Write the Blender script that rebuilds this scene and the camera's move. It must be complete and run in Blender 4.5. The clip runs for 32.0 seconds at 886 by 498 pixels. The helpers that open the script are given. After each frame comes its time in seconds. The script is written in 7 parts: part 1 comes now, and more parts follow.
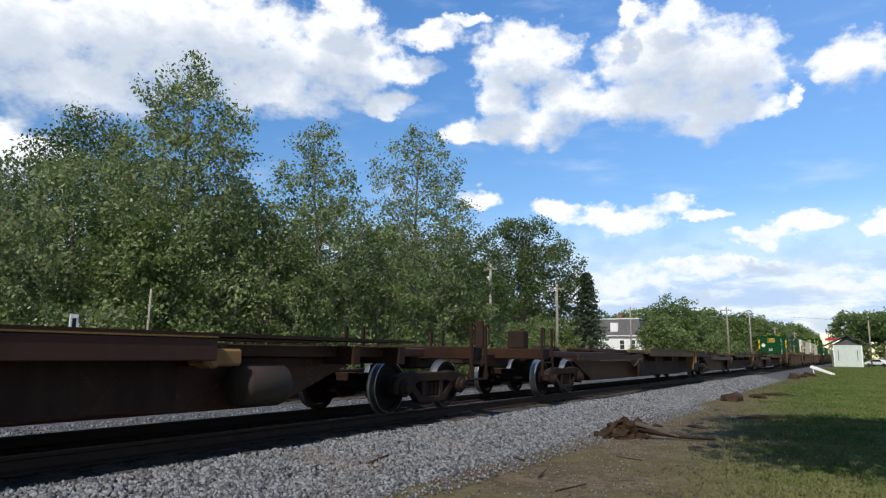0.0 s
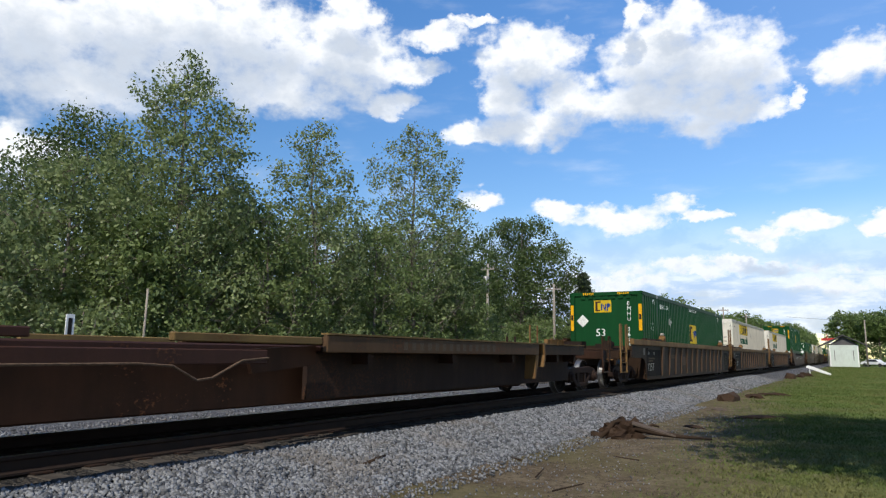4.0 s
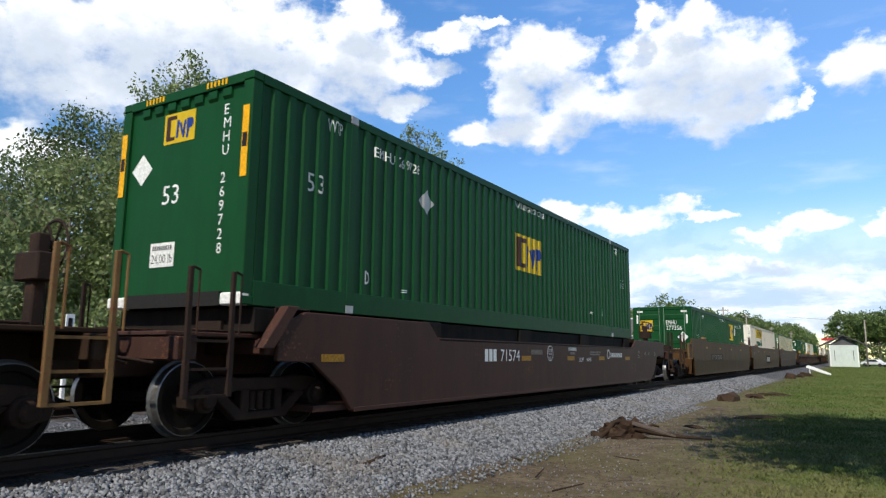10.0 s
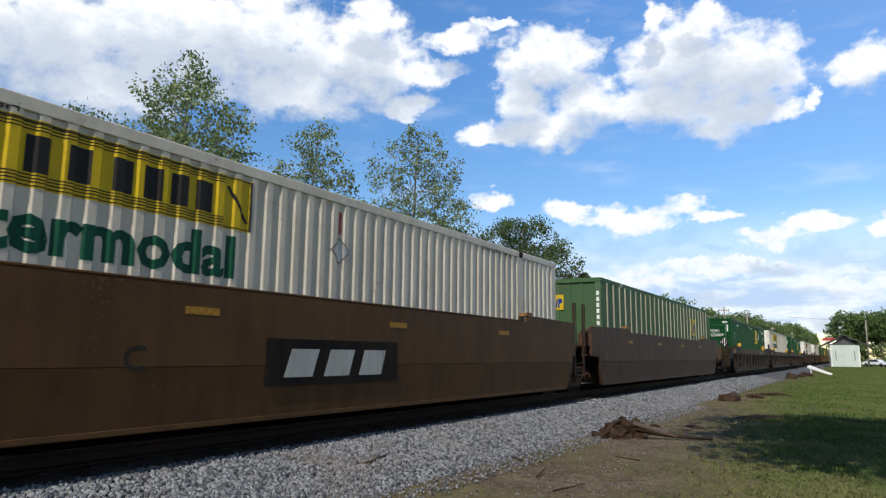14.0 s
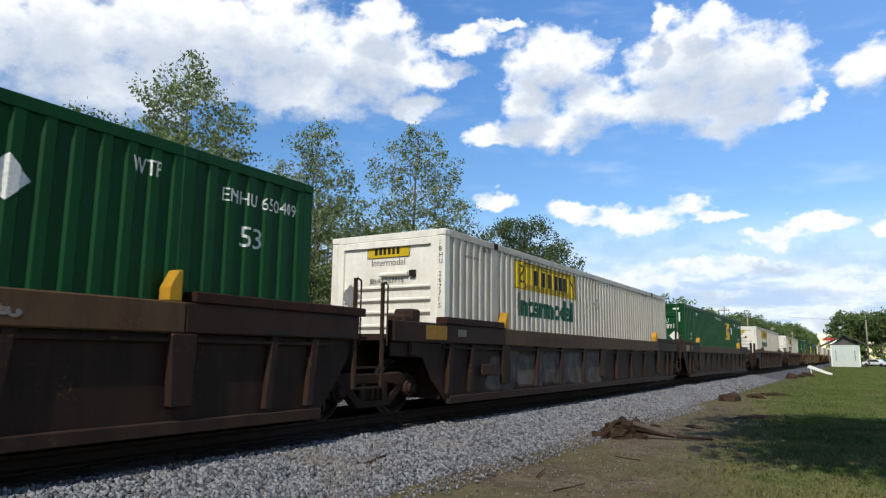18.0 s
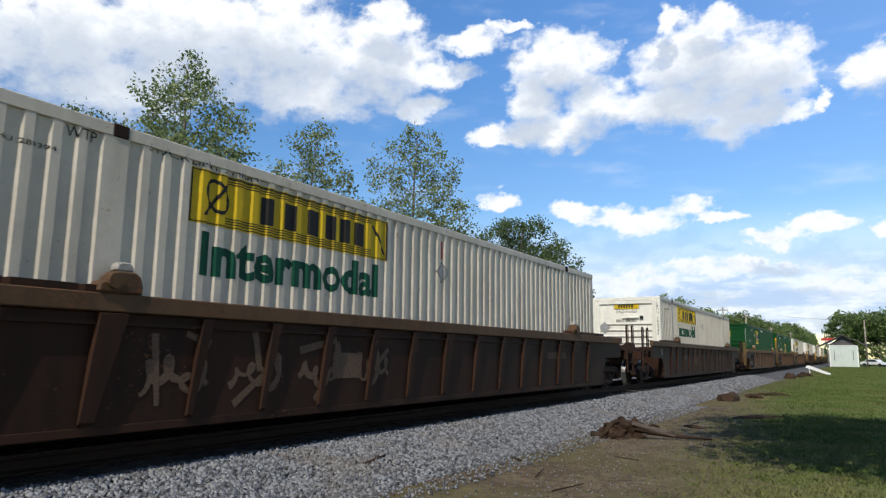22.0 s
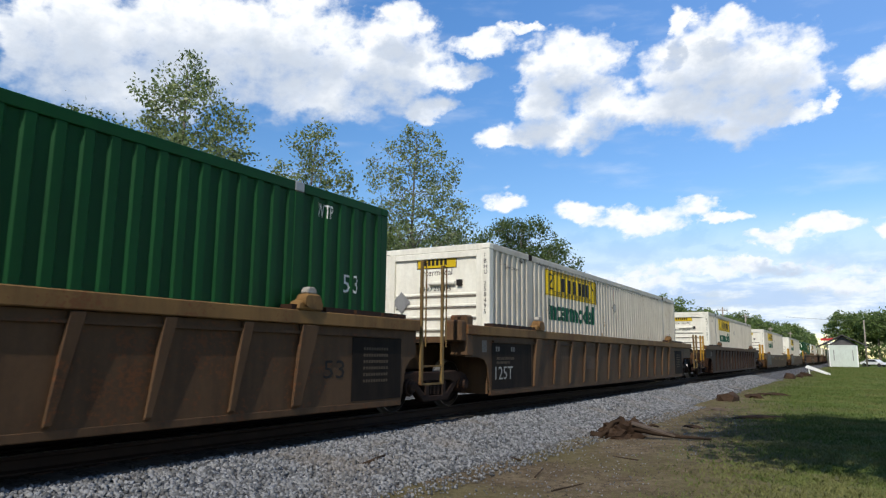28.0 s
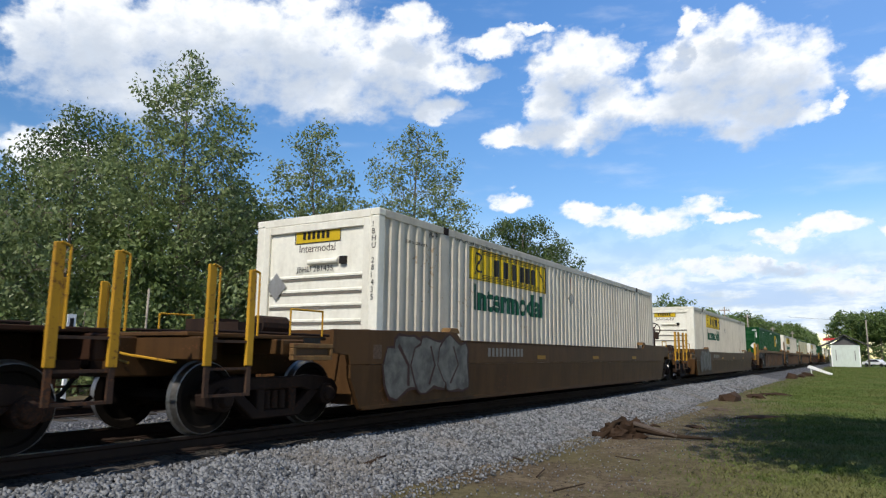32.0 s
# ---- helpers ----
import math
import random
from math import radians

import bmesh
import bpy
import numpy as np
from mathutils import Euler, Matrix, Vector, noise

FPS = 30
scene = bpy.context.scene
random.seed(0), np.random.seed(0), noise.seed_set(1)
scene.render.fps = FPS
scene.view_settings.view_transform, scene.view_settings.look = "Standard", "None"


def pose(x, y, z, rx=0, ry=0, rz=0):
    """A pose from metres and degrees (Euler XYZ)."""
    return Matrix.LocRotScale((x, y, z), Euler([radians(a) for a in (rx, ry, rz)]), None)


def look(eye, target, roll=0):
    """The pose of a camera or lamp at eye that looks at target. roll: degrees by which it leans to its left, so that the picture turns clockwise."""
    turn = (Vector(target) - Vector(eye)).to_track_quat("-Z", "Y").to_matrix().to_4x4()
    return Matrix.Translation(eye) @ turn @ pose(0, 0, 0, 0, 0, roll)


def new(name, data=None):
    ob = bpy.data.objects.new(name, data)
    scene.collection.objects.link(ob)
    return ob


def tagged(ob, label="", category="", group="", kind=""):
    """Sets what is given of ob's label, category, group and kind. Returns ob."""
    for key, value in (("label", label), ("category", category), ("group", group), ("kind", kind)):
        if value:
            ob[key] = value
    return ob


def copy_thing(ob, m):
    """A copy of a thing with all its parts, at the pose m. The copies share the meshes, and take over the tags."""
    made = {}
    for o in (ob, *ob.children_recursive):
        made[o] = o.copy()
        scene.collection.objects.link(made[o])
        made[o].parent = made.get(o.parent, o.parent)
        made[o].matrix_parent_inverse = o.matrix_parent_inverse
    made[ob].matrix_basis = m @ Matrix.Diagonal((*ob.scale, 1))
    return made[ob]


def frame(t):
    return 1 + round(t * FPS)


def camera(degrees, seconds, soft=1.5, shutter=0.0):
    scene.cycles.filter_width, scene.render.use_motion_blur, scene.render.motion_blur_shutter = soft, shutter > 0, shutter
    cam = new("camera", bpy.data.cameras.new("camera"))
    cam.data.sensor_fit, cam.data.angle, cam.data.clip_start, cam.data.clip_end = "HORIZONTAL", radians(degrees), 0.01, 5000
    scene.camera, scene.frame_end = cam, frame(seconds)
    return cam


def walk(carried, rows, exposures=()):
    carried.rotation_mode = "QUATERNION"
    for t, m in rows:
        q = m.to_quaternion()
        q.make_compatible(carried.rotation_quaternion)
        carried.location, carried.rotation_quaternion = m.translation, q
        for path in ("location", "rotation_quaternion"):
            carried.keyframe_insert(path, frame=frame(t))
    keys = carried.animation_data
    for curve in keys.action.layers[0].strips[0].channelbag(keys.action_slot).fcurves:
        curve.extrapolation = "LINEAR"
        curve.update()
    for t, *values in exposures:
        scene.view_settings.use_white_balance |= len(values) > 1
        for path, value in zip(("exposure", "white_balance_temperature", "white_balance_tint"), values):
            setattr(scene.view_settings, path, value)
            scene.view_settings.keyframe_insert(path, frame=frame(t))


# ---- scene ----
# A freight train passes on a straight track: x runs along the track, y across it, z = 0 is the rail top.
YC = 7.39            # centre line of the near track
YC2 = 12.7           # centre line of the siding behind it
GROUND = -0.55       # lawn level below the rail top
EYE = Vector((0.0, 0.0, 0.96))


def aim(yaw, pitch, roll):
    a, b = radians(yaw), radians(pitch)
    way = Vector((math.sin(a) * math.cos(b), math.cos(a) * math.cos(b), math.sin(b)))
    return look(EYE, EYE + way * 10, roll)


cam = camera(66.56, 32.0, soft=1.25, shutter=0.04)
YAW, PITCH, ROLL = 58.722, 8.833, 0.652
SWAY = [(0, .24), (.3, .27), (.6, .25), (1, .14), (1.5, -.01), (2, 0), (5.5, 0), (9, 0), (13, .02), (14, .07), (14.5, .07), (16.5, .03),
        (18.5, .09), (20, 0), (25, -.03), (27.5, -.05), (30, 0), (31.5, .03), (32, .09)]
EXPOSURES = [(0, 0.0), (9.2, 0.0), (10, .16), (10.6, .24), (11.2, .24), (12, .04), (13, 0.0), (32, 0.0)]
walk(cam, [(t, aim(YAW - d, PITCH, ROLL)) for t, d in SWAY], exposures=EXPOSURES)

# ---------------------------------------------------------------- light
SUN_EL, SUN_ROT = radians(46), radians(100)
world = bpy.data.worlds.new("sky")
scene.world = world
world.use_nodes = True
wn = world.node_tree
sky = wn.nodes.new("ShaderNodeTexSky")
sky.sky_type, sky.sun_disc = "NISHITA", False
sky.sun_elevation, sky.sun_rotation = SUN_EL, SUN_ROT
sky.air_density, sky.dust_density, sky.ozone_density = 1.0, 0.1, 1.6
vivid = wn.nodes.new("ShaderNodeHueSaturation")
vivid.inputs["Saturation"].default_value = 1.3
vivid.inputs["Hue"].default_value = .504
wn.links.new(sky.outputs[0], vivid.inputs["Color"])
wn.links.new(vivid.outputs[0], wn.nodes["Background"].inputs[0])
wn.nodes["Background"].inputs[1].default_value = 0.125
sun = new("sun", bpy.data.lights.new("sun", "SUN"))
sun.data.energy, sun.data.angle, sun.data.color = 4.1, radians(0.55), (1.0, 0.95, 0.86)
to_sun = Vector((-math.cos(SUN_EL) * math.sin(SUN_ROT), math.cos(SUN_EL) * math.cos(SUN_ROT), math.sin(SUN_EL)))
sun.matrix_world = look(to_sun * 50, (0, 0, 0))
scene.view_settings.exposure = 0.0


# ---------------------------------------------------------------- materials
def tree_of(name):
    m = bpy.data.materials.new(name)
    m.use_nodes = True
    nt = m.node_tree
    return m, nt, nt.nodes["Principled BSDF"]


def node(nt, kind, **vals):
    n = nt.nodes.new(kind)
    for k, v in vals.items():
        if k in n.inputs:
            n.inputs[k].default_value = v
    return n


def math_node(nt, op, a, b=None, clamp=False):
    n = nt.nodes.new("ShaderNodeMath")
    n.operation, n.use_clamp = op, clamp
    for i, v in enumerate((a, b)):
        if v is None:
            continue
        if isinstance(v, (int, float)):
            n.inputs[i].default_value = v
        else:
            nt.links.new(v, n.inputs[i])
    return n.outputs[0]


def ramp(nt, fac, lo, hi):
    """A clamped 0..1 step between lo and hi."""
    n = nt.nodes.new("ShaderNodeMapRange")
    n.interpolation_type = "SMOOTHSTEP"
    n.inputs[1].default_value, n.inputs[2].default_value = lo, hi
    nt.links.new(fac, n.inputs[0])
    return n.outputs[0]


def mixed(nt, fac, a, b):
    n = nt.nodes.new("ShaderNodeMix")
    n.data_type = "RGBA"
    for i, v in ((0, fac), (6, a), (7, b)):
        if isinstance(v, (int, float)):
            n.inputs[i].default_value = v
        elif isinstance(v, tuple):
            n.inputs[i].default_value = (*v, 1)
        else:
            nt.links.new(v, n.inputs[i])
    return n.outputs[2]


def noise_at(nt, coord, scale, detail=4, rough=.55, stretch=None, shift=None):
    if stretch or shift is not None:
        mp = nt.nodes.new("ShaderNodeMapping")
        if stretch:
            mp.inputs["Scale"].default_value = stretch
        nt.links.new(coord, mp.inputs[0])
        if shift is not None:
            nt.links.new(shift, mp.inputs["Location"])
        coord = mp.outputs[0]
    n = node(nt, "ShaderNodeTexNoise", Scale=scale, Detail=detail, Roughness=rough)
    nt.links.new(coord, n.inputs["Vector"])
    return n.outputs["Fac"]


def bump_of(nt, bsdf, height, strength, distance):
    b = node(nt, "ShaderNodeBump", Strength=strength, Distance=distance)
    nt.links.new(height, b.inputs["Height"])
    nt.links.new(b.outputs[0], bsdf.inputs["Normal"])


def painted(name, base, dirt, rough=.55, amount=.5, rust=None, rust_amount=.0, metal=0.0, bump=.15, fine=22.0, vary=.12, gloss=.09):
    """Weathered paint or steel: broad stains, streaks that run down, fine grain, and chips of rust."""
    m, nt, bsdf = tree_of(name)
    tc = nt.nodes.new("ShaderNodeTexCoord").outputs["Object"]
    info = nt.nodes.new("ShaderNodeObjectInfo").outputs["Random"]
    shift = nt.nodes.new("ShaderNodeCombineXYZ")
    nt.links.new(math_node(nt, "MULTIPLY", info, 40.0), shift.inputs[0])
    sh = shift.outputs[0]
    broad = noise_at(nt, tc, 1.1, 5, .6, shift=sh)
    streak = noise_at(nt, tc, 5.0, 4, .6, stretch=(1, 1, .12), shift=sh)
    grain = noise_at(nt, tc, fine, 5, .65, shift=sh)
    d = math_node(nt, "ADD", math_node(nt, "MULTIPLY", broad, .5), math_node(nt, "MULTIPLY", streak, .5))
    fac = math_node(nt, "MULTIPLY", ramp(nt, d, .38, .66), amount, True)
    col = mixed(nt, fac, base, dirt)
    if rust:
        r = math_node(nt, "ADD", math_node(nt, "MULTIPLY", grain, .55), math_node(nt, "MULTIPLY", broad, .45))
        col = mixed(nt, math_node(nt, "MULTIPLY", ramp(nt, r, .6 - .2 * rust_amount, .66 - .12 * rust_amount), .9), col, rust)
    hsv = nt.nodes.new("ShaderNodeHueSaturation")
    val = math_node(nt, "ADD", math_node(nt, "MULTIPLY", info, 2 * vary), 1 - vary)
    val = math_node(nt, "MULTIPLY", val, math_node(nt, "ADD", math_node(nt, "MULTIPLY", grain, .3), .85))
    nt.links.new(val, hsv.inputs["Value"])
    nt.links.new(col, hsv.inputs["Color"])
    nt.links.new(hsv.outputs[0], bsdf.inputs["Base Color"])
    nt.links.new(math_node(nt, "ADD", math_node(nt, "MULTIPLY", grain, .3), rough - .15), bsdf.inputs["Roughness"])
    bsdf.inputs["Metallic"].default_value = metal
    bsdf.inputs["Specular IOR Level"].default_value = gloss
    bump_of(nt, bsdf, grain, bump, .01)
    return m


def plain(name, base, rough=.5, metal=0.0, scale=30.0, vary=.15, gloss=.12):
    m, nt, bsdf = tree_of(name)
    tc = nt.nodes.new("ShaderNodeTexCoord").outputs["Object"]
    n = noise_at(nt, tc, scale, 4)
    lo = tuple(c * (1 - vary) for c in base)
    hi = tuple(min(1, c * (1 + vary)) for c in base)
    nt.links.new(mixed(nt, ramp(nt, n, .3, .7), lo, hi), bsdf.inputs["Base Color"])
    bsdf.inputs["Roughness"].default_value, bsdf.inputs["Metallic"].default_value = rough, metal
    bsdf.inputs["Specular IOR Level"].default_value = gloss
    return m


RUST = (.13, .055, .025)
M_TAN = painted("tan_car_paint", (.044, .025, .015), (.019, .013, .010), .6, .7, RUST, .05)
M_TANLT = painted("light_tan_car_paint", (.105, .062, .034), (.045, .028, .018), .6, .6, RUST, .3)
M_TANTOP = painted("ochre_car_paint", (.20, .115, .045), (.07, .043, .023), .6, .6, RUST, .4)
M_BROWN = painted("dark_brown_car_paint", (.040, .0195, .012), (.018, .011, .008), .6, .7, RUST, .0)
M_SMOOTH = painted("smooth_tan_car_paint", (.088, .045, .018), (.040, .022, .011), .55, .6, RUST, .05)
M_SMOOTHDK = painted("dusky_car_paint", (.072, .043, .030), (.028, .019, .016), .55, .7, RUST, .4)
M_FEC = painted("maroon_car_paint", (.060, .029, .022), (.034, .019, .016), .5, .6, RUST, .15)
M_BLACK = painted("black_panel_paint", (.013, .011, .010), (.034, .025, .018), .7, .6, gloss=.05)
M_IRON = painted("grimy_cast_iron", (.024, .015, .012), (.040, .026, .019), .75, .6, (.06, .028, .016), .3, fine=30, gloss=.1)
M_WHEEL = painted("dark_wheel_steel", (.012, .010, .009), (.026, .020, .015), .75, .5, fine=30, gloss=.05)
M_TREAD = plain("polished_tread_steel", (.30, .29, .28), .42, 1.0)
M_YELLOW = painted("safety_yellow_paint", (.50, .27, .025), (.22, .12, .025), .5, .45, RUST, .3)
M_STEEL = painted("galvanised_steel", (.42, .41, .39), (.2, .17, .14), .45, .5, metal=.6)
M_GREEN = painted("green_container_paint", (.005, .058, .015), (.005, .034, .010), .5, .45, fine=12, bump=.06, vary=.06, gloss=.14)
M_GREENDK = painted("green_roof_paint", (.012, .075, .03), (.03, .05, .03), .5, .5)
M_DUSTY = painted("faded_green_paint", (.060, .125, .055), (.085, .10, .06), .6, .6, RUST, .1)
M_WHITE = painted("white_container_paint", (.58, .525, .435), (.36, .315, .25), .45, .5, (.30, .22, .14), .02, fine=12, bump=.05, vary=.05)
# the container white made lighter: sun on the front end, put into the colour
M_WHITELIT = painted("sunlit_white_end_paint", (.80, .775, .68), (.55, .50, .40), .45, .45, fine=12, bump=.05, vary=.04)
M_LOGOY = painted("yellow_logo_paint", (.58, .40, .016), (.40, .27, .03), .45, .35, fine=12, vary=.03)
M_INK = plain("black_lettering", (.02, .018, .016), .5)
M_BROWNINK = plain("brown_lettering", (.05, .025, .02), .5)
M_BLUEINK = plain("blue_lettering", (.018, .045, .20), .5)
M_GREENINK = plain("green_lettering", (.006, .060, .034), .5)
M_PALE = plain("white_lettering", (.72, .72, .68), .5)
M_FADED = plain("faded_lettering", (.22, .20, .17), .6)
M_GHOST = plain("worn_away_lettering", (.10, .075, .05), .7)
M_RED = plain("red_paint", (.42, .03, .02), .45)
M_HOSE = plain("black_rubber", (.015, .015, .015), .7)
M_AMBER = plain("amber_reflector", (.75, .38, .01), .35)
M_OCHRE = painted("bleached_ochre_paint", (.20, .130, .050), (.085, .056, .03), .6, .55, RUST, .25)
M_SMUDGE = plain("smudged_paint_mark", (.115, .075, .05), .7, vary=.25)
M_BRICK = plain("dull_brick_red", (.20, .10, .075), .9, vary=.3)
M_TRIMW = plain("white_fitting_paint", (.75, .74, .70), .5)
M_SILVER = plain("silver_spray_paint", (.125, .12, .105), .6, scale=4, vary=.4)
M_SMEAR = plain("grey_smeared_spray", (.095, .082, .070), .7, scale=3, vary=.35)
M_HEAVY = painted("purple_brown_car_paint", (.040, .024, .017), (.018, .012, .010), .6, .7, RUST, .05)
# the tan car paint lightened, to paint in the light caught by the ribs
M_RIB = painted("sunlit_rib_paint", (.085, .052, .033), (.040, .027, .019), .6, .55)
M_POSTS = painted("chalky_post_paint", (.36, .35, .26), (.22, .21, .15), .6, .5)
M_RIM = plain("worn_wheel_rim", (.30, .29, .28), .42, .9)
M_MUSTARD = plain("faded_reflector", (.30, .155, .02), .5, vary=.3)
M_ROD = plain("dull_green_steel", (.10, .16, .11), .5, .3)
M_PALECAP = plain("worn_pale_steel", (.30, .28, .25), .6)
M_TAG = plain("grey_sticker", (.17, .15, .125), .6, vary=.3)


# ---------------------------------------------------------------- geometry helpers
def box(x0, x1, y0, y1, z0, z1):
    v = [(x, y, z) for x in (x0, x1) for y in (y0, y1) for z in (z0, z1)]
    return v, [(0, 1, 3, 2), (4, 6, 7, 5), (0, 4, 5, 1), (2, 3, 7, 6), (0, 2, 6, 4), (1, 5, 7, 3)]


def prism(pts, y0, y1):
    """An outline in x and z, extruded from y0 to y1."""
    n = len(pts)
    v = [(x, y0, z) for x, z in pts] + [(x, y1, z) for x, z in pts]
    f = [tuple(range(n)), tuple(range(2 * n - 1, n - 1, -1))]
    return v, f + [(i, i + n, (i + 1) % n + n, (i + 1) % n) for i in range(n)]


def rod(a, b, r0, r1=None, n=8):
    a, b = Vector(a), Vector(b)
    r1 = r0 if r1 is None else r1
    d = (b - a).normalized()
    s = d.orthogonal().normalized()
    u = d.cross(s)
    ring = [(s * math.cos(2 * math.pi * i / n) + u * math.sin(2 * math.pi * i / n)) for i in range(n)]
    v = [tuple(a + q * r0) for q in ring] + [tuple(b + q * r1) for q in ring]
    f = [(i, (i + 1) % n, (i + 1) % n + n, i + n) for i in range(n)]
    return v, f + [tuple(range(n - 1, -1, -1)), tuple(range(n, 2 * n))]


def tube(pts, r, n=6):
    return join(*[rod(pts[i], pts[i + 1], r, n=n) for i in range(len(pts) - 1)])


def lathe(profile, n=28, axis="y"):
    """Turns (radius, along) points round an axis."""
    v, f = [], []
    m = len(profile)
    for i in range(n):
        a = 2 * math.pi * i / n
        for r, y in profile:
            v.append((r * math.cos(a), y, r * math.sin(a)) if axis == "y" else (r * math.cos(a), r * math.sin(a), y))
    for i in range(n):
        for j in range(m - 1):
            f.append((i * m + j, i * m + j + 1, (i + 1) % n * m + j + 1, (i + 1) % n * m + j))
    return v, f


def join(*geos):
    v, f = [], []
    for gv, gf in geos:
        o = len(v)
        v += gv
        f += [tuple(i + o for i in q) for q in gf]
    return v, f


def moved(geo, dx=0, dy=0, dz=0, rz=0.0, mirror=False):
    c, s = math.cos(rz), math.sin(rz)
    v = [(x * c - y * s + dx, (-(x * s + y * c) if mirror else x * s + y * c) + dy, z + dz) for x, y, z in geo[0]]
    return v, [tuple(reversed(q)) for q in geo[1]] if mirror else geo[1]


def mesh_of(name, geos, bevel=0.0, smooth=False):
    """geos: a list of (geometry, material)."""
    me = bpy.data.meshes.new(name)
    v, f, mi = [], [], []
    mats = []
    for geo, mat in geos:
        if mat not in mats:
            mats.append(mat)
        o = len(v)
        v += geo[0]
        f += [tuple(i + o for i in q) for q in geo[1]]
        mi += [mats.index(mat)] * len(geo[1])
    me.from_pydata(v, [], f)
    for mat in mats:
        me.materials.append(mat)
    me.polygons.foreach_set("material_index", mi)
    bm = bmesh.new()
    bm.from_mesh(me)
    bmesh.ops.recalc_face_normals(bm, faces=bm.faces)
    if bevel:
        bmesh.ops.bevel(bm, geom=[e for e in bm.edges if len(e.link_faces) == 2 and e.calc_face_angle(0) > .6], offset=bevel,
                        segments=1, affect="EDGES", clamp_overlap=True)
    bm.to_mesh(me)
    bm.free()
    if smooth:
        me.polygons.foreach_set("use_smooth", [True] * len(me.polygons))
    me.update()
    return me


def part(name, geos, mat, parent, label="", bevel=0.0, smooth=False, place=None):
    """One mesh object under a thing or under a part. geos: a geometry, or a list of (geometry, material)."""
    if mat is not None:
        geos = [(geos, mat)]
    ob = new(name, mesh_of(name, geos, bevel, smooth))
    ob.parent = parent
    if place is not None:
        ob.matrix_basis = place
    return tagged(ob, label) if label else ob


def thing(name, label, category, group="", kind="", at=None):
    ob = new(name)
    ob.empty_display_size = .3
    if at is not None:
        ob.matrix_basis = at
    return tagged(ob, label, category, group, kind)


def solid(name, geos, mat, label, category="", group="", kind="", bevel=0.0, smooth=False, at=None):
    """A thing of one mesh."""
    if mat is not None:
        geos = [(geos, mat)]
    ob = new(name, mesh_of(name, geos, bevel, smooth))
    if at is not None:
        ob.matrix_basis = at
    return tagged(ob, label, category, group, kind)


def soup(name, verts, faces_per, mats, mat_index=None, smooth=False):
    """A mesh from an array of vertices in which every faces_per vertices make one face."""
    verts = np.asarray(verts, dtype=np.float32).reshape(-1, 3)
    n = len(verts) // faces_per
    me = bpy.data.meshes.new(name)
    me.vertices.add(len(verts))
    me.vertices.foreach_set("co", verts.ravel())
    me.loops.add(len(verts))
    me.loops.foreach_set("vertex_index", np.arange(len(verts), dtype=np.int32))
    me.polygons.add(n)
    me.polygons.foreach_set("loop_start", np.arange(0, len(verts), faces_per, dtype=np.int32))
    for m in mats:
        me.materials.append(m)
    if mat_index is not None:
        me.polygons.foreach_set("material_index", np.asarray(mat_index, dtype=np.int32))
    me.update(calc_edges=True)
    return me


def indexed(name, verts, faces, mats, smooth=False):
    """A mesh from arrays of vertices and of triangles or quads."""
    verts, faces = np.asarray(verts, dtype=np.float32), np.asarray(faces, dtype=np.int32)
    k = faces.shape[1]
    me = bpy.data.meshes.new(name)
    me.vertices.add(len(verts))
    me.vertices.foreach_set("co", verts.ravel())
    me.loops.add(faces.size)
    me.loops.foreach_set("vertex_index", faces.ravel())
    me.polygons.add(len(faces))
    me.polygons.foreach_set("loop_start", np.arange(0, faces.size, k, dtype=np.int32))
    for m in mats:
        me.materials.append(m)
    me.update(calc_edges=True)
    if smooth:
        me.polygons.foreach_set("use_smooth", np.ones(len(faces), dtype=bool))
    return me


def lettering(text, height, width=None, bold=0.0):
    """A flat mesh of the text, its lower left corner at the origin, in u and v; fitted to width if one is given."""
    cu = bpy.data.curves.new("text", "FONT")
    cu.body, cu.size, cu.resolution_u, cu.offset = text, 1.0, 2, bold
    ob = bpy.data.objects.new("text", cu)
    me = ob.to_mesh()
    v = np.array([q.co[:2] for q in me.vertices])
    f = [tuple(q.vertices) for q in me.polygons]
    ob.to_mesh_clear()
    bpy.data.objects.remove(ob)
    bpy.data.curves.remove(cu)
    lo, hi = v.min(0), v.max(0)
    ky = height / max(.6, hi[1] - lo[1])
    kx = width / (hi[0] - lo[0]) if width else ky
    v = (v - lo) * (kx, ky)
    return [tuple(q) for q in v], f


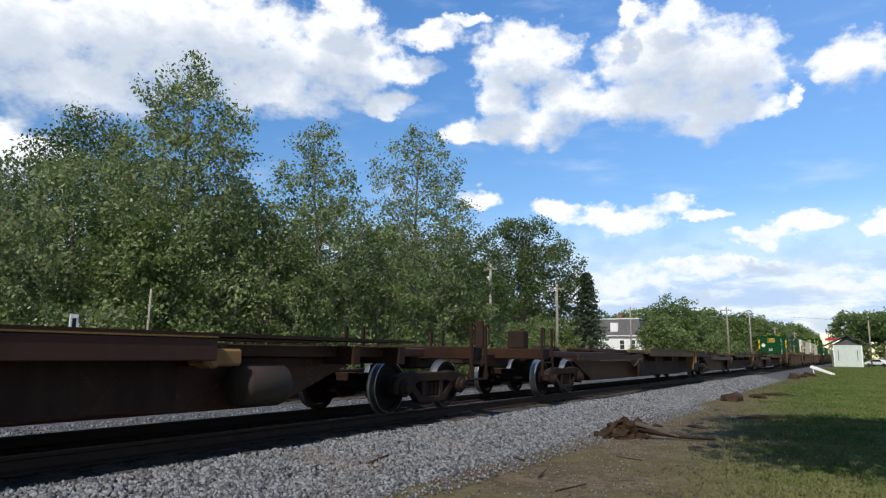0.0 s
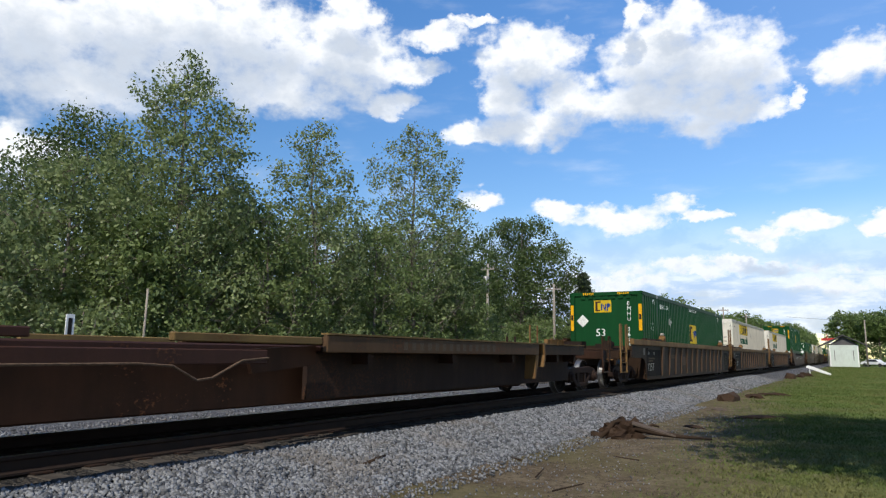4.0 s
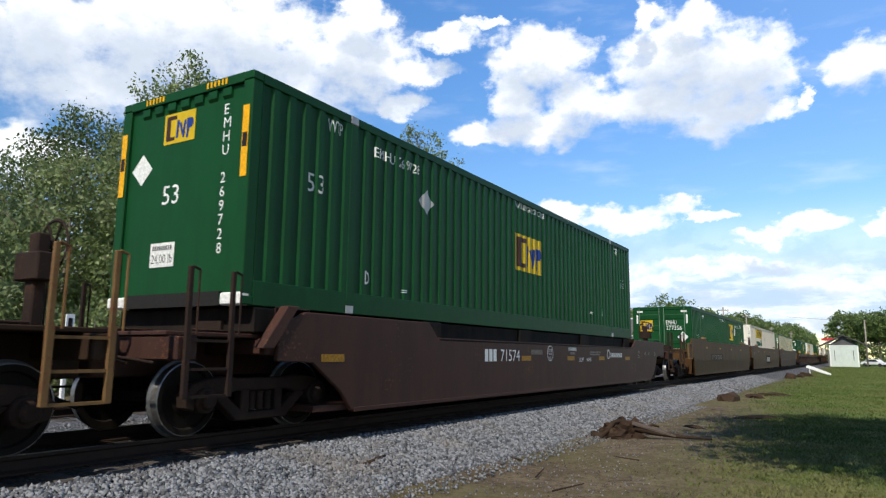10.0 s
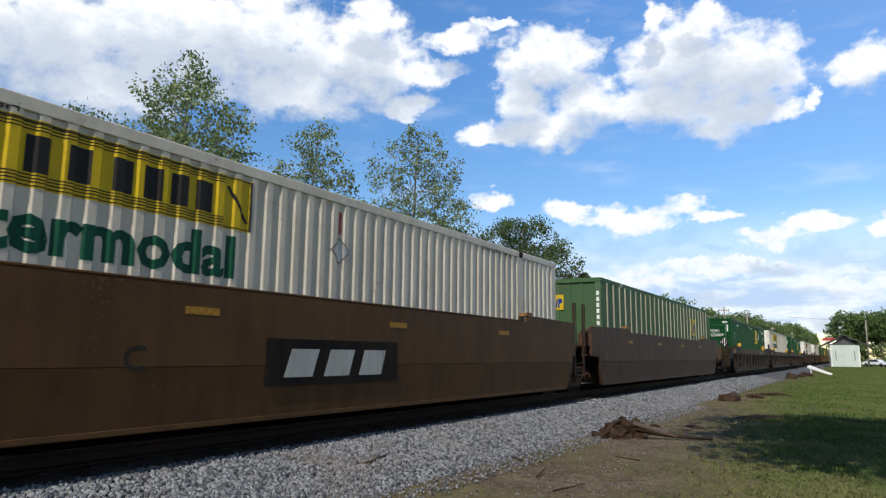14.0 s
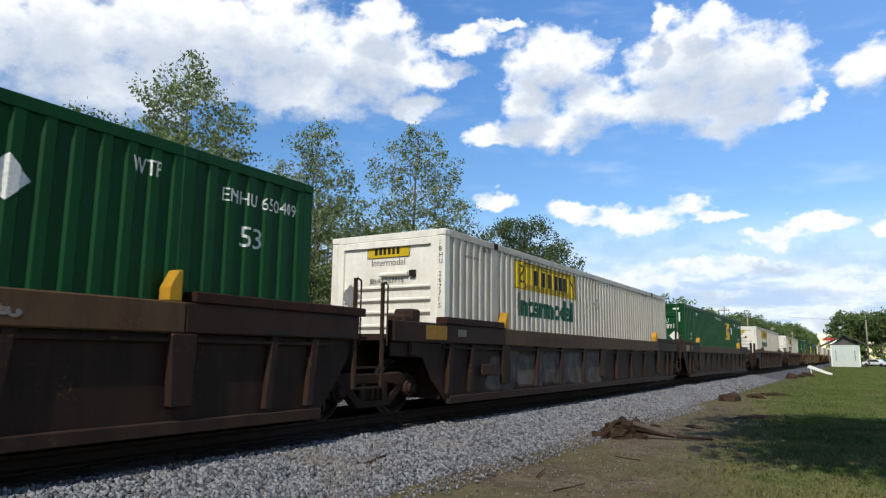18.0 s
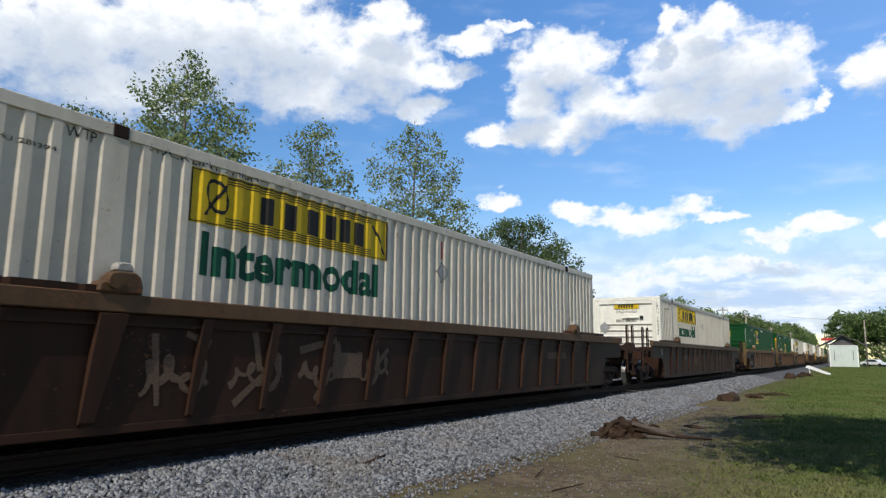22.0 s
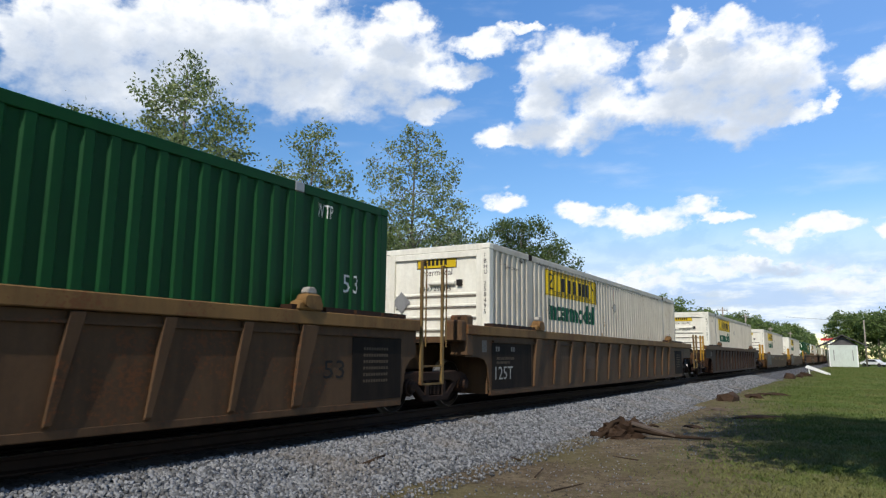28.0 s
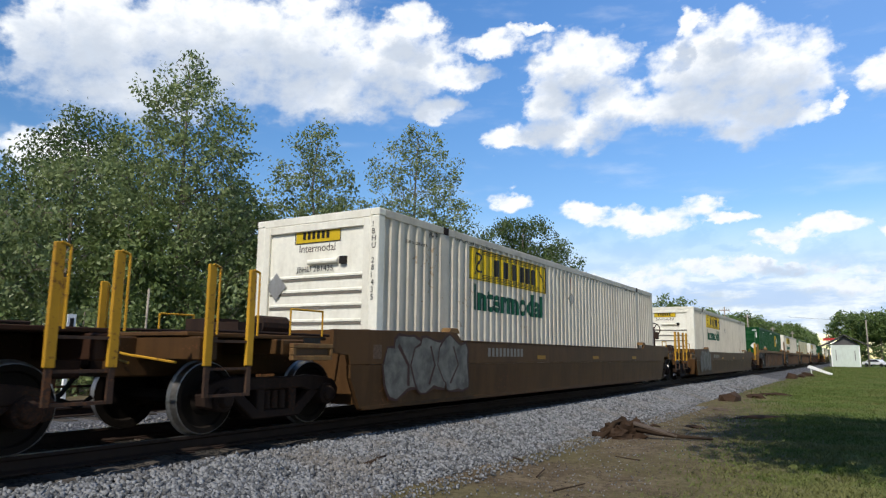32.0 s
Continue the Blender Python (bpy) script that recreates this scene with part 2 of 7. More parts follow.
# ---------------------------------------------------------------- ground, track and lawn
def ground_material():
    m, nt, bsdf = tree_of("lawn_and_dirt")
    geo = nt.nodes.new("ShaderNodeTexCoord").outputs["Object"]
    sep = nt.nodes.new("ShaderNodeSeparateXYZ")
    nt.links.new(geo, sep.inputs[0])
    n1 = noise_at(nt, geo, .35, 5, .6)
    n2 = noise_at(nt, geo, 2.2, 5, .65)
    n3 = noise_at(nt, geo, 28, 6, .7)
    # bare earth lies along the track and thins out towards the lawn
    yy = math_node(nt, "ADD", sep.outputs[1], math_node(nt, "MULTIPLY", math_node(nt, "SUBTRACT", n1, .5), 4.0))
    yy = math_node(nt, "ADD", yy, math_node(nt, "MULTIPLY", math_node(nt, "SUBTRACT", n2, .5), 2.6))
    yy = math_node(nt, "SUBTRACT", yy, math_node(nt, "MULTIPLY", math_node(nt, "MINIMUM", sep.outputs[0], 31.0), .11))
    bare = ramp(nt, yy, -2.4, 1.3)
    grass = mixed(nt, ramp(nt, n2, .35, .65), (.085, .125, .027), (.13, .170, .046))
    grass = mixed(nt, math_node(nt, "MULTIPLY", ramp(nt, n1, .5, .66), .6), grass, (.125, .115, .05))
    grass = mixed(nt, math_node(nt, "MULTIPLY", ramp(nt, n3, .42, .62), .4), grass, (.045, .07, .016))
    soil = mixed(nt, ramp(nt, n2, .35, .65), (.100, .074, .045), (.175, .135, .085))
    n4 = noise_at(nt, geo, 7.5, 6, .7)
    soil = mixed(nt, math_node(nt, "MULTIPLY", ramp(nt, n4, .50, .60), .6), soil, (.055, .040, .027))
    soil = mixed(nt, math_node(nt, "MULTIPLY", ramp(nt, n3, .56, .66), .7), soil, (.24, .20, .155))
    soil = mixed(nt, math_node(nt, "MULTIPLY", ramp(nt, n1, .45, .62), .45), soil, (.125, .115, .045))
    nt.links.new(mixed(nt, bare, grass, soil), bsdf.inputs["Base Color"])
    bsdf.inputs["Roughness"].default_value = .95
    bsdf.inputs["Specular IOR Level"].default_value = .05
    bump_of(nt, bsdf, math_node(nt, "ADD", n3, n2), .6, .05)
    return m


M_GROUND = ground_material()


def ground_height(x, y):
    """The lawn is level, with soft bumps near the track."""
    k = .05 * noise.noise((x * .45, y * .45, 3)) + .025 * noise.noise((x * 1.6, y * 1.6, 7))
    near = max(0.0, 1 - max(abs(x - 20), 0) / 60)
    return GROUND + k * near


def build_ground():
    xs = [-3000, -800, -200, -60] + [-20 + i * .6 for i in range(118)] + [55, 65, 80, 110, 160, 260, 500, 1200, 4800]
    ys = [-3000, -800, -200, -60, -25] + [-9 + i * .45 for i in range(32)] + [6, 9, 14, 18, 24, 30, 40, 60, 120, 300, 900, 3000]
    v = [(x, y, ground_height(x, y)) for x in xs for y in ys]
    n = len(ys)
    f = [(i * n + j, (i + 1) * n + j, (i + 1) * n + j + 1, i * n + j + 1) for i in range(len(xs) - 1) for j in range(n - 1)]
    me = indexed("ground", v, f, [M_GROUND], True)
    tagged(new("ground", me), "mown lawn and bare brown earth beside the track", "ground", kind="structure")


build_ground()


def gravel_material(name, lo, hi, scale=26.0, dark=0.0):
    m, nt, bsdf = tree_of(name)
    geo = nt.nodes.new("ShaderNodeTexCoord").outputs["Object"]
    vor = node(nt, "ShaderNodeTexVoronoi", Scale=scale, Randomness=1.0)
    nt.links.new(geo, vor.inputs["Vector"])
    sep = nt.nodes.new("ShaderNodeSeparateColor")
    nt.links.new(vor.outputs["Color"], sep.inputs[0])
    n1 = noise_at(nt, geo, 1.3, 4)
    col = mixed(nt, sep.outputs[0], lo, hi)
    # shade in the gaps between stones, painted into the colour at cell edges
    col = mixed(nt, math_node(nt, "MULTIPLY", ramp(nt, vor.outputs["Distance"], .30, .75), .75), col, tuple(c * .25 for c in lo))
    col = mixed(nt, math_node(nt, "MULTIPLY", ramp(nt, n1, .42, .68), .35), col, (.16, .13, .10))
    nt.links.new(col, bsdf.inputs["Base Color"])
    bsdf.inputs["Roughness"].default_value = .9
    bsdf.inputs["Specular IOR Level"].default_value = .15
    inv = math_node(nt, "SUBTRACT", 1.0, vor.outputs["Distance"])
    bump_of(nt, bsdf, inv, 1.0, .04)
    return m


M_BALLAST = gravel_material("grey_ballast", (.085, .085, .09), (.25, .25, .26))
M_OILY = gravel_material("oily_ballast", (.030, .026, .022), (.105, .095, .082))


def stone_material():
    m, nt, bsdf = tree_of("ballast_stone")
    isl = nt.nodes.new("ShaderNodeNewGeometry").outputs["Random Per Island"]
    tc = nt.nodes.new("ShaderNodeTexCoord").outputs["Object"]
    g = noise_at(nt, tc, 60, 4)
    big = noise_at(nt, tc, .9, 3)
    col = mixed(nt, isl, (.030, .032, .036), (.30, .305, .315))
    col = mixed(nt, math_node(nt, "MULTIPLY", ramp(nt, big, .5, .7), .45), col, (.19, .155, .12))
    col = mixed(nt, math_node(nt, "MULTIPLY", g, .3), col, (.10, .10, .10))
    nt.links.new(col, bsdf.inputs["Base Color"])
    bsdf.inputs["Roughness"].default_value = .85
    return m


M_STONE = stone_material()
M_TIE = painted("creosoted_timber", (.055, .046, .038), (.10, .088, .075), .85, .6, fine=14, bump=.5)
M_RAIL = painted("rusty_rail_steel", (.034, .023, .018), (.020, .015, .013), .7, .6, fine=30)
X_LO, X_HI = -60.0, 700.0


def bed_height(y):
    """Cross-section of the ballast bed, by the distance from the lawn side."""
    pts = [(4.35, GROUND - .03), (4.8, GROUND + .06), (5.75, -.27), (6.2, -.185), (8.6, -.185), (9.3, -.34), (10.3, -.36), (11.0, -.24),
           (14.0, -.24), (14.7, -.34), (16.2, GROUND - .03)]
    for (a, za), (b, zb) in zip(pts, pts[1:]):
        if a <= y <= b:
            return za + (zb - za) * (y - a) / (b - a)
    return GROUND


def build_track():
    # ballast bed, in three strips so that the oily middle has its own surface
    def strip(name, y_list, mat, label):
        xs = [X_LO] + [i * 1.0 for i in range(-6, 60)] + [70 + 15 * i for i in range(42)] + [X_HI]
        v = []
        for x in xs:
            for y in y_list:
                w = .03 * noise.noise((x * 1.1, y * 2.3, 1)) if -6 <= x <= 60 and 4.6 < y < 16 else 0
                v.append((x, y + (.18 * noise.noise((x * .6, 4, 2)) if y < 4.7 and -6 <= x <= 60 else 0), bed_height(y) + w))
        n = len(y_list)
        f = [(i * n + j, (i + 1) * n + j, (i + 1) * n + j + 1, i * n + j + 1) for i in range(len(xs) - 1) for j in range(n - 1)]
        tagged(new(name, indexed(name, v, f, [mat], True)), label, "ballast", kind="structure")
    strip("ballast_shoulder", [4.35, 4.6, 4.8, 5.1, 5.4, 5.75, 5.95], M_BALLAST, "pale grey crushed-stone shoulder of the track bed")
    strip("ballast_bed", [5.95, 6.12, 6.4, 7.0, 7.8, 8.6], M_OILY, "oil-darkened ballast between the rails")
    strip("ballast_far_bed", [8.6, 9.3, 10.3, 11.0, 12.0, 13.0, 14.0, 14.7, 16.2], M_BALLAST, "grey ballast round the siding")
    # rails: head, web and foot
    prof = [(-.035, 0), (.035, 0), (.037, -.03), (.010, -.05), (.010, -.13), (.07, -.15), (.07, -.17), (-.07, -.17), (-.07, -.15), (-.010, -.13),
            (-.010, -.05), (-.037, -.03)]
    for yc, far in ((YC, False), (YC2, True)):
        track = thing("railway_track", "rusty steel rails on dark wooden ties, siding behind" if far else "steel rails with polished heads on dark wooden ties",
                      "railway track", kind="structure")
        for s in (-1, 1):
            dz = -.04 if far else 0
            v = [(x, yc + s * .7525 + a, z + dz) for x in (X_LO, X_HI) for a, z in prof]
            n = len(prof)
            f = [(i, (i + 1) % n, (i + 1) % n + n, i + n) for i in range(n)]
            me = mesh_of("rail", [((v, f[1:]), M_RAIL), ((v, [f[0]]), M_RAIL if far else M_TREAD)])
            ob = new("rail", me)
            ob.parent = track
        tie = mesh_of("tie", [(box(-.115, .115, -1.3, 1.3, -.35, -.175 + (-.04 if far else 0)), M_TIE)], .012)
        plate = mesh_of("tie_plate", [(box(-.09, .09, -.16, .16, -.178 + (-.04 if far else 0), -.163 + (-.04 if far else 0)), M_IRON)])
        r = random.Random(5)
        rest = []
        for i in range(-8, 700):
            x = i * .52
            if i < 90 and not far or far and i < 60:
                o = new("tie", tie)
                o.parent = track
                o.matrix_basis = pose(x, yc + r.uniform(-.05, .05), r.uniform(-.012, .004), 0, 0, r.uniform(-1.2, 1.2))
                if not far and i < 45:
                    for s in (-1, 1):
                        p = new("tie_plate", plate)
                        p.parent = track
                        p.matrix_basis = pose(x, yc + s * .7525, .002)
            elif i % 1 == 0:
                rest.append(moved(box(-.115, .115, -1.3, 1.3, -.35, -.175 + (-.04 if far else 0)), x, yc))
        tagged(part("distant_ties", join(*rest), M_TIE, track), kind="stuff")


build_track()


def scatter_stones():
    """Loose crushed stones over the near shoulder, thinner with distance."""
    rng = np.random.default_rng(11)
    base = np.array([(1, 0, 0), (-1, 0, 0), (0, 1, 0), (0, -1, 0), (0, 0, 1), (0, 0, -1)], float)
    tri = np.array([(0, 2, 4), (2, 1, 4), (1, 3, 4), (3, 0, 4), (2, 0, 5), (1, 2, 5), (3, 1, 5), (0, 3, 5)])
    xs, ys, sz = [], [], []
    for x0, x1, dens, size in ((2.6, 9, 1000, .029), (9, 16, 720, .031), (16, 28, 420, .036), (28, 50, 150, .048)):
        n = int((x1 - x0) * 1.75 * dens)
        xs.append(rng.uniform(x0, x1, n))
        ys.append(4.50 + 1.60 * rng.beta(1.25, 1.0, n))
        sz.append(size * rng.uniform(.55, 1.35, n))
    # strays on the bare earth and among the rails
    for x0, x1, y0, y1, n, size in ((3, 20, 2.2, 4.7, 1500, .013), (3, 22, 3.95, 4.65, 3200, .020), (4, 20, 8.6, 11, 3000, .032), (5, 30, 13.3, 15.5, 2500, .035)):
        xs.append(rng.uniform(x0, x1, n))
        ys.append(rng.uniform(y0, y1, n))
        sz.append(size * rng.uniform(.5, 1.3, n))
    x, y, s = np.concatenate(xs), np.concatenate(ys), np.concatenate(sz)
    n = len(x)
    z = np.array([bed_height(b) if b > 4.5 else GROUND + .01 for b in y]) + s * .25
    q = rng.normal(size=(n, 4))
    q /= np.linalg.norm(q, axis=1)[:, None]
    w, a, b, c = q.T
    R = np.stack([1 - 2 * (b * b + c * c), 2 * (a * b - c * w), 2 * (a * c + b * w), 2 * (a * b + c * w), 1 - 2 * (a * a + c * c), 2 * (b * c - a * w),
                  2 * (a * c - b * w), 2 * (b * c + a * w), 1 - 2 * (a * a + b * b)], 1).reshape(n, 3, 3)
    loc = base[None] * rng.uniform(.65, 1.2, (n, 6, 1)) * rng.uniform(.7, 1.2, (n, 1, 3))
    v = np.einsum("nij,nkj->nki", R, loc) * s[:, None, None] + np.stack([x, y, z], 1)[:, None]
    f = tri[None] + (np.arange(n) * 6)[:, None, None]
    me = indexed("ballast_stones", v.reshape(-1, 3), f.reshape(-1, 3), [M_STONE])
    tagged(new("ballast_stones", me), "loose grey crushed stones heaped along the track", "ballast", kind="stuff")


scatter_stones()


def crumb_material():
    m, nt, bsdf = tree_of("dirt_crumb")
    isl = nt.nodes.new("ShaderNodeNewGeometry").outputs["Random Per Island"]
    nt.links.new(mixed(nt, isl, (.03, .021, .014), (.17, .125, .085)), bsdf.inputs["Base Color"])
    bsdf.inputs["Roughness"].default_value = .95
    return m


def scatter_crumbs():
    """Small clods, bark chips and dead leaves over the bare earth."""
    rng = np.random.default_rng(21)
    n = 9000
    x = 4 + 18 * rng.beta(1, 1.6, n)
    y = rng.uniform(.6, 4.6, n)
    # they lie in drifts
    keep = np.array([noise.noise((a * .7, b * 1.1, 9)) + .25 * noise.noise((a * 3, b * 3, 2)) > -.12 for a, b in zip(x, y)]) & (y > .5 + .09 * x + rng.normal(0, .5, n))
    x, y = x[keep], y[keep]
    n = len(x)
    z = np.array([ground_height(a, b) for a, b in zip(x, y)])
    s = rng.uniform(.006, .022, n)
    base = np.array([(1, 0, 0), (-.5, .87, 0), (-.5, -.87, 0), (0, 0, .8)], float)
    loc = base[None] * rng.uniform(.5, 1.5, (n, 4, 3))
    a = rng.uniform(0, 6.28, n)
    c, d = np.cos(a)[:, None], np.sin(a)[:, None]
    v = np.stack([loc[:, :, 0] * c - loc[:, :, 1] * d, loc[:, :, 0] * d + loc[:, :, 1] * c, loc[:, :, 2]], 2) * s[:, None, None] + np.stack([x, y, z], 1)[:, None]
    f = np.array([(0, 1, 3), (1, 2, 3), (2, 0, 3)])[None] + (np.arange(n) * 4)[:, None, None]
    me = indexed("dirt_crumbs", v.reshape(-1, 3), f.reshape(-1, 3), [crumb_material()])
    tagged(new("dirt_crumbs", me), "crumbs of earth and bark strewn over bare ground", "dirt", kind="stuff")


scatter_crumbs()


def grass_material():
    m, nt, bsdf = tree_of("grass_blade")
    isl = nt.nodes.new("ShaderNodeNewGeometry").outputs["Random Per Island"]
    tc = nt.nodes.new("ShaderNodeTexCoord").outputs["Object"]
    big = noise_at(nt, tc, .6, 3)
    col = mixed(nt, isl, (.06, .095, .018), (.115, .150, .038))
    col = mixed(nt, math_node(nt, "MULTIPLY", ramp(nt, big, .45, .65), .6), col, (.19, .17, .07))
    nt.links.new(col, bsdf.inputs["Base Color"])
    bsdf.inputs["Roughness"].default_value = .7
    bsdf.inputs["Specular IOR Level"].default_value = .15
    return m


def scatter_grass():
    rng = np.random.default_rng(4)
    xs, ys = [], []
    for x0, x1, n in ((5, 11, 22000), (11, 20, 26000), (20, 40, 24000), (40, 80, 26000), (80, 140, 22000)):
        a = rng.uniform(x0, x1, n)
        b = rng.uniform(-.6, .5, n) * a * .2 + .7 + rng.normal(0, .6, n)
        keep = (b < .5 + .11 * np.minimum(a, 31) + rng.normal(0, 1.0, n) + (rng.random(n) < .12) * 1.4) & (b > -9)
        xs.append(a[keep])
        ys.append(b[keep])
    x, y = np.concatenate(xs), np.concatenate(ys)
    n = len(x)
    z = np.array([ground_height(p, q) for p, q in zip(x, y)])
    h = rng.uniform(.018, .042, n) * (1 + x * .02)
    wd = rng.uniform(.004, .008, n) * (1 + x * .05)
    a = rng.uniform(0, 2 * np.pi, n)
    lean = rng.normal(0, .03, (n, 2))
    dx, dy = np.cos(a) * wd, np.sin(a) * wd
    v = np.stack([np.stack([x - dx, y - dy, z - .005], 1), np.stack([x + dx, y + dy, z - .005], 1), np.stack([x + lean[:, 0], y + lean[:, 1], z + h], 1)], 1)
    me = soup("grass", v.reshape(-1, 3), 3, [grass_material()])
    tagged(new("grass", me), "short green mown grass with dry patches", "grass", kind="stuff")


scatter_grass()


# ---------------------------------------------------------------- trees
def leaf_material(name, lo, hi, shine=.5):
    m, nt, bsdf = tree_of(name)
    isl = nt.nodes.new("ShaderNodeNewGeometry").outputs["Random Per Island"]
    tc = nt.nodes.new("ShaderNodeTexCoord").outputs["Object"]
    big = noise_at(nt, tc, .5, 3)
    col = mixed(nt, isl, lo, hi)
    col = mixed(nt, math_node(nt, "MULTIPLY", ramp(nt, big, .4, .65), .35), col, tuple(c * .7 for c in lo))
    nt.links.new(col, bsdf.inputs["Base Color"])
    bsdf.inputs["Roughness"].default_value = shine
    tr = nt.nodes.new("ShaderNodeBsdfTranslucent")
    nt.links.new(col, tr.inputs[0])
    mx = nt.nodes.new("ShaderNodeMixShader")
    mx.inputs[0].default_value = .45
    nt.links.new(bsdf.outputs[0], mx.inputs[1])
    nt.links.new(tr.outputs[0], mx.inputs[2])
    nt.links.new(mx.outputs[0], nt.nodes["Material Output"].inputs[0])
    return m


M_LEAF = leaf_material("silver_green_leaf", (.145, .195, .062), (.335, .39, .17), .45)
M_LEAFB = leaf_material("yellow_green_leaf", (.115, .165, .045), (.25, .315, .11), .5)
M_LEAFDK = leaf_material("dark_green_leaf", (.055, .10, .025), (.16, .21, .065), .5)
M_LEAFMD = leaf_material("mid_green_leaf", (.10, .16, .04), (.22, .29, .09), .5)
M_NEEDLE = leaf_material("spruce_needle", (.06, .09, .05), (.14, .175, .10), .6)
M_BARK = painted("grey_brown_bark", (.20, .17, .14), (.11, .09, .07), .9, .6, fine=9, bump=.8)


def leaf_cloud(centres, per, spread, size, rng, flat=.75):
    """Leaf quads strewn round the centres, most of them facing up."""
    big = rng.uniform(.6, 1.4, len(centres))
    c, big = np.repeat(centres, per, 0), np.repeat(big, per)
    n = len(c)
    p = c + np.clip(rng.normal(0, 1, (n, 3)), -1.5, 1.5) * (spread * big)[:, None] * np.array([1, 1, flat])
    s = size * rng.uniform(.6, 1.35, n)[:, None]
    up = rng.normal(size=(n, 3)) + np.array([0, 0, .15])
    u = np.cross(up, rng.normal(size=(n, 3)))
    u /= np.linalg.norm(u, axis=1)[:, None]
    w = np.cross(up, u)
    w /= np.linalg.norm(w, axis=1)[:, None]
    v = np.stack([p - u * s, p + w * s * .6 - u * s * .15, p + u * s, p - w * s * .6 - u * s * .15], 1)
    return v.reshape(-1, 3)


def tapered(pts, r0, r1, n=7):
    """A limb in one skin along pts, its radius falling from r0 to r1."""
    k = len(pts) - 1
    v, f = [], []
    for i, p in enumerate(pts):
        d = (Vector(pts[min(k, i + 1)]) - Vector(pts[max(0, i - 1)])).normalized()
        side = (Vector((1, .013, .007)) if abs(d.x) < .8 else Vector((.01, 1, .02)))
        a = (side - d * side.dot(d)).normalized()
        b = d.cross(a)
        r = r0 + (r1 - r0) * i / k
        v += [tuple(Vector(p) + (a * math.cos(2 * math.pi * j / n) + b * math.sin(2 * math.pi * j / n)) * r) for j in range(n)]
        if i:
            f += [((i - 1) * n + j, (i - 1) * n + (j + 1) % n, i * n + (j + 1) % n, i * n + j) for j in range(n)]
    return v, f + [tuple(range(n - 1, -1, -1)), tuple(range(k * n, k * n + n))]


def tree_parts(tree, height, girth, shape, leaves, leaf, leaf_mat, seed, clear=.12, spread=.24, limbs=34, gap=-.1, per=13, grain=.8):
    """shape: crown radius at even steps from the crown's foot to its top. Limbs climb to the crown's edge, and twigs carry leaf clusters through it."""
    rnd, rng = random.Random(seed), np.random.default_rng(seed)
    wob = [(rnd.uniform(-.014, .014) * height, rnd.uniform(-.014, .014) * height) for _ in range(5)]
    stem = [(wob[i][0] * min(1, i), wob[i][1] * min(1, i), height * .95 * i / 4) for i in range(5)]
    steps = np.linspace(clear, 1, len(shape))

    def on_stem(k):
        q = min(3.999, max(0, k) / .95 * 4)
        i = int(q)
        return Vector(stem[i]).lerp(Vector(stem[i + 1]), q - i)

    def edge(k, az):
        """Crown radius at a height and bearing, with lobes and dents."""
        lobe = noise.noise((math.cos(az) * 1.5, math.sin(az) * 1.5, k * 7 + seed)) * .42 + noise.noise((math.cos(az) * 4, math.sin(az) * 4, k * 19 + seed)) * .34
        return float(np.interp(k, steps, shape)) * (1 + lobe)
    wood, along = [], []
    for i in range(limbs):
        k = clear + (1.0 - clear) * ((i + rnd.random() * .8) / limbs) ** .95
        az = i * 2.4 + rnd.uniform(-.5, .5)
        rad = edge(k, az) * rnd.uniform(.72, 1.0)
        p0 = on_stem(max(clear * .5, k - .7 * rad / height - .02))
        p2 = on_stem(k)
        end = Vector((p2.x + math.cos(az) * rad, p2.y + math.sin(az) * rad, k * height))
        mid = p0.lerp(end, .5) + Vector((rnd.uniform(-.15, .15), rnd.uniform(-.15, .15), -.09 * rad))
        wood.append(tapered([p0, mid, end], max(.02, girth * .34 * (1 - k) + .014), .008, 5))
        for q in (.3, .45, .6, .72, .82, .91, 1.0):
            along.append(p0.lerp(mid, q * 2) if q < .5 else mid.lerp(end, q * 2 - 1))
    arms = np.array([tuple(q) for q in along])
    # leaf clusters through the whole crown, denser towards its edge, with gaps
    ks = rng.random(leaves // per * 5) * (1 - clear) + clear
    width = np.interp(ks, steps, shape)
    ks = ks[rng.random(len(ks)) < ((width + .25) / (max(shape) + .25)) ** 1.5]
    spots = []
    for k in ks:
        if len(spots) >= leaves // per:
            break
        az, q = rng.uniform(0, 2 * math.pi), rng.random() ** .42
        r = edge(k, az) * q
        c = on_stem(k)
        p = (c.x + math.cos(az) * r, c.y + math.sin(az) * r, k * height + rng.normal(0, .15))
        if noise.noise((p[0] * grain + seed, p[1] * grain, p[2] * grain * 1.3)) > gap:
            spots.append(p)
    c = np.array(spots)
    near = arms[np.argmin(((c[:, None] - arms[None]) ** 2).sum(2), 1)]
    c = c + (near - c) * rng.uniform(.05, .4, (len(c), 1))
    for a, b in zip(near[::3], c[::3]):
        wood.append(rod(tuple(a), tuple(b + (0, 0, .001)), .014, .006, 4))
    part("trunk", tapered([Vector(q) for q in stem], girth, .02), M_BARK, tree, smooth=True)
    tagged(part("limb_mass", join(*wood), M_BARK, tree, smooth=True), kind="stuff")
    ob = new("crown", soup("crown", leaf_cloud(c, per, spread, leaf, rng), 4, [leaf_mat]))
    ob.parent = tree


def tree(x, y, height, girth, shape, leaves, leaf, leaf_mat, seed, label, group="trees behind the track", **more):
    t = thing("tree", label, "tree", group, at=pose(x, y, GROUND))
    tree_parts(t, height, girth, shape, leaves, leaf, leaf_mat, seed, **more)
    return t


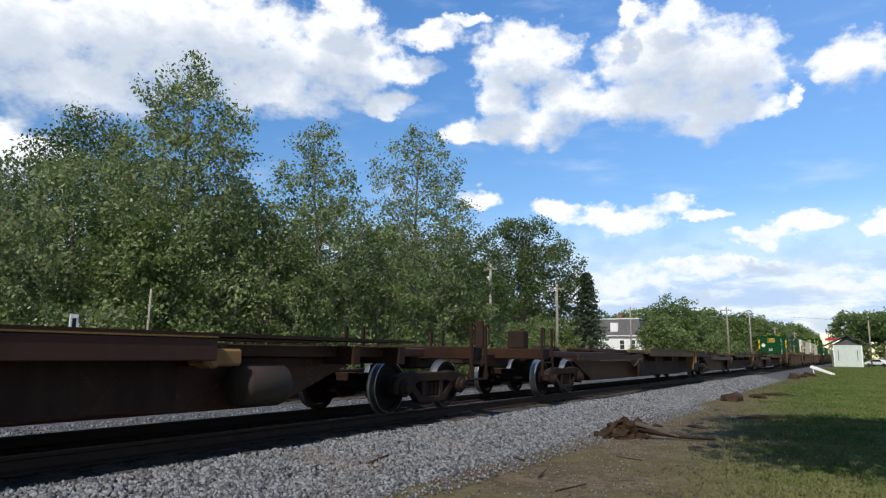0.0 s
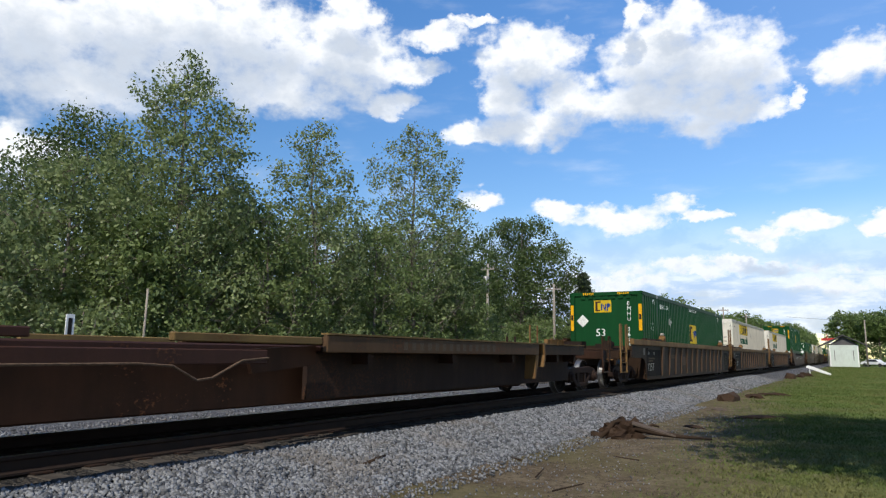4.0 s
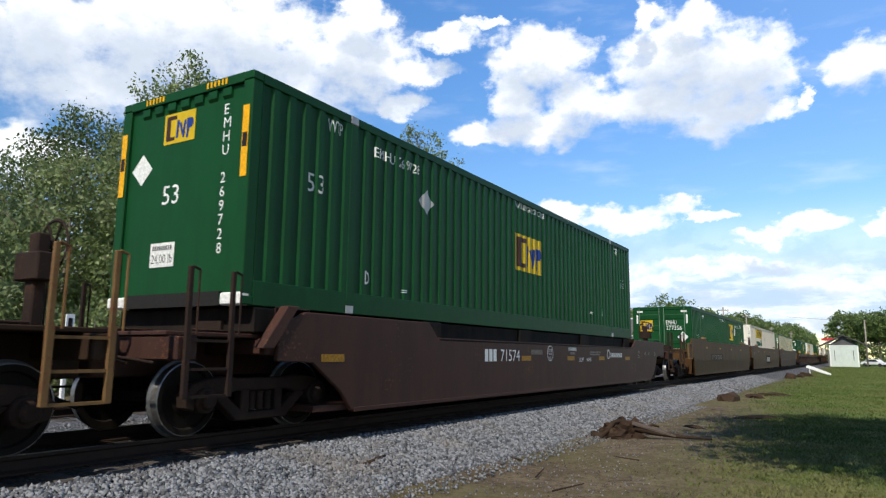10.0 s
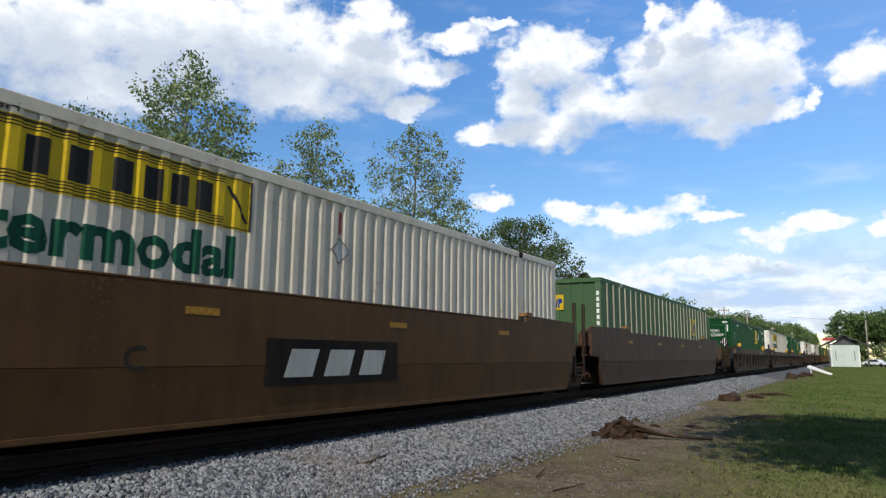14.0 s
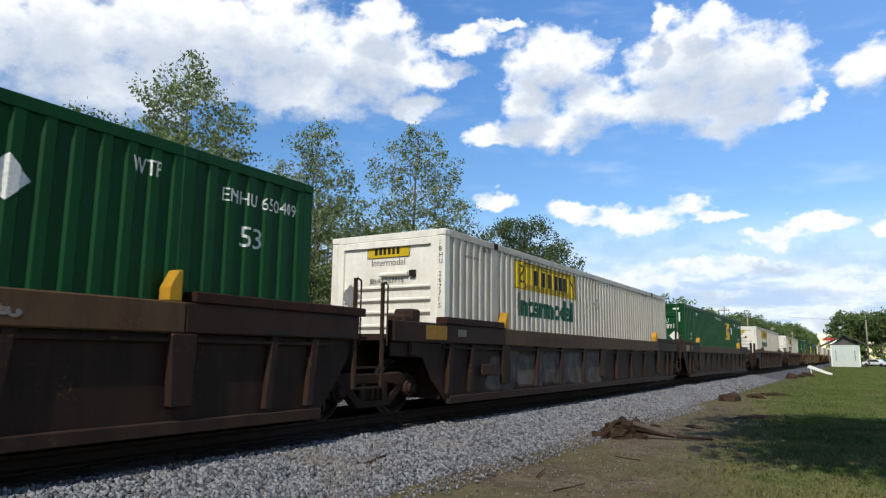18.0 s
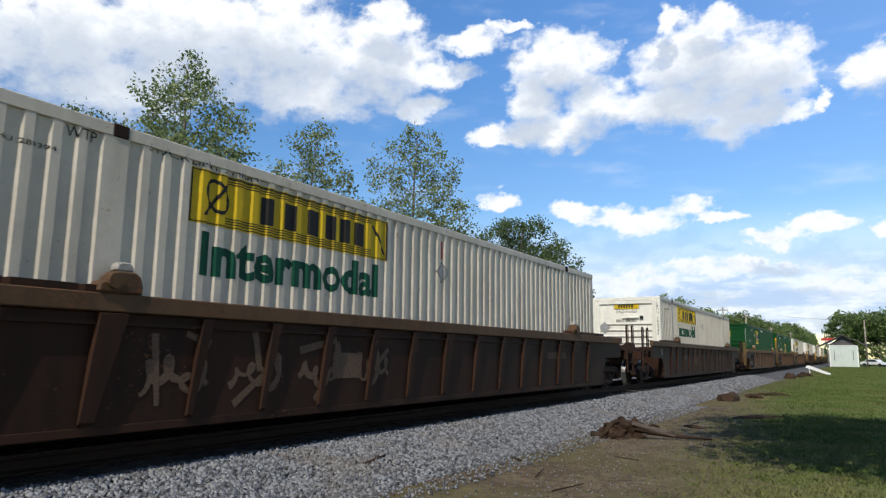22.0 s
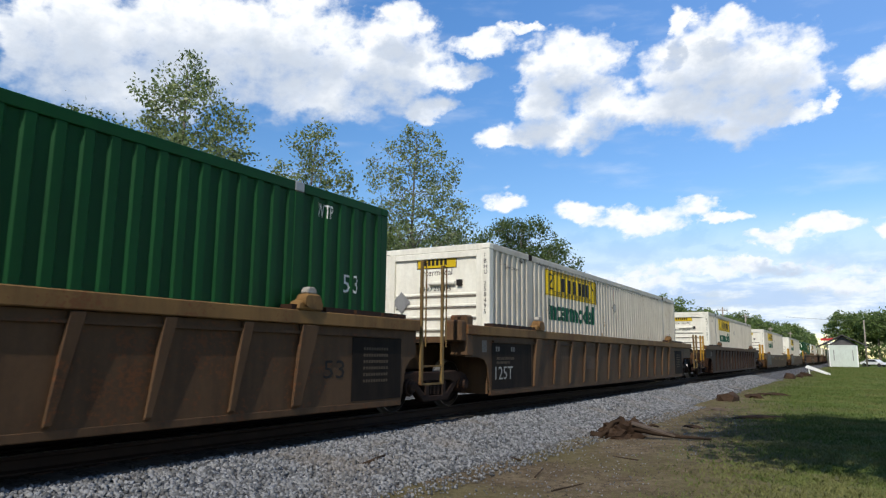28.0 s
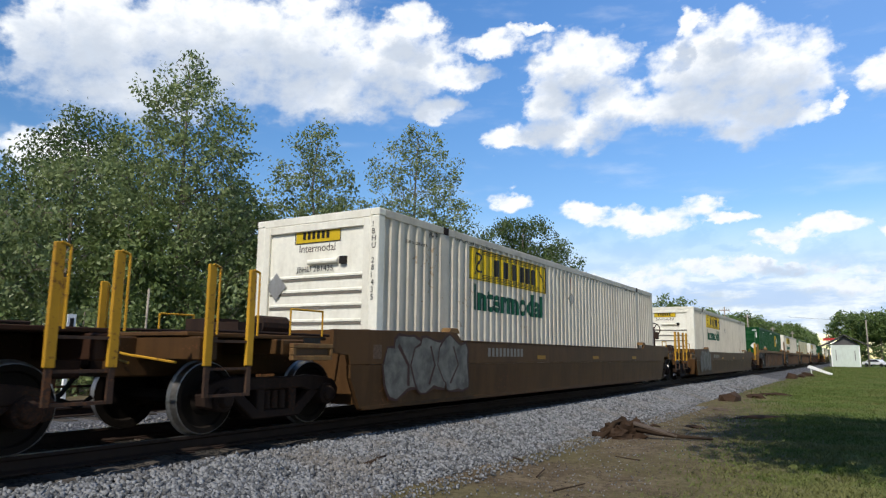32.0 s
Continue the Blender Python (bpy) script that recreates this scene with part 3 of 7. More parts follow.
# the row of tall young trees behind the siding
tree(20.3, 27, 15.7, .19, [3.4, 4.2, 4.5, 4.4, 4.2, 3.9, 3.6, 3.2, 2.7, 1.7, .35], 26000, .095, M_LEAF, 1, "tall broad pale-leaved tree with a pointed airy top", limbs=80)
tree(15.4, 27.5, 9.9, .16, [3.2, 3.8, 3.7, 3.2, 2.4, .8], 14000, .095, M_LEAF, 2, "leafy silver-green tree lower than its neighbour", limbs=34)
tree(28, 25.5, 14.7, .16, [2.6, 3.0, 3.2, 3.0, 2.8, 2.6, 2.2, 1.4, .3], 14500, .092, M_LEAF, 3, "slim upright silver-green tree", limbs=60)
tree(38, 25.5, 17.5, .2, [2.8, 3.3, 3.5, 3.7, 4.0, 4.0, 3.5, 2.4, .5], 15500, .098, M_LEAF, 4, "tall airy tree with thin branches showing through", limbs=96, gap=-.05)
tree(32.6, 24.5, 9.4, .14, [2.8, 3.4, 3.2, 2.4, 1.0], 11000, .092, M_LEAFB, 5, "low bushy young tree", limbs=30)
tree(42.5, 24.6, 8.8, .15, [2.6, 3.0, 2.8, 2.2, 1.0], 13000, .105, M_LEAFB, 6, "low bushy young tree", limbs=26)
tree(23.8, 24.5, 8.4, .13, [2.6, 3.2, 3.0, 2.2, 1.0], 10000, .09, M_LEAFB, 7, "low bushy young tree", limbs=28)
tree(24.4, 29, 10.8, .15, [3.0, 3.8, 3.6, 2.8, 1.2], 14000, .11, M_LEAF, 18, "leafy silver-green tree filling the row", limbs=30)
tree(33.2, 29, 11.4, .15, [3.0, 3.8, 3.6, 2.8, 1.2], 14000, .115, M_LEAF, 19, "leafy silver-green tree filling the row", limbs=30)
tree(17.0, 25.2, 7.2, .13, [2.6, 3.2, 2.8, 1.9, .9], 13000, .095, M_LEAFB, 20, "low bushy young tree with pale leaves", limbs=24)
tree(10.6, 26.5, 8.6, .15, [3.4, 3.8, 3.2, 2.2, 1.2], 11000, .09, M_LEAF, 8, "leafy silver-green tree beside the siding", limbs=26)
tree(47.5, 28, 8.0, .15, [2.6, 3.2, 2.8, 1.9, .8], 10000, .12, M_LEAFB, 22, "low bushy young tree", limbs=24)
tree(20.7, 36, 14.8, .25, [4.2, 5.0, 4.8, 4.4, 3.8, 2.9, 1.0], 34000, .10, M_LEAFDK, 9, "dense dark green tree standing further back", limbs=44, spread=.4, gap=-.5)
tree(16.6, 42, 12.4, .25, [4.6, 5.4, 5.2, 4.2, 2.6], 26000, .12, M_LEAFDK, 10, "dense dark green tree standing further back", limbs=34, spread=.5, gap=-.5)
tree(33, 38, 12.4, .25, [4.6, 5.4, 4.8, 3.6, 1.8], 12000, .17, M_LEAFDK, 11, "dense dark green tree standing further back", limbs=34, spread=.5, gap=-.5)
tree(50, 36, 12.5, .25, [4.8, 5.6, 5.0, 3.8, 1.8], 12000, .17, M_LEAFDK, 12, "dense dark green tree standing further back", limbs=34, spread=.5, gap=-.5)
tree(61, 36, 15.2, .28, [4.0, 5.4, 5.6, 4.8, 2.6], 24000, .14, M_LEAFDK, 13, "broad dark oak with a domed crown", limbs=36, spread=.45, gap=-.12, grain=.36)
tree(74.6, 34, 18.0, .4, [3.2, 5.2, 6.2, 6.6, 6.2, 5.0, 2.2], 30000, .14, M_LEAFDK, 14, "broad dark oak with gaps in its crown", limbs=50, spread=.42, clear=.2, gap=.0, grain=.34)


def shrub(x, y, height, width, leaves, leaf, mat, seed, label):
    t = thing("shrub", label, "shrub", "shrubs behind the track", at=pose(x, y, GROUND))
    tree_parts(t, height, .06, [width * .8, width, width * .9, width * .55], leaves, leaf, mat, seed, clear=.02, spread=.26, limbs=20, gap=-.6)


for i, (x, y, h, w) in enumerate(((9.5, 23, 2.6, 2.2), (14, 23.5, 3.0, 2.4), (18.5, 23.5, 2.5, 2.2), (28, 23, 2.6, 2.2), (36.5, 23.5, 2.8, 2.4), (41, 23, 2.4, 2.2),
                                  (47, 24, 3.4, 2.6))):
    shrub(x, y, h, w, 5000, .085, M_LEAF if i % 2 else M_LEAFB, 40 + i, "leafy green undergrowth at the foot of the trees")
for i, (x, y, h, w) in enumerate(((60, 27, 4.4, 3.2), (67, 28, 5.4, 3.6), (67.5, 26.3, 3.4, 1.4))):
    shrub(x, y, h, w, 5000, .14, M_LEAFB, 60 + i, "bright green rounded shrub")


def spruce(x, y, height, width, seed):
    t = thing("spruce_tree", "dark conical spruce with drooping boughs", "tree", "trees behind the track", at=pose(x, y, GROUND))
    rnd, rng = random.Random(seed), np.random.default_rng(seed)
    wood, tips = [tapered([Vector((0, 0, 0)), Vector((.05, 0, height * .5)), Vector((0, .05, height))], .26, .02)], []
    for i in range(150):
        k = .04 + .95 * i / 150
        r = width * (1 - k) ** .85 * rnd.uniform(.75, 1.1) + .12
        az = i * 2.4
        a = Vector((0, 0, k * height))
        b = a + Vector((math.cos(az) * r, math.sin(az) * r, -.16 * r + rnd.uniform(-.1, .1)))
        wood.append(rod(a, b, .03, .008, 4))
        tips += [a.lerp(b, q) for q in (.3, .5, .7, .85, 1.0)]
    part("trunk", join(*wood), M_BARK, t)
    ob = new("crown", soup("crown", leaf_cloud(np.array([tuple(q) for q in tips]), 14, .24, .15, rng, .4), 4, [M_NEEDLE]))
    ob.parent = t


spruce(77.6, 27.4, 11.4, 3.3, 21)


def wood_clump(name, label, points, seed, mat, leaf, per, spread, kind=""):
    """A stand of distant trees: crowns of strewn leaves over short trunks."""
    rng = np.random.default_rng(seed)
    cs = []
    for x, y, h, r in points:
        n = int(44 * r)
        d = rng.normal(size=(n, 3))
        d /= np.linalg.norm(d, axis=1)[:, None]
        rr = r * rng.uniform(.45, 1.0, n)[:, None]
        c = d * rr * np.array([1, 1, .9])
        c[:, 2] += GROUND + h - r * .95
        c[:, 0] += x
        c[:, 1] += y
        low = rng.uniform(0, 1, (n // 2, 3)) * np.array([2 * r, 2 * r, max(.5, h - r)]) + np.array([x - r, y - r, GROUND])
        cs += [c, low]
    c = np.concatenate(cs)
    v = leaf_cloud(c, per, spread, leaf, rng)
    trunks = join(*[rod((x, y, GROUND), (x, y, GROUND + h * .6), .25, .12, 6) for x, y, h, r in points])
    t = thing(name, label, "trees", kind=kind)
    part("trunk", trunks, M_BARK, t)
    ob = new("crown", soup("crown", v, 4, [mat]))
    ob.parent = t
    return t


wood_clump("tree", "rounded grey-green tree beside the street", [(136, 30.5, 14.0, 5.6), (130, 34, 10.8, 4.8), (143, 28.5, 10.6, 5.0)], 31, M_LEAFMD, .22, 24, .42)
wood_clump("tree", "bright green tree beside the white house", [(118, 29, 8.6, 3.6), (121, 26.5, 6.0, 3.0)], 32, M_LEAFB, .2, 26, .5)
wood_clump("shrub", "bright green shrub by the street", [(128, 21.5, 5.6, 2.6), (131, 19.0, 4.6, 2.2)], 33, M_LEAFB, .2, 24, .5)
far_r = random.Random(8)
wood_clump("far_woods", "dark green wooded rise behind the town", [(148 + i * 7 + far_r.uniform(-3, 3), max(19, 32 - i * .85) + far_r.uniform(-1, 2.5), 12.8 + far_r.uniform(-1.4, 1.2),
           4.6) for i in range(30)], 34, M_LEAFMD, .3, 14, .5, "stuff")
wood_clump("far_woods", "dark woods across the fields", [(150 + i * 14, 85 + far_r.uniform(-8, 8), 17 + far_r.uniform(-2, 2), 7.5) for i in range(8)]
           + [(60 + i * 14, 62 + far_r.uniform(-3, 3), 11 + far_r.uniform(-1, 1), 6) for i in range(7)], 35, M_LEAFDK, .55, 6, 1.4, "stuff")
wood_clump("far_woods", "leafy trees beyond the small shed", [(182 + far_r.uniform(-4, 10), 1.6 - i * 3.1, 12.6 + far_r.uniform(-.6, 1.2), 4.4) for i in range(7)], 36, M_LEAFMD, .26, 20, .45, "stuff")
wood_clump("far_woods", "green trees behind the white house", [(150 + i * 9, 47 - i * 1.2, 11.5 + (i % 3), 4.6) for i in range(6)], 37, M_LEAFMD, .3, 14, .5, "stuff")
# a tall tree beside the camera, whose shade lies over the lawn
tree(4.2, -2.4, 16.5, .3, [2.0, 2.8, 3.3, 3.3, 2.7, 1.4], 12000, .13, M_LEAF, 17, "tall leafy tree that shades the lawn", "", limbs=50, clear=.46, spread=.36, gap=-.02)


# ---------------------------------------------------------------- buildings, poles and far things
M_SIDING = painted("white_clapboard", (.86, .86, .84), (.6, .58, .55), .6, .25, fine=8)
M_SHINGLE = painted("dark_slate_shingle", (.10, .095, .10), (.16, .15, .14), .8, .6, fine=9, bump=.5)
M_PANE = plain("dark_window_glass", (.02, .024, .03), .08, gloss=.5)
M_TRIM = plain("white_trim", (.80, .80, .78), .5)
M_POLE = painted("weathered_pole_wood", (.33, .29, .24), (.20, .17, .14), .85, .6, fine=12, bump=.5)
M_MINT = painted("pale_mint_siding", (.62, .68, .62), (.45, .48, .43), .6, .35, fine=6)
M_REDSIGN = plain("red_signboard", (.55, .05, .05), .5)
M_CAR = plain("white_car_paint", (.78, .78, .78), .25, gloss=.5)
M_CHROME = plain("chrome", (.6, .6, .6), .2, 1.0)
M_CONC = painted("asphalt", (.05, .05, .05), (.08, .075, .07), .9, .5, fine=14)


def window_part(parent, x, y, z, w, h, normal="y"):
    """A sash window in a wall that faces -x or -y: casing, two panes, sill."""
    def put(u0, u1, z0, z1, a, b):
        return box(a, b, y + u0, y + u1, z + z0, z + z1) if normal == "x" else box(x + u0, x + u1, a, b, z + z0, z + z1)
    base = x if normal == "x" else y
    win = part("window", join(put(-w / 2 - .1, -w / 2, 0, h, base - .06, base + .02), put(w / 2, w / 2 + .1, 0, h, base - .06, base + .02),
                              put(-w / 2 - .1, w / 2 + .1, h, h + .12, base - .06, base + .02), put(-w / 2, w / 2, h * .48, h * .53, base - .045, base + .02)), M_TRIM, parent)
    part("pane", put(-w / 2, w / 2, 0, h, base - .02, base - .01), M_PANE, win)
    part("sill", put(-w / 2 - .14, w / 2 + .14, -.08, 0, base - .1, base + .02), M_TRIM, win)


def white_house():
    h = thing("house", "white clapboard house with a dark mansard roof", "house", at=pose(0, 0, 0))
    x0, x1, y0, y1, zb, ze, zt = 124, 134, 33.6, 42.0, GROUND, 4.7, 7.7
    part("wall", box(x0, x1, y0, y1, zb, ze), M_SIDING, h, bevel=.02)
    v = [(x0 - .3, y0 - .3, ze), (x1 + .3, y0 - .3, ze), (x1 + .3, y1 + .3, ze), (x0 - .3, y1 + .3, ze),
         (x0 + .6, y0 + .6, zt), (x1 - .6, y0 + .6, zt), (x1 - .6, y1 - .6, zt), (x0 + .6, y1 - .6, zt)]
    part("roof", (v, [(0, 1, 5, 4), (1, 2, 6, 5), (2, 3, 7, 6), (3, 0, 4, 7), (4, 5, 6, 7), (3, 2, 1, 0)]), M_SHINGLE, h, "dark slate mansard roof")
    part("cornice", join(box(x0 - .4, x1 + .4, y0 - .4, y1 + .4, ze - .18, ze), box(x0 + .5, x1 - .5, y0 + .5, y1 - .5, zt, zt + .16)), M_TRIM, h)
    part("chimney", box(127, 127.8, 38, 38.8, zt, zt + 1.1), M_BRICK, h, "brick chimney")
    for yy in (35.2, 37.2):
        window_part(h, x0, yy, 2.2, .8, 1.6, "x")
    window_part(h, x0 + .05, 38.6, 5.2, 1.0, 1.5, "x")
    part("dormer", box(x0 - .1, x0 + 1.5, 37.9, 39.3, ze + .2, ze + 2.3), M_TRIM, h)
    for xx in (126, 129, 132):
        window_part(h, xx, y0, 2.2, .8, 1.6, "y")


white_house()


def track_shed():
    h = thing("shed", "small pale mint shed with a grey gable roof by the track", "shed")
    x0, x1, y0, y1, zb, ze = 140.0, 145.0, -.35, 4.05, GROUND, 3.3
    part("wall", box(x0, x1, y0, y1, zb, ze), M_MINT, h, bevel=.02)
    ym = (y0 + y1) / 2
    roof = []
    for s in (-1, 1):
        e = ym + s * 3.9
        v = [(x0 - .7, ym, 5.15), (x1 + .5, ym, 5.15), (x1 + .5, e, 3.15), (x0 - .7, e, 3.15)]
        v += [(a, b, c - .14) for a, b, c in v]
        roof.append((v, [(0, 1, 2, 3), (7, 6, 5, 4), (0, 3, 7, 4), (1, 5, 6, 2), (2, 6, 7, 3), (0, 4, 5, 1)]))
    part("roof", join(*roof), M_SHINGLE, h, "grey shingled gable roof")
    part("gable", ([(x0, y0, ze), (x0, y1, ze), (x0, ym, 4.9), (x0 + .1, y0, ze), (x0 + .1, y1, ze), (x0 + .1, ym, 4.9)],
                   [(0, 2, 1), (3, 4, 5), (0, 3, 5, 2), (1, 2, 5, 4), (0, 1, 4, 3)]), M_SHINGLE, h)
    for yy in (y0 + .05, y1 - .05):
        part("corner_board", box(x0 - .04, x0 + .1, yy - .09, yy + .09, zb, ze), M_TRIM, h)
    for yy in (y0 + .75, y1 - .75):
        part("downpipe", box(x0 - .06, x0 - .005, yy - .05, yy + .05, .6, 2.4), M_SHINGLE, h)


track_shed()


def utility_pole(x, y, height, lean, label, arm=0.0, can=False, lamp=False):
    p = thing("utility_pole", label, "utility pole", "poles along the street", at=pose(x, y, GROUND, 0, lean, 0))
    part("pole", rod((0, 0, -.3), (0, 0, height), .16, .11, 10), M_POLE, p, smooth=True)
    if arm:
        part("crossarm", box(-.06, .06, -arm, arm, height - .6, height - .48), M_POLE, p)
        for q in (-.85, -.4, .4, .85):
            part("insulator", rod((0, q * arm, height - .48), (0, q * arm, height - .3), .05, .035, 8), M_STEEL, p)
    if can:
        part("transformer", lathe([(.001, height - 2.3), (.24, height - 2.3), (.26, height - 2.2), (.26, height - 1.35), (.2, height - 1.25), (.001, height - 1.25)], 14, "z"),
             M_STEEL, p, "pale grey transformer can", smooth=True, place=pose(-.36, 0, 0))
    if lamp:
        part("lamp_arm", tube([(0, 0, height - 2.2), (-1.2, .9, height - 1.6), (-2.6, 2.0, height - 1.5)], .05), M_STEEL, p)
        part("lamp_head", box(-3.0, -2.5, 1.85, 2.15, height - 1.6, height - 1.42), M_STEEL, p, bevel=.04)


utility_pole(57.7, 30, 10.2, .5, "weathered wooden utility pole with a transformer can", 0.7, True)
utility_pole(64.7, 26, 8.7, 0, "weathered wooden utility pole", .8)
utility_pole(115.2, 33, 9.8, 0, "thin wooden utility pole by the white house", .9)
utility_pole(118.6, 18.1, 9.6, -3, "leaning street pole with a curved lamp arm", .8, False, True)
utility_pole(138.9, 17.3, 9.6, 0, "pale street pole with a short crossarm", .5)
utility_pole(165, 15.6, 8.2, 0, "pale street pole with a short crossarm", .5)
utility_pole(190, 13.6, 8.0, 0, "pale street pole with a short crossarm", .5)
utility_pole(148, -1.7, 8.6, 0, "thin bare pole behind the shed")


def wire(a, b, sag, r=.012):
    pts = [Vector(a).lerp(Vector(b), i / 10) - Vector((0, 0, sag * 4 * (i / 10) * (1 - i / 10))) for i in range(11)]
    return tube(pts, r, 4)


for a, b, sag, r in (((57.7, 30.5, 9.2), (64.7, 26.5, 7.7), .2, .02), ((57.7, 29.5, 9.2), (64.7, 25.5, 7.7), .2, .02), ((118.6, 17.6, 8.4), (138.9, 17.0, 8.6), .5, .03),
                     ((138.9, 17.3, 8.6), (190, 13.6, 7.2), 1.0, .03), ((160, 12, 9.5), (175, -30, 9.0), .8, .03)):
    solid("overhead_wire", wire(a, b, sag, r), M_HOSE, "thin black overhead wire between the poles", "wire", "overhead wires")


def crossing_sign():
    p = thing("crossing_signal", "red and white crossing signal far down the track", "crossing signal")
    part("mast", rod((150, 4.6, GROUND), (150, 4.6, 4.6), .09, .08), M_STEEL, p)
    part("signboard", box(149.9, 149.96, 3.4, 5.6, 4.3, 4.75), M_REDSIGN, p)
    part("signboard", box(149.9, 149.96, 3.6, 5.2, 3.8, 4.1), M_TRIM, p)
    part("mast", rod((149.9, 4.6, 4.6), (149.9, 4.6, 5.6), .05), M_REDSIGN, p)


crossing_sign()


def parked_car(x, y, turn):
    c = thing("parked_car", "white sedan parked beyond the lawn", "car", at=pose(x, y, GROUND, 0, 0, turn))
    side = [(-2.25, .35), (-2.2, .75), (-1.35, .92), (-.75, 1.38), (.85, 1.40), (1.5, .98), (2.15, .85), (2.3, .4)]
    part("body", prism(side, -.86, .86), M_CAR, c, bevel=.06)
    part("side_window", join(prism([(-1.1, .95), (-.68, 1.31), (.8, 1.33), (1.28, .97)], -.875, -.862), prism([(-1.1, .95), (-.68, 1.31), (.8, 1.33), (1.28, .97)], .862, .875)), M_PANE, c)
    for wx in (-1.4, 1.38):
        for s in (-1, 1):
            w = part("wheel", lathe([(.001, -.1), (.2, -.11), (.31, -.1), (.33, -.05), (.33, .05), (.31, .1), (.001, .1)], 18), M_HOSE, c, place=pose(wx, s * .8, .33))
            part("rim", lathe([(.001, s * .115), (.19, s * .118), (.2, s * .105)], 14), M_CHROME, w)


parked_car(158, -2.9, 62)
parked_car(163, -7.5, 58)
solid("road", box(150, 156, -60, 60, GROUND - .05, GROUND + .012), M_CONC, "narrow asphalt street crossing beyond the shed", "road", kind="structure")


def garage():
    h = thing("garage", "low garage with white doors glimpsed behind the trees", "garage")
    part("wall", box(42, 54, 44, 52, GROUND, 2.7), painted("dull_brick", (.22, .13, .10), (.15, .1, .08), .85, .5), h)
    part("roof", prism([(41.5, 2.7), (54.5, 2.7), (54.5, 2.95), (41.5, 2.95)], 43.4, 52.6), M_SHINGLE, h)
    for q in (43.2, 46.4, 49.6):
        part("door", box(q, q + 2.6, 43.93, 44.0, GROUND, 2.2), M_TRIM, h)


garage()


def marker_board(x, y):
    p = thing("track_marker", "white board with a black bar on a short post", "sign", at=pose(x, y, GROUND))
    part("post", box(-.05, .05, -.05, .05, -.1, 1.95), M_TRIM, p, bevel=.008)
    part("board", box(-.12, .12, -.08, -.05, 1.7, 2.45), M_TRIM, p, bevel=.006)
    part("bar", box(-.055, .055, -.085, -.081, 1.8, 2.35), M_INK, p)


marker_board(10.35, 18.0)
solid("street_post", rod((15.4, 22, GROUND - .1), (15.46, 22, 3.2), .045, .04, 8), M_POLE, "thin pale wooden post among the trees", "post", smooth=True)


def yard_clutter():
    def lump(name, label, x, y, z, size, seed, mat, n=2):
        bm = bmesh.new()
        bmesh.ops.create_icosphere(bm, subdivisions=n, radius=1)
        for q in bm.verts:
            k = 1 + .45 * noise.noise(q.co * 1.7 + Vector((seed, 0, 0)))
            q.co = Vector((q.co.x * size[0] * k, q.co.y * size[1] * k, max(-.4, q.co.z) * size[2] * k))
        me = bpy.data.meshes.new(name)
        bm.to_mesh(me)
        bm.free()
        me.materials.append(mat)
        tagged(new(name, me), label, name.replace("_", " ")).matrix_basis = pose(x, y, z, 0, 0, seed * 37)
    earth = painted("dark_clod_earth", (.042, .026, .017), (.075, .048, .032), .95, .6, fine=18, bump=.9)
    bark = painted("rotten_wood", (.055, .036, .024), (.025, .017, .012), .9, .6, fine=16, bump=.9)
    grey = painted("weathered_board", (.11, .085, .068), (.055, .04, .03), .9, .5, fine=16, bump=.5)
    # an uprooted stump with broken boards
    root = thing("tree_stump_debris", "broken rotten root and splintered boards on the bare earth", "debris", at=pose(13.05, 3.85, GROUND, 0, 0, -58))
    bm = bmesh.new()
    bmesh.ops.create_icosphere(bm, subdivisions=4, radius=1)
    for q in bm.verts:
        k = 1 + .5 * noise.noise(q.co * 1.6) + .42 * noise.noise(q.co * 4.1) + .2 * noise.noise(q.co * 9)
        q.co = Vector((q.co.x * .40 * k, q.co.y * .34 * k, max(-.1, q.co.z * .30 * k)))
    me = bpy.data.meshes.new("earth_mound")
    bm.to_mesh(me)
    bm.free()
    me.materials.append(earth)
    mound = new("earth_mound", me)
    mound.parent = root
    part("root", tapered([Vector(q) for q in ((-.66, -.1, .05), (-.5, -.18, .04), (-.38, -.2, .12), (-.26, -.16, .26), (-.1, -.1, .33))], .07, .05, 8), bark, root, smooth=True)
    part("root", tapered([Vector(q) for q in ((-.3, -.16, .2), (-.33, -.26, .1), (-.31, -.3, .0))], .05, .03, 7), bark, root, smooth=True)
    part("root", tapered([Vector(q) for q in ((.1, -.2, .2), (.45, -.34, .12), (.9, -.42, .06), (1.45, -.5, .03))], .07, .018, 8), bark, root, smooth=True)
    part("root", tapered([Vector(q) for q in ((.2, .2, .2), (.5, .3, .12), (.62, .3, .2), (.75, .3, .16))], .05, .02, 7), bark, root, smooth=True)
    part("board", ([(.05, -.3, .28), (.1, -.18, .31), (.85, -.36, .10), (.8, -.46, .08), (.05, -.3, .25), (.1, -.18, .28), (.85, -.36, .07), (.8, -.46, .05)],
                   [(0, 1, 2, 3), (7, 6, 5, 4), (0, 4, 5, 1), (1, 5, 6, 2), (2, 6, 7, 3), (3, 7, 4, 0)]), grey, root)
    lump("earth_clod", "dark clod of earth on the dirt", 12.7, 3.95, GROUND, (.22, .14, .08), 2, earth)
    lump("earth_clod", "dark clod of earth on the dirt", 15.6, 3.1, GROUND, (.3, .12, .06), 11, earth)
    lump("earth_clod", "dark clod of earth on the dirt", 19.0, 2.2, GROUND, (.6, .25, .08), 13, earth)
    lump("earth_clod", "heap of dark turned earth", 26.0, 3.95, GROUND, (.55, .4, .3), 5, earth)
    lump("earth_clod", "dark clod of earth on the dirt", 28.5, 3.4, GROUND, (.5, .25, .16), 6, earth)
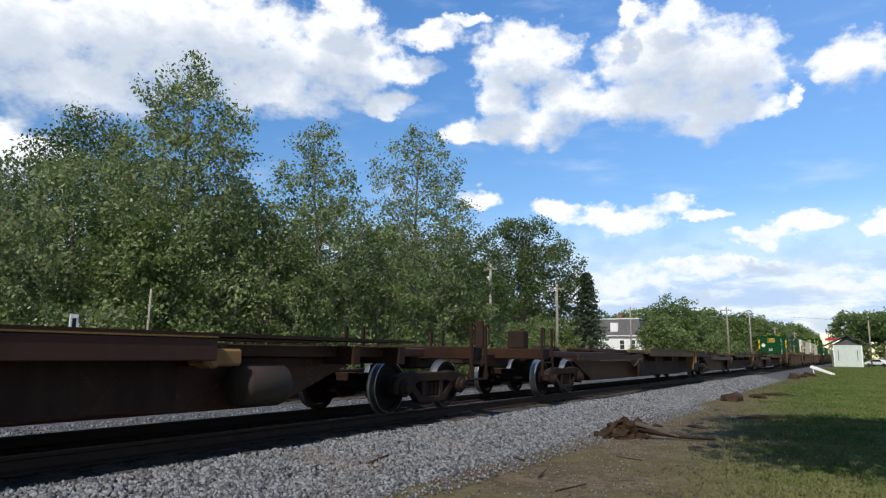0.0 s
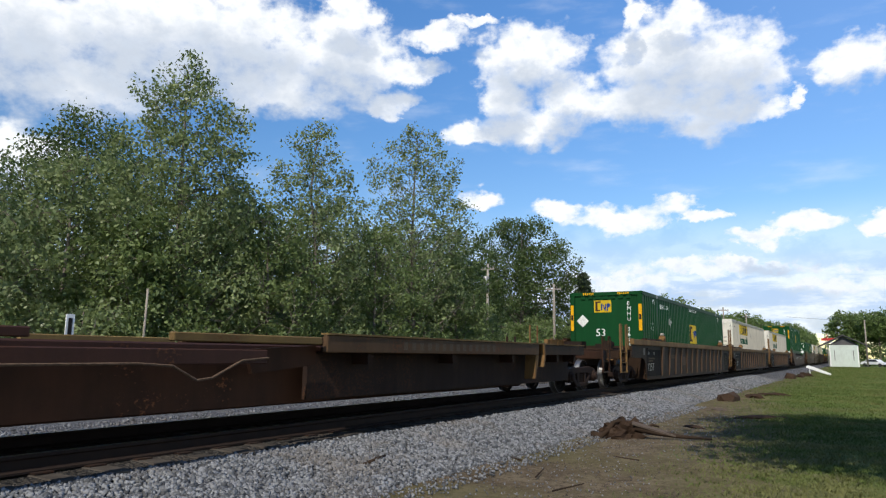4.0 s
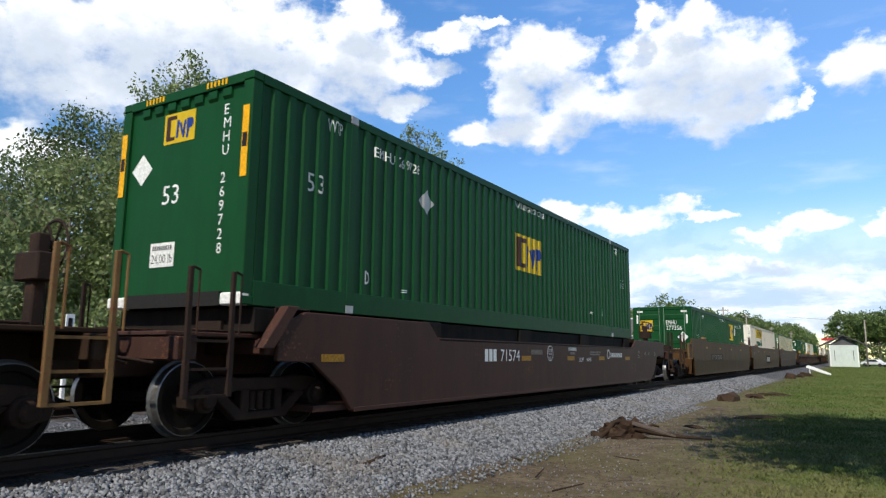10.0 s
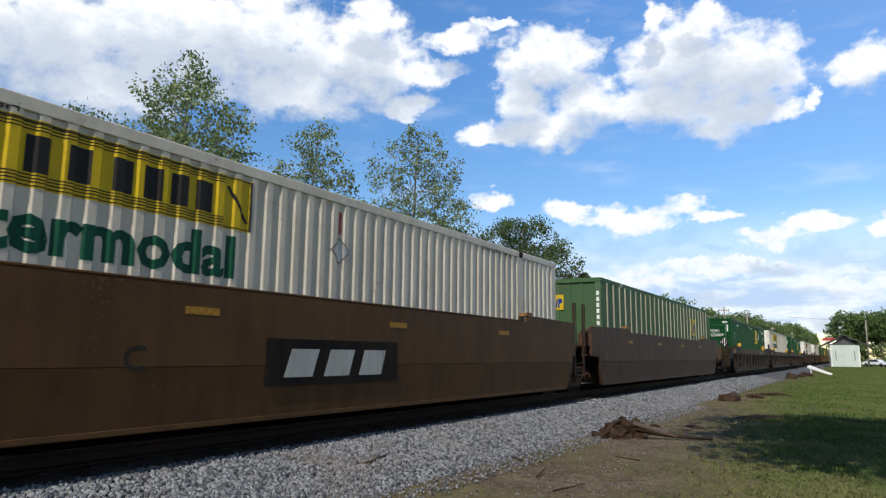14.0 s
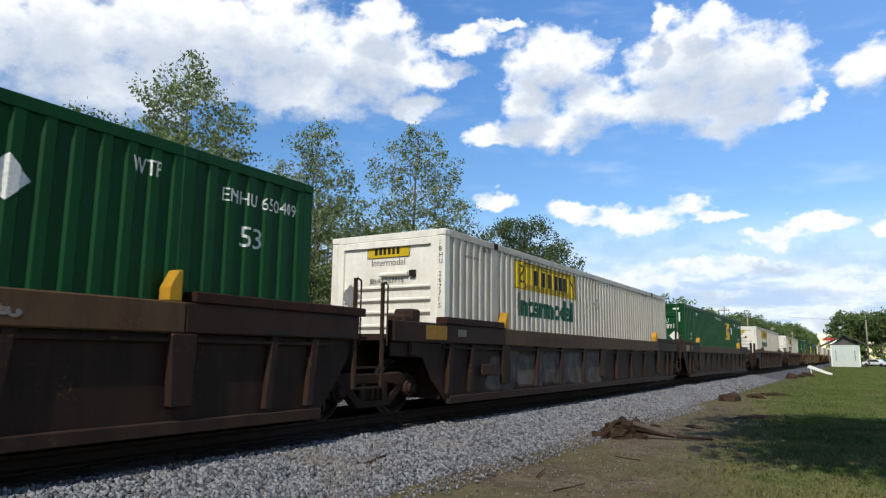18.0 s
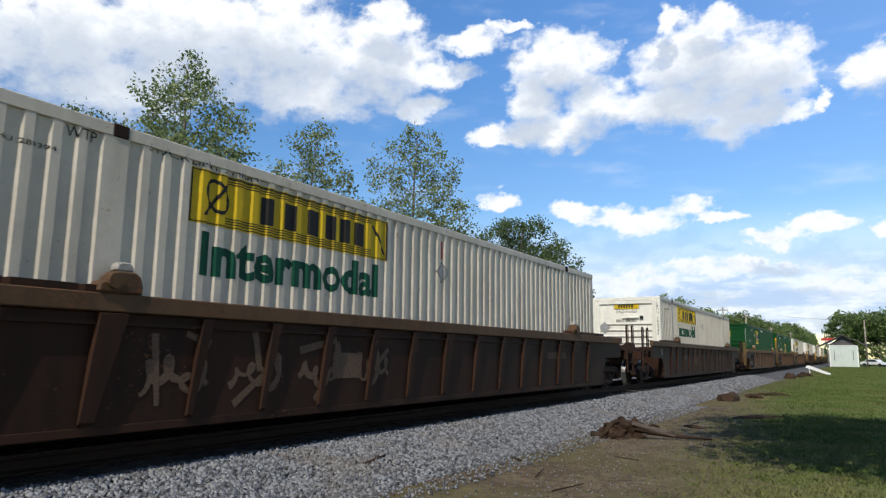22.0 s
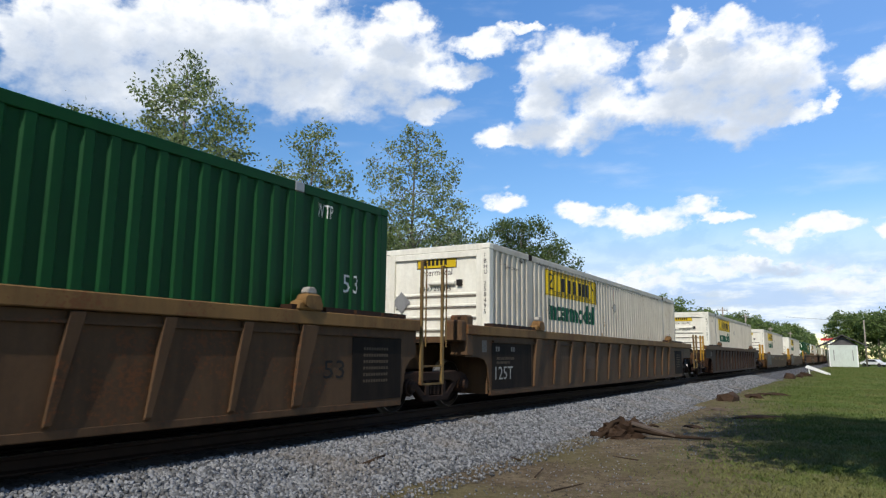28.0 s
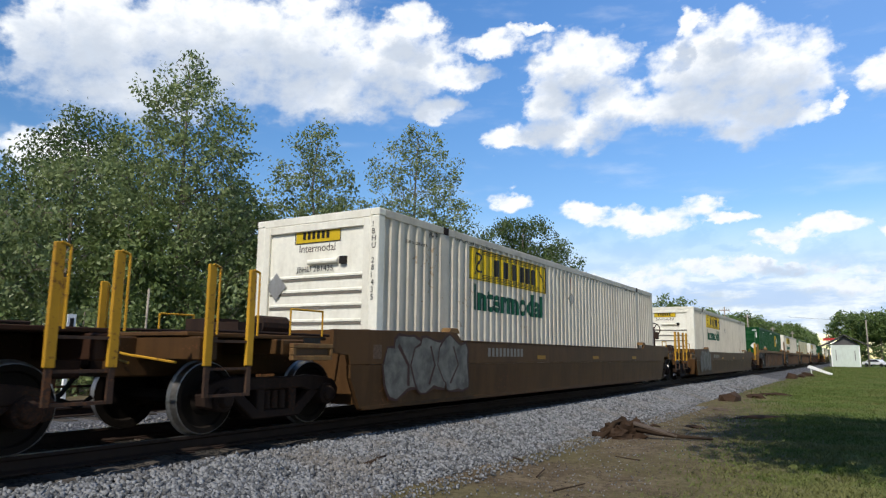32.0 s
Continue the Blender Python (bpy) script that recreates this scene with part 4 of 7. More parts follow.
    lump("earth_clod", "dark clod of earth on the dirt", 30.5, 2.9, GROUND, (.6, .2, .12), 7, earth)
    lump("earth_clod", "dark clod of earth on the dirt", 21.0, 3.5, GROUND, (.25, .12, .07), 8, grey)
    lump("earth_clod", "dark clod of earth on the dirt", 56, 4.2, GROUND, (.55, .4, .45), 9, earth)
    lump("earth_clod", "dark clod of earth on the dirt", 61, 3.9, GROUND, (.7, .3, .3), 10, earth)
    lump("earth_clod", "dark clod of earth on the dirt", 64, 3.7, GROUND, (.6, .3, .35), 12, earth)
    for i, (x, y, l, a) in enumerate(((8.3, 3.55, .3, .2), (10.2, 3.0, .22, 1.2), (11.5, 4.2, .16, .4), (7.6, 2.9, .3, -.3), (17.5, 2.6, .4, .1), (9.2, 4.3, .14, .9))):
        solid("twig", moved(rod((-l, 0, .012), (l, .02, .02), .012, .007, 6), x, y, GROUND + .01, a), bark, "small dry twig on the bare earth", "twig", "twigs on the ground")
    solid("broken_stick", moved(join(rod((-.28, 0, .03), (.3, .02, .07), .035, .022, 7), rod((.1, .01, .05), (.2, .14, .09), .014, .008, 6)), 7.05, 5.25, -.42, .12), bark,
          "short broken stick lying on the ballast", "stick", smooth=True)
    solid("ballast_scrap", moved(rod((-.12, 0, .03), (.12, .03, .05), .03, .02, 6), 17.0, 5.2, -.43, .3), bark, "dark wooden scrap on the ballast", "debris")
    # a bent white sheet lying in the grass
    w = thing("white_sheet", "bent white plastic sheet lying on the grass", "sheet", at=Matrix.Translation((72, 3.15, GROUND)) @ Matrix.Rotation(-1.5, 4, "Z"))
    part("panel", prism([(-.95, .62), (-.88, .80), (-.72, .86), (1.05, .14), (1.08, .0), (.86, -.01)], -.16, .12), M_TRIM, w, bevel=.012)
    part("prop", rod((-.62, .0, -.05), (-.68, .0, .72), .045), M_TRIM, w)


yard_clutter()


# ---------------------------------------------------------------- drifting cloud layer
# each puff: bearing, height, half width and half height, in degrees
BANK = [(24.6, 22.4, 5.0, 4.2), (28.5, 19.8, 6.0, 2.2), (32.9, 24.0, 8.0, 4.0), (39.4, 25.0, 7.0, 3.8), (43.3, 21.4, 5.4, 1.8), (49.0, 24.3, 4.8, 3.3)]
BANK_EDGE = [(49.5, 27.6, 2.6, 1.5), (53.2, 23.6, 4.0, 1.2), (53.4, 20.8, 2.0, .9), (57.2, 26.4, 2.9, .9), (60.6, 27.4, 1.9, .5)]
TWIN_LEFT = [(65.6, 24.7, 4.2, 2.3), (63.6, 21.4, 2.4, 2.4), (60.8, 18.4, 2.6, .9), (65.5, 19.2, 4.2, 1.5), (69.3, 20.9, 2.8, 1.9)]
TWIN_RIGHT = [(77.4, 24.1, 5.0, 3.1), (81.8, 22.4, 4.2, 3.5), (75.6, 20.7, 5.0, 2.0), (81.0, 19.2, 3.2, 1.7), (84.8, 18.6, 1.7, .9), (74.6, 27.2, .9, 1.3), (78.6, 26.9, 2.4, 1.1)]
SMALL = [(90.9, 21.6, 2.5, 1.6), (86.8, 19.5, .6, .9), (61.7, 13.2, 1.6, .9), (68.4, 12.2, 1.9, .8), (73.0, 11.2, 4.0, 1.1), (77.5, 11.8, 2.0, .9), (80.0, 11.0, 1.4, .45)]
LOW = [(84.2, 9.2, 2.6, .7), (87.3, 10.2, 2.5, 1.0), (91.8, 9.7, 1.4, .7), (89.4, 5.2, 3.2, .9), (82.0, 7.0, 9.0, .75), (73.4, 6.0, 4.2, .9), (25.2, 13.9, 3.8, 2.0)]
PUFFS = [(a, e, ra * 1.16, re * 1.16) for a, e, ra, re in BANK + BANK_EDGE + TWIN_LEFT + TWIN_RIGHT + SMALL + LOW]


def cloud_material():
    m = bpy.data.materials.new("cumulus_cloud")
    m.use_nodes = True
    nt = m.node_tree
    nt.nodes.remove(nt.nodes["Principled BSDF"])
    sep = nt.nodes.new("ShaderNodeSeparateXYZ")
    nt.links.new(nt.nodes.new("ShaderNodeTexCoord").outputs["Object"], sep.inputs[0])
    x, y, z = sep.outputs
    deg = 180 / math.pi
    az = math_node(nt, "MULTIPLY", math_node(nt, "ARCTAN2", x, y), deg)
    r = math_node(nt, "SQRT", math_node(nt, "ADD", math_node(nt, "MULTIPLY", x, x), math_node(nt, "MULTIPLY", y, y)))
    el = math_node(nt, "MULTIPLY", math_node(nt, "ARCTAN2", z, r), deg)
    com = nt.nodes.new("ShaderNodeCombineXYZ")
    nt.links.new(az, com.inputs[0])
    nt.links.new(math_node(nt, "MULTIPLY", el, 1.35), com.inputs[1])
    base = com.outputs[0]
    warp = node(nt, "ShaderNodeTexNoise", Scale=.32, Detail=5, Roughness=.6)
    nt.links.new(base, warp.inputs["Vector"])
    ws = nt.nodes.new("ShaderNodeSeparateColor")
    nt.links.new(warp.outputs["Color"], ws.inputs[0])
    az2 = math_node(nt, "ADD", az, math_node(nt, "MULTIPLY", math_node(nt, "SUBTRACT", ws.outputs[0], .5), 5.2))
    el2 = math_node(nt, "ADD", el, math_node(nt, "MULTIPLY", math_node(nt, "SUBTRACT", ws.outputs[1], .5), 3.6))

    def field(a_in, e_in):
        best = None
        for a, e, ra, re in PUFFS:
            u = math_node(nt, "DIVIDE", math_node(nt, "SUBTRACT", a_in, a), ra)
            v = math_node(nt, "DIVIDE", math_node(nt, "SUBTRACT", e_in, e), re)
            d = math_node(nt, "ADD", math_node(nt, "MULTIPLY", u, u), math_node(nt, "MULTIPLY", v, v))
            k = math_node(nt, "SUBTRACT", 1.0, d)
            if best is None:
                best = k
            else:
                n = nt.nodes.new("ShaderNodeMath")
                n.operation = "SMOOTH_MAX"
                n.inputs[2].default_value = .3
                nt.links.new(best, n.inputs[0])
                nt.links.new(k, n.inputs[1])
                best = n.outputs[0]
        return best
    fbm = noise_at(nt, base, .46, 6, .52)
    fine = noise_at(nt, base, 1.5, 8, .62)
    edge = math_node(nt, "ADD", math_node(nt, "MULTIPLY", math_node(nt, "SUBTRACT", fbm, .5), 2.6), math_node(nt, "MULTIPLY", math_node(nt, "SUBTRACT", fine, .5), .6))
    f1 = math_node(nt, "ADD", field(az2, el2), edge)
    above = field(az2, math_node(nt, "ADD", el2, 2.4))
    under = ramp(nt, math_node(nt, "ADD", above, math_node(nt, "MULTIPLY", math_node(nt, "SUBTRACT", fbm, .5), 1.2)), .1, 1.0)
    # crisp tops, soft frayed bases
    mask = mixed(nt, under, ramp(nt, f1, -.3, .75), ramp(nt, f1, -.65, 1.15))
    sepm = nt.nodes.new("ShaderNodeSeparateColor")
    nt.links.new(mask, sepm.inputs[0])
    mask = sepm.outputs[0]
    # thin haze low over the horizon and faint wisps
    haze = math_node(nt, "MULTIPLY", ramp(nt, math_node(nt, "MULTIPLY", el, -1.0), -12.5, -4.5), .88)
    wisp = math_node(nt, "MULTIPLY", ramp(nt, noise_at(nt, base, .22, 6, .55, stretch=(.6, 1.6, 1)), .5, .8), .2)
    low = noise_at(nt, base, .30, 7, .58, stretch=(.55, 1.9, 1))
    bank = math_node(nt, "MULTIPLY", ramp(nt, low, .43, .62), ramp(nt, math_node(nt, "MULTIPLY", el, -1.0), -9.5, -6.0))
    soft = math_node(nt, "MAXIMUM", math_node(nt, "MAXIMUM", haze, wisp), math_node(nt, "MULTIPLY", bank, .8))
    # the same broken cloud goes on round the rest of the sky
    nrm = nt.nodes.new("ShaderNodeVectorMath")
    nrm.operation = "NORMALIZE"
    nt.links.new(nt.nodes.new("ShaderNodeTexCoord").outputs["Object"], nrm.inputs[0])
    rest = ramp(nt, noise_at(nt, nrm.outputs[0], 4.2, 7, .56, stretch=(1, 1, 2.2)), .53, .63)
    aside = math_node(nt, "ABSOLUTE", math_node(nt, "SUBTRACT", az, 58.0))
    rest = math_node(nt, "MULTIPLY", rest, ramp(nt, aside, 42, 54))
    cover = math_node(nt, "MAXIMUM", math_node(nt, "MAXIMUM", mask, soft), rest)
    billow = noise_at(nt, base, .75, 6, .6)
    tone = mixed(nt, math_node(nt, "MULTIPLY", under, .85), (1.05, 1.075, 1.10), (.56, .64, .765))
    tone = mixed(nt, math_node(nt, "MULTIPLY", ramp(nt, billow, .45, .7), .4), tone, (.67, .76, .89))
    open_air = math_node(nt, "SUBTRACT", 1.0, math_node(nt, "MULTIPLY", math_node(nt, "MAXIMUM", mask, bank), .8))
    tone = mixed(nt, math_node(nt, "MULTIPLY", math_node(nt, "MULTIPLY", ramp(nt, math_node(nt, "MULTIPLY", el, -1.0), -11.0, -6.0), .95), open_air), tone, (.50, .65, .94))
    em = nt.nodes.new("ShaderNodeEmission")
    em.inputs[1].default_value = 1.0
    nt.links.new(tone, em.inputs[0])
    tr = nt.nodes.new("ShaderNodeBsdfTransparent")
    mx = nt.nodes.new("ShaderNodeMixShader")
    nt.links.new(cover, mx.inputs[0])
    nt.links.new(tr.outputs[0], mx.inputs[1])
    nt.links.new(em.outputs[0], mx.inputs[2])
    nt.links.new(mx.outputs[0], nt.nodes["Material Output"].inputs[0])
    return m


def cloud_layer():
    rs = [380, 480, 600, 760, 960, 1250, 1700, 2300, 3100, 4000, 4700]
    azs = [radians(i * 4) for i in range(91)]
    v = [(r * math.sin(a), r * math.cos(a), 330 * (1 - r * .000118)) for r in rs for a in azs]
    n = len(azs)
    f = [(i * n + j, (i + 1) * n + j, (i + 1) * n + j + 1, i * n + j + 1) for i in range(len(rs) - 1) for j in range(n - 1)]
    ob = new("cloud_layer", indexed("cloud_layer", v, f, [cloud_material()]))
    ob.location = EYE
    return tagged(ob, "white cumulus clouds drifting over a blue sky", "clouds", kind="structure")


CLOUDS = cloud_layer()


# ---------------------------------------------------------------- freight containers, 53 feet long
CL, CW, CH = 16.15, 1.295, 2.9      # length, half width, height
FLOOR = .27                          # height of a well's floor above the rail


def wall_profile(pitch, depth):
    """Breakpoints (x, how far in) of a corrugated side between the corner posts, flat at the two lifting posts."""
    pts = [(.17, 0.0)]
    for lo, hi in ((.17, 1.89), (2.07, CL - 2.07), (CL - 1.89, CL - .17)):
        n = max(1, round((hi - lo) / pitch))
        p = (hi - lo) / n
        for i in range(n):
            x = lo + i * p
            pts += [(x + .04 * p, 0.0), (x + .13 * p, depth), (x + .57 * p, depth), (x + .585 * p, .95 * depth), (x + .675 * p, .05 * depth), (x + .69 * p, 0.0)]
        pts.append((hi, 0.0))
    out = [pts[0]]
    for q in pts[1:]:
        if q[0] > out[-1][0] + 1e-4:
            out.append(q)
    return out


def inset(profile, x):
    for (a, da), (b, db) in zip(profile, profile[1:]):
        if a <= x <= b:
            return da + (db - da) * (x - a) / (b - a)
    return 0.0


def conform(uv, faces, x, z, profile):
    """Lays a flat figure on the corrugated side that faces -y, its corner at x, z."""
    bm = bmesh.new()
    vs = [bm.verts.new((u + x, 0, v + z)) for u, v in uv]
    for f in faces:
        try:
            bm.faces.new([vs[i] for i in f])
        except ValueError:
            pass
    lo, hi = min(q.co.x for q in vs), max(q.co.x for q in vs)
    for bx, _ in profile:
        if lo < bx < hi:
            bmesh.ops.bisect_plane(bm, geom=bm.verts[:] + bm.edges[:] + bm.faces[:], plane_co=(bx, 0, 0), plane_no=(1, 0, 0))
    bm.verts.index_update()
    v = [(q.co.x, -CW + inset(profile, q.co.x) - .004, q.co.z) for q in bm.verts]
    f = [tuple(q.index for q in face.verts) for face in bm.faces]
    bm.free()
    return v, f


def patch(x0, x1, z0, z1, profile, lift=0.0):
    g = conform([(0, 0), (x1 - x0, 0), (x1 - x0, z1 - z0), (0, z1 - z0)], [(0, 1, 2, 3)], x0, z0, profile)
    return [(a, b - lift, c) for a, b, c in g[0]], g[1]


def side_text(text, x, z, h, profile, width=None, bold=0.0):
    uv, f = lettering(text, h, width, bold)
    return conform(uv, f, x, z, profile)


def flat_side(uv, f, x, z, y):
    return [(x + u, y, z + v) for u, v in uv], f


def end_face(uv, f, y, z, x):
    """A flat figure on an end that faces -x; y is its left edge as seen from there."""
    return [(x, y - u, z + v) for u, v in uv], f


def end_rect(y0, y1, z0, z1, x, t=.004):
    return box(x - t, x, min(y0, y1), max(y0, y1), z0, z1)


def diamond(cx, cz, r):
    return [(cx, cz - r), (cx + r, cz), (cx, cz + r), (cx - r, cz)], [(0, 1, 2, 3)]


def container_shell(c, paint, roof_paint, end_paint, pitch, depth, base_h=.2, top_h=.13, fitting=None, posts=False):
    prof = wall_profile(pitch, depth)
    for s in (-1, 1):
        n = len(prof)
        out = [(x, s * (CW - d)) for x, d in prof]
        ring = out + [(prof[-1][0], s * (CW - .09)), (prof[0][0], s * (CW - .09))]
        v = [(x, y, z) for z in (base_h, CH - top_h) for x, y in ring]
        m = len(ring)
        f = [tuple(range(m)), tuple(range(2 * m - 1, m - 1, -1))] + [(i, (i + 1) % m, (i + 1) % m + m, i + m) for i in range(m)]
        part("side_wall", (v, f), paint, c)
        part("bottom_rail", box(.17, CL - .17, s * (CW - .10), s * (CW + .004), 0, base_h), paint, c, bevel=.008)
        part("top_rail", box(.17, CL - .17, s * (CW - .08), s * (CW + .004), CH - top_h, CH), paint, c, bevel=.008)
        for x in (0, CL - .17):
            part("corner_post", box(x, x + .17, s * (CW - .17), s * CW, .118, CH - .118), end_paint if x == 0 else paint, c, bevel=.012)
            for z in (0, CH - .118):
                part("corner_casting", box(x - .004 if x == 0 else x, x + .178, s * (CW - .166), s * (CW + .006), z, z + .118), end_paint if x == 0 else paint, c, bevel=.015)
        for x in (1.89, CL - 2.07):
            part("lifting_casting", box(x, x + .18, s * (CW - .1), s * (CW + .012), CH - .13, CH + .004), fitting or M_STEEL, c, bevel=.012)
            if posts:
                part("lifting_post", box(x + .012, x + .168, s * (CW - .06), s * (CW + .009), .12, CH - .132), paint, c, bevel=.008)
                part("lifting_casting", box(x, x + .18, s * (CW - .1), s * (CW + .012), -.004, .118), fitting or M_STEEL, c, bevel=.012)
    n = 54
    v, f = [], []
    for i in range(n + 1):
        x, z = .17 + (CL - .34) * i / n, CH - .03 + (.022 if i % 2 else 0)
        v += [(x, -CW + .08, z), (x, CW - .08, z)]
    f = [(2 * i, 2 * i + 2, 2 * i + 3, 2 * i + 1) for i in range(n)]
    part("roof", (v, f), roof_paint, c)
    part("floor", box(.1, CL - .1, -CW + .1, CW - .1, .06, .14), M_BROWN, c)
    part("rear_wall", box(CL - .09, CL - .03, -CW + .17, CW - .17, .12, CH - .12), paint, c)
    for x in (0, CL - .14):
        part("top_end_rail", box(x, x + .14, -CW + .165, CW - .165, CH - .13, CH), end_paint, c, bevel=.008)
        part("bottom_end_rail", box(x, x + .14, -CW + .165, CW - .165, 0, .14), end_paint, c, bevel=.008)
    return prof


def bars_row(x, z, w, h, n, gap=.35):
    """n upright bars in a row, in the place of writing."""
    k = w / n
    uv, f = [], []
    for i in range(n):
        o = len(uv)
        uv += [(x + i * k, z), (x + i * k + k * (1 - gap), z), (x + i * k + k * (1 - gap), z + h), (x + i * k, z + h)]
        f.append((o, o + 1, o + 2, o + 3))
    return uv, f


def white_container():
    c = thing("freight_container", "white corrugated steel container with a yellow logo panel", "container", "containers on the train")
    prof = container_shell(c, M_WHITE, M_WHITE, M_WHITELIT, .252, .028, fitting=M_IRON)
    d = -FLOOR
    # side: yellow panel with dark bars, thin rules and end scrolls; green word under it
    panel = part("logo_panel", patch(2.85, 6.50, 2.36 + d, 2.98 + d, prof), M_LOGOY, c, "yellow logo panel with dark bars")
    for q in (3.89, 4.27, 4.72, 5.05, 5.39, 5.71):
        part("logo_bar", patch(q, q + .22, 2.50 + d, 2.84 + d, prof, .004), M_INK, panel)
    for k, z in enumerate((2.375, 2.41, 2.44, 2.47, 2.88, 2.91, 2.94, 2.955)):
        part("logo_rule", patch(2.87 if k in (0, 7) else 3.35, 6.48 if k in (0, 7) else 6.1, z + d, z + .012 + d, prof, .004), M_INK, panel)
    for x in (2.855, 6.475):
        part("logo_rule", patch(x, x + .02, 2.37 + d, 2.97 + d, prof, .004), M_INK, panel)
    sw = []
    for x0, sx in ((3.32, -1), (6.12, 1)):
        sw += [conform([(0, 0), (.05, 0), (.05 + sx * .3, -.4), (sx * .3, -.4)], [(0, 1, 2, 3)], x0, 2.86 + d, prof)]
    ring = [(3.22 + .17 * r * math.cos(a) - .05 * math.sin(a), 2.70 + d + .20 * r * math.sin(a)) for r in (1, .78) for a in [i * math.pi / 8 for i in range(16)]]
    g = conform(ring, [(i, (i + 1) % 16, (i + 1) % 16 + 16, i + 16) for i in range(16)], 0, 0, prof)
    part("logo_ring", ([(a, b - .004, q) for a, b, q in g[0]], g[1]), M_INK, panel)
    part("logo_scroll", ([(a, b - .004, q) for a, b, q in join(*sw)[0]], join(*sw)[1]), M_INK, panel)
    part("side_word", side_text("Intermodal", 3.02, 1.78 + d, .50, prof, 3.26, .035), M_GREENINK, c, "dark green lettering")
    pl = part("placard", conform(*diamond(8.16, 2.37 + d, .20), 0, 0, prof), M_TAG, c, "grey diamond placard")
    inner = conform(*diamond(8.16, 2.37 + d, .165), 0, 0, prof)
    part("placard_face", ([(a, b - .004, q) for a, b, q in inner[0]], inner[1]), M_STEEL, pl)
    part("seal_bar", patch(8.14, 8.19, 2.60 + d, 2.92 + d, prof), M_RED, c, "narrow dark red bar")
    part("stencil", join(side_text("STACK LIMIT 3 HIGH", 2.3, 3.0 + d, .085, prof, 1.5), side_text("WTP", 1.45, 2.92 + d, .11, prof, .3),
                         side_text("WTP", 14.5, 2.98 + d, .11, prof, .3), side_text("STACK LIMIT 3 HIGH", 12.4, 2.98 + d, .085, prof, 1.3)), M_INK, c)
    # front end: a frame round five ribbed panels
    part("front_wall", box(.05, .10, -CW + .17, CW - .17, .13, CH - .12), M_WHITELIT, c)
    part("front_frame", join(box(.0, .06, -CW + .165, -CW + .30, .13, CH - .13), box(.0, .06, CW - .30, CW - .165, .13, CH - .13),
                             box(.0, .06, -CW + .30, CW - .30, CH - .26, CH - .13), box(.0, .06, -CW + .30, CW - .30, .13, .25)), M_WHITELIT, c, bevel=.01)
    for z in (.42, .66, .90, 1.14, 1.39, 1.62, 1.85):
        part("panel_joint", box(.040, .0505, -CW + .32, CW - .32, z - .018, z + .018), M_TAG, c)
        part("panel_rib", prism([(.052, z + .02), (.030, z + .03), (.030, z + .06), (.052, z + .08)], -CW + .32, CW - .32), M_WHITELIT, c)
    lab = part("end_label", end_rect(.43, -.50, 2.46, 2.70, .046), M_LOGOY, c, "small yellow label with dark bars")
    part("label_rim", join(end_rect(.44, -.51, 2.70, 2.712, .042, .003), end_rect(.44, -.51, 2.448, 2.46, .042, .003), end_rect(.452, .44, 2.448, 2.712, .042, .003), end_rect(-.51, -.522, 2.448, 2.712, .042, .003)), M_INK, lab)
    for k in range(6):
        part("label_bar", end_face(*bars_row(k * .10, 0, .10, .14, 1), .28, 2.51, .041), M_INK, lab)
    part("end_word", end_face(*lettering("Intermodal", .13, .76), .35, 2.30, .047), M_BROWNINK, c)
    part("marker_tube", rod((.02, .12, 2.13), (.02, -.50, 2.13), .045, n=10), M_WHITELIT, c, "cream document tube")
    part("latch", box(-.005, .05, -.66, -.54, 2.07, 2.19), M_INK, c)
    part("placard", end_face(*diamond(0, 0, .23), .82, 1.76, .02), M_STEEL, c, "grey diamond placard")
    return c


LOGO_DARK = [[(.08, .10), (.21, .10), (.21, .92), (.08, .92)], [(.21, .79), (.40, .79), (.40, .92), (.21, .92)], [(.21, .10), (.36, .10), (.36, .22), (.21, .22)]]
LOGO_BLUE = [[(.40, .16), (.47, .16), (.50, .62), (.42, .74)], [(.50, .62), (.58, .26), (.62, .26), (.57, .66)], [(.42, .74), (.50, .62), (.50, .74)],
             [(.60, .30), (.66, .70), (.72, .70), (.68, .14), (.62, .14)], [(.74, .10), (.80, .10), (.82, .38), (.82, .74), (.74, .74)], [(.82, .40), (.90, .42), (.95, .52), (.95, .64), (.90, .74), (.82, .74)]]


def blocks(shapes, w, h):
    uv, f = [], []
    for q in shapes:
        f.append(tuple(range(len(uv), len(uv) + len(q))))
        uv += [(a * w, b * h) for a, b in q]
    return uv, f


def emp_logo(c, x0, x1, z0, z1, prof):
    """A yellow square with one dark and some blue blocks."""
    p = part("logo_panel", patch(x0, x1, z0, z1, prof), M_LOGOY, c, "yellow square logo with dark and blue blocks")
    for nm, shapes, mat in (("dark_block", LOGO_DARK, M_BROWNINK), ("blue_block", LOGO_BLUE, M_BLUEINK)):
        g = conform(*blocks(shapes, x1 - x0, z1 - z0), x0, z0, prof)
        part(nm, ([(a, b - .004, q) for a, b, q in g[0]], g[1]), mat, p)


def end_logo(c, y0, z0, w, h, x):
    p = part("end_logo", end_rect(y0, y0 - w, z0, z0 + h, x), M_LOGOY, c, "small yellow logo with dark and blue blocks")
    for nm, shapes, mat in (("dark_block", LOGO_DARK, M_BROWNINK), ("blue_block", LOGO_BLUE, M_BLUEINK)):
        part(nm, end_face(*blocks(shapes, w, h), y0, z0, x - .007), mat, p)


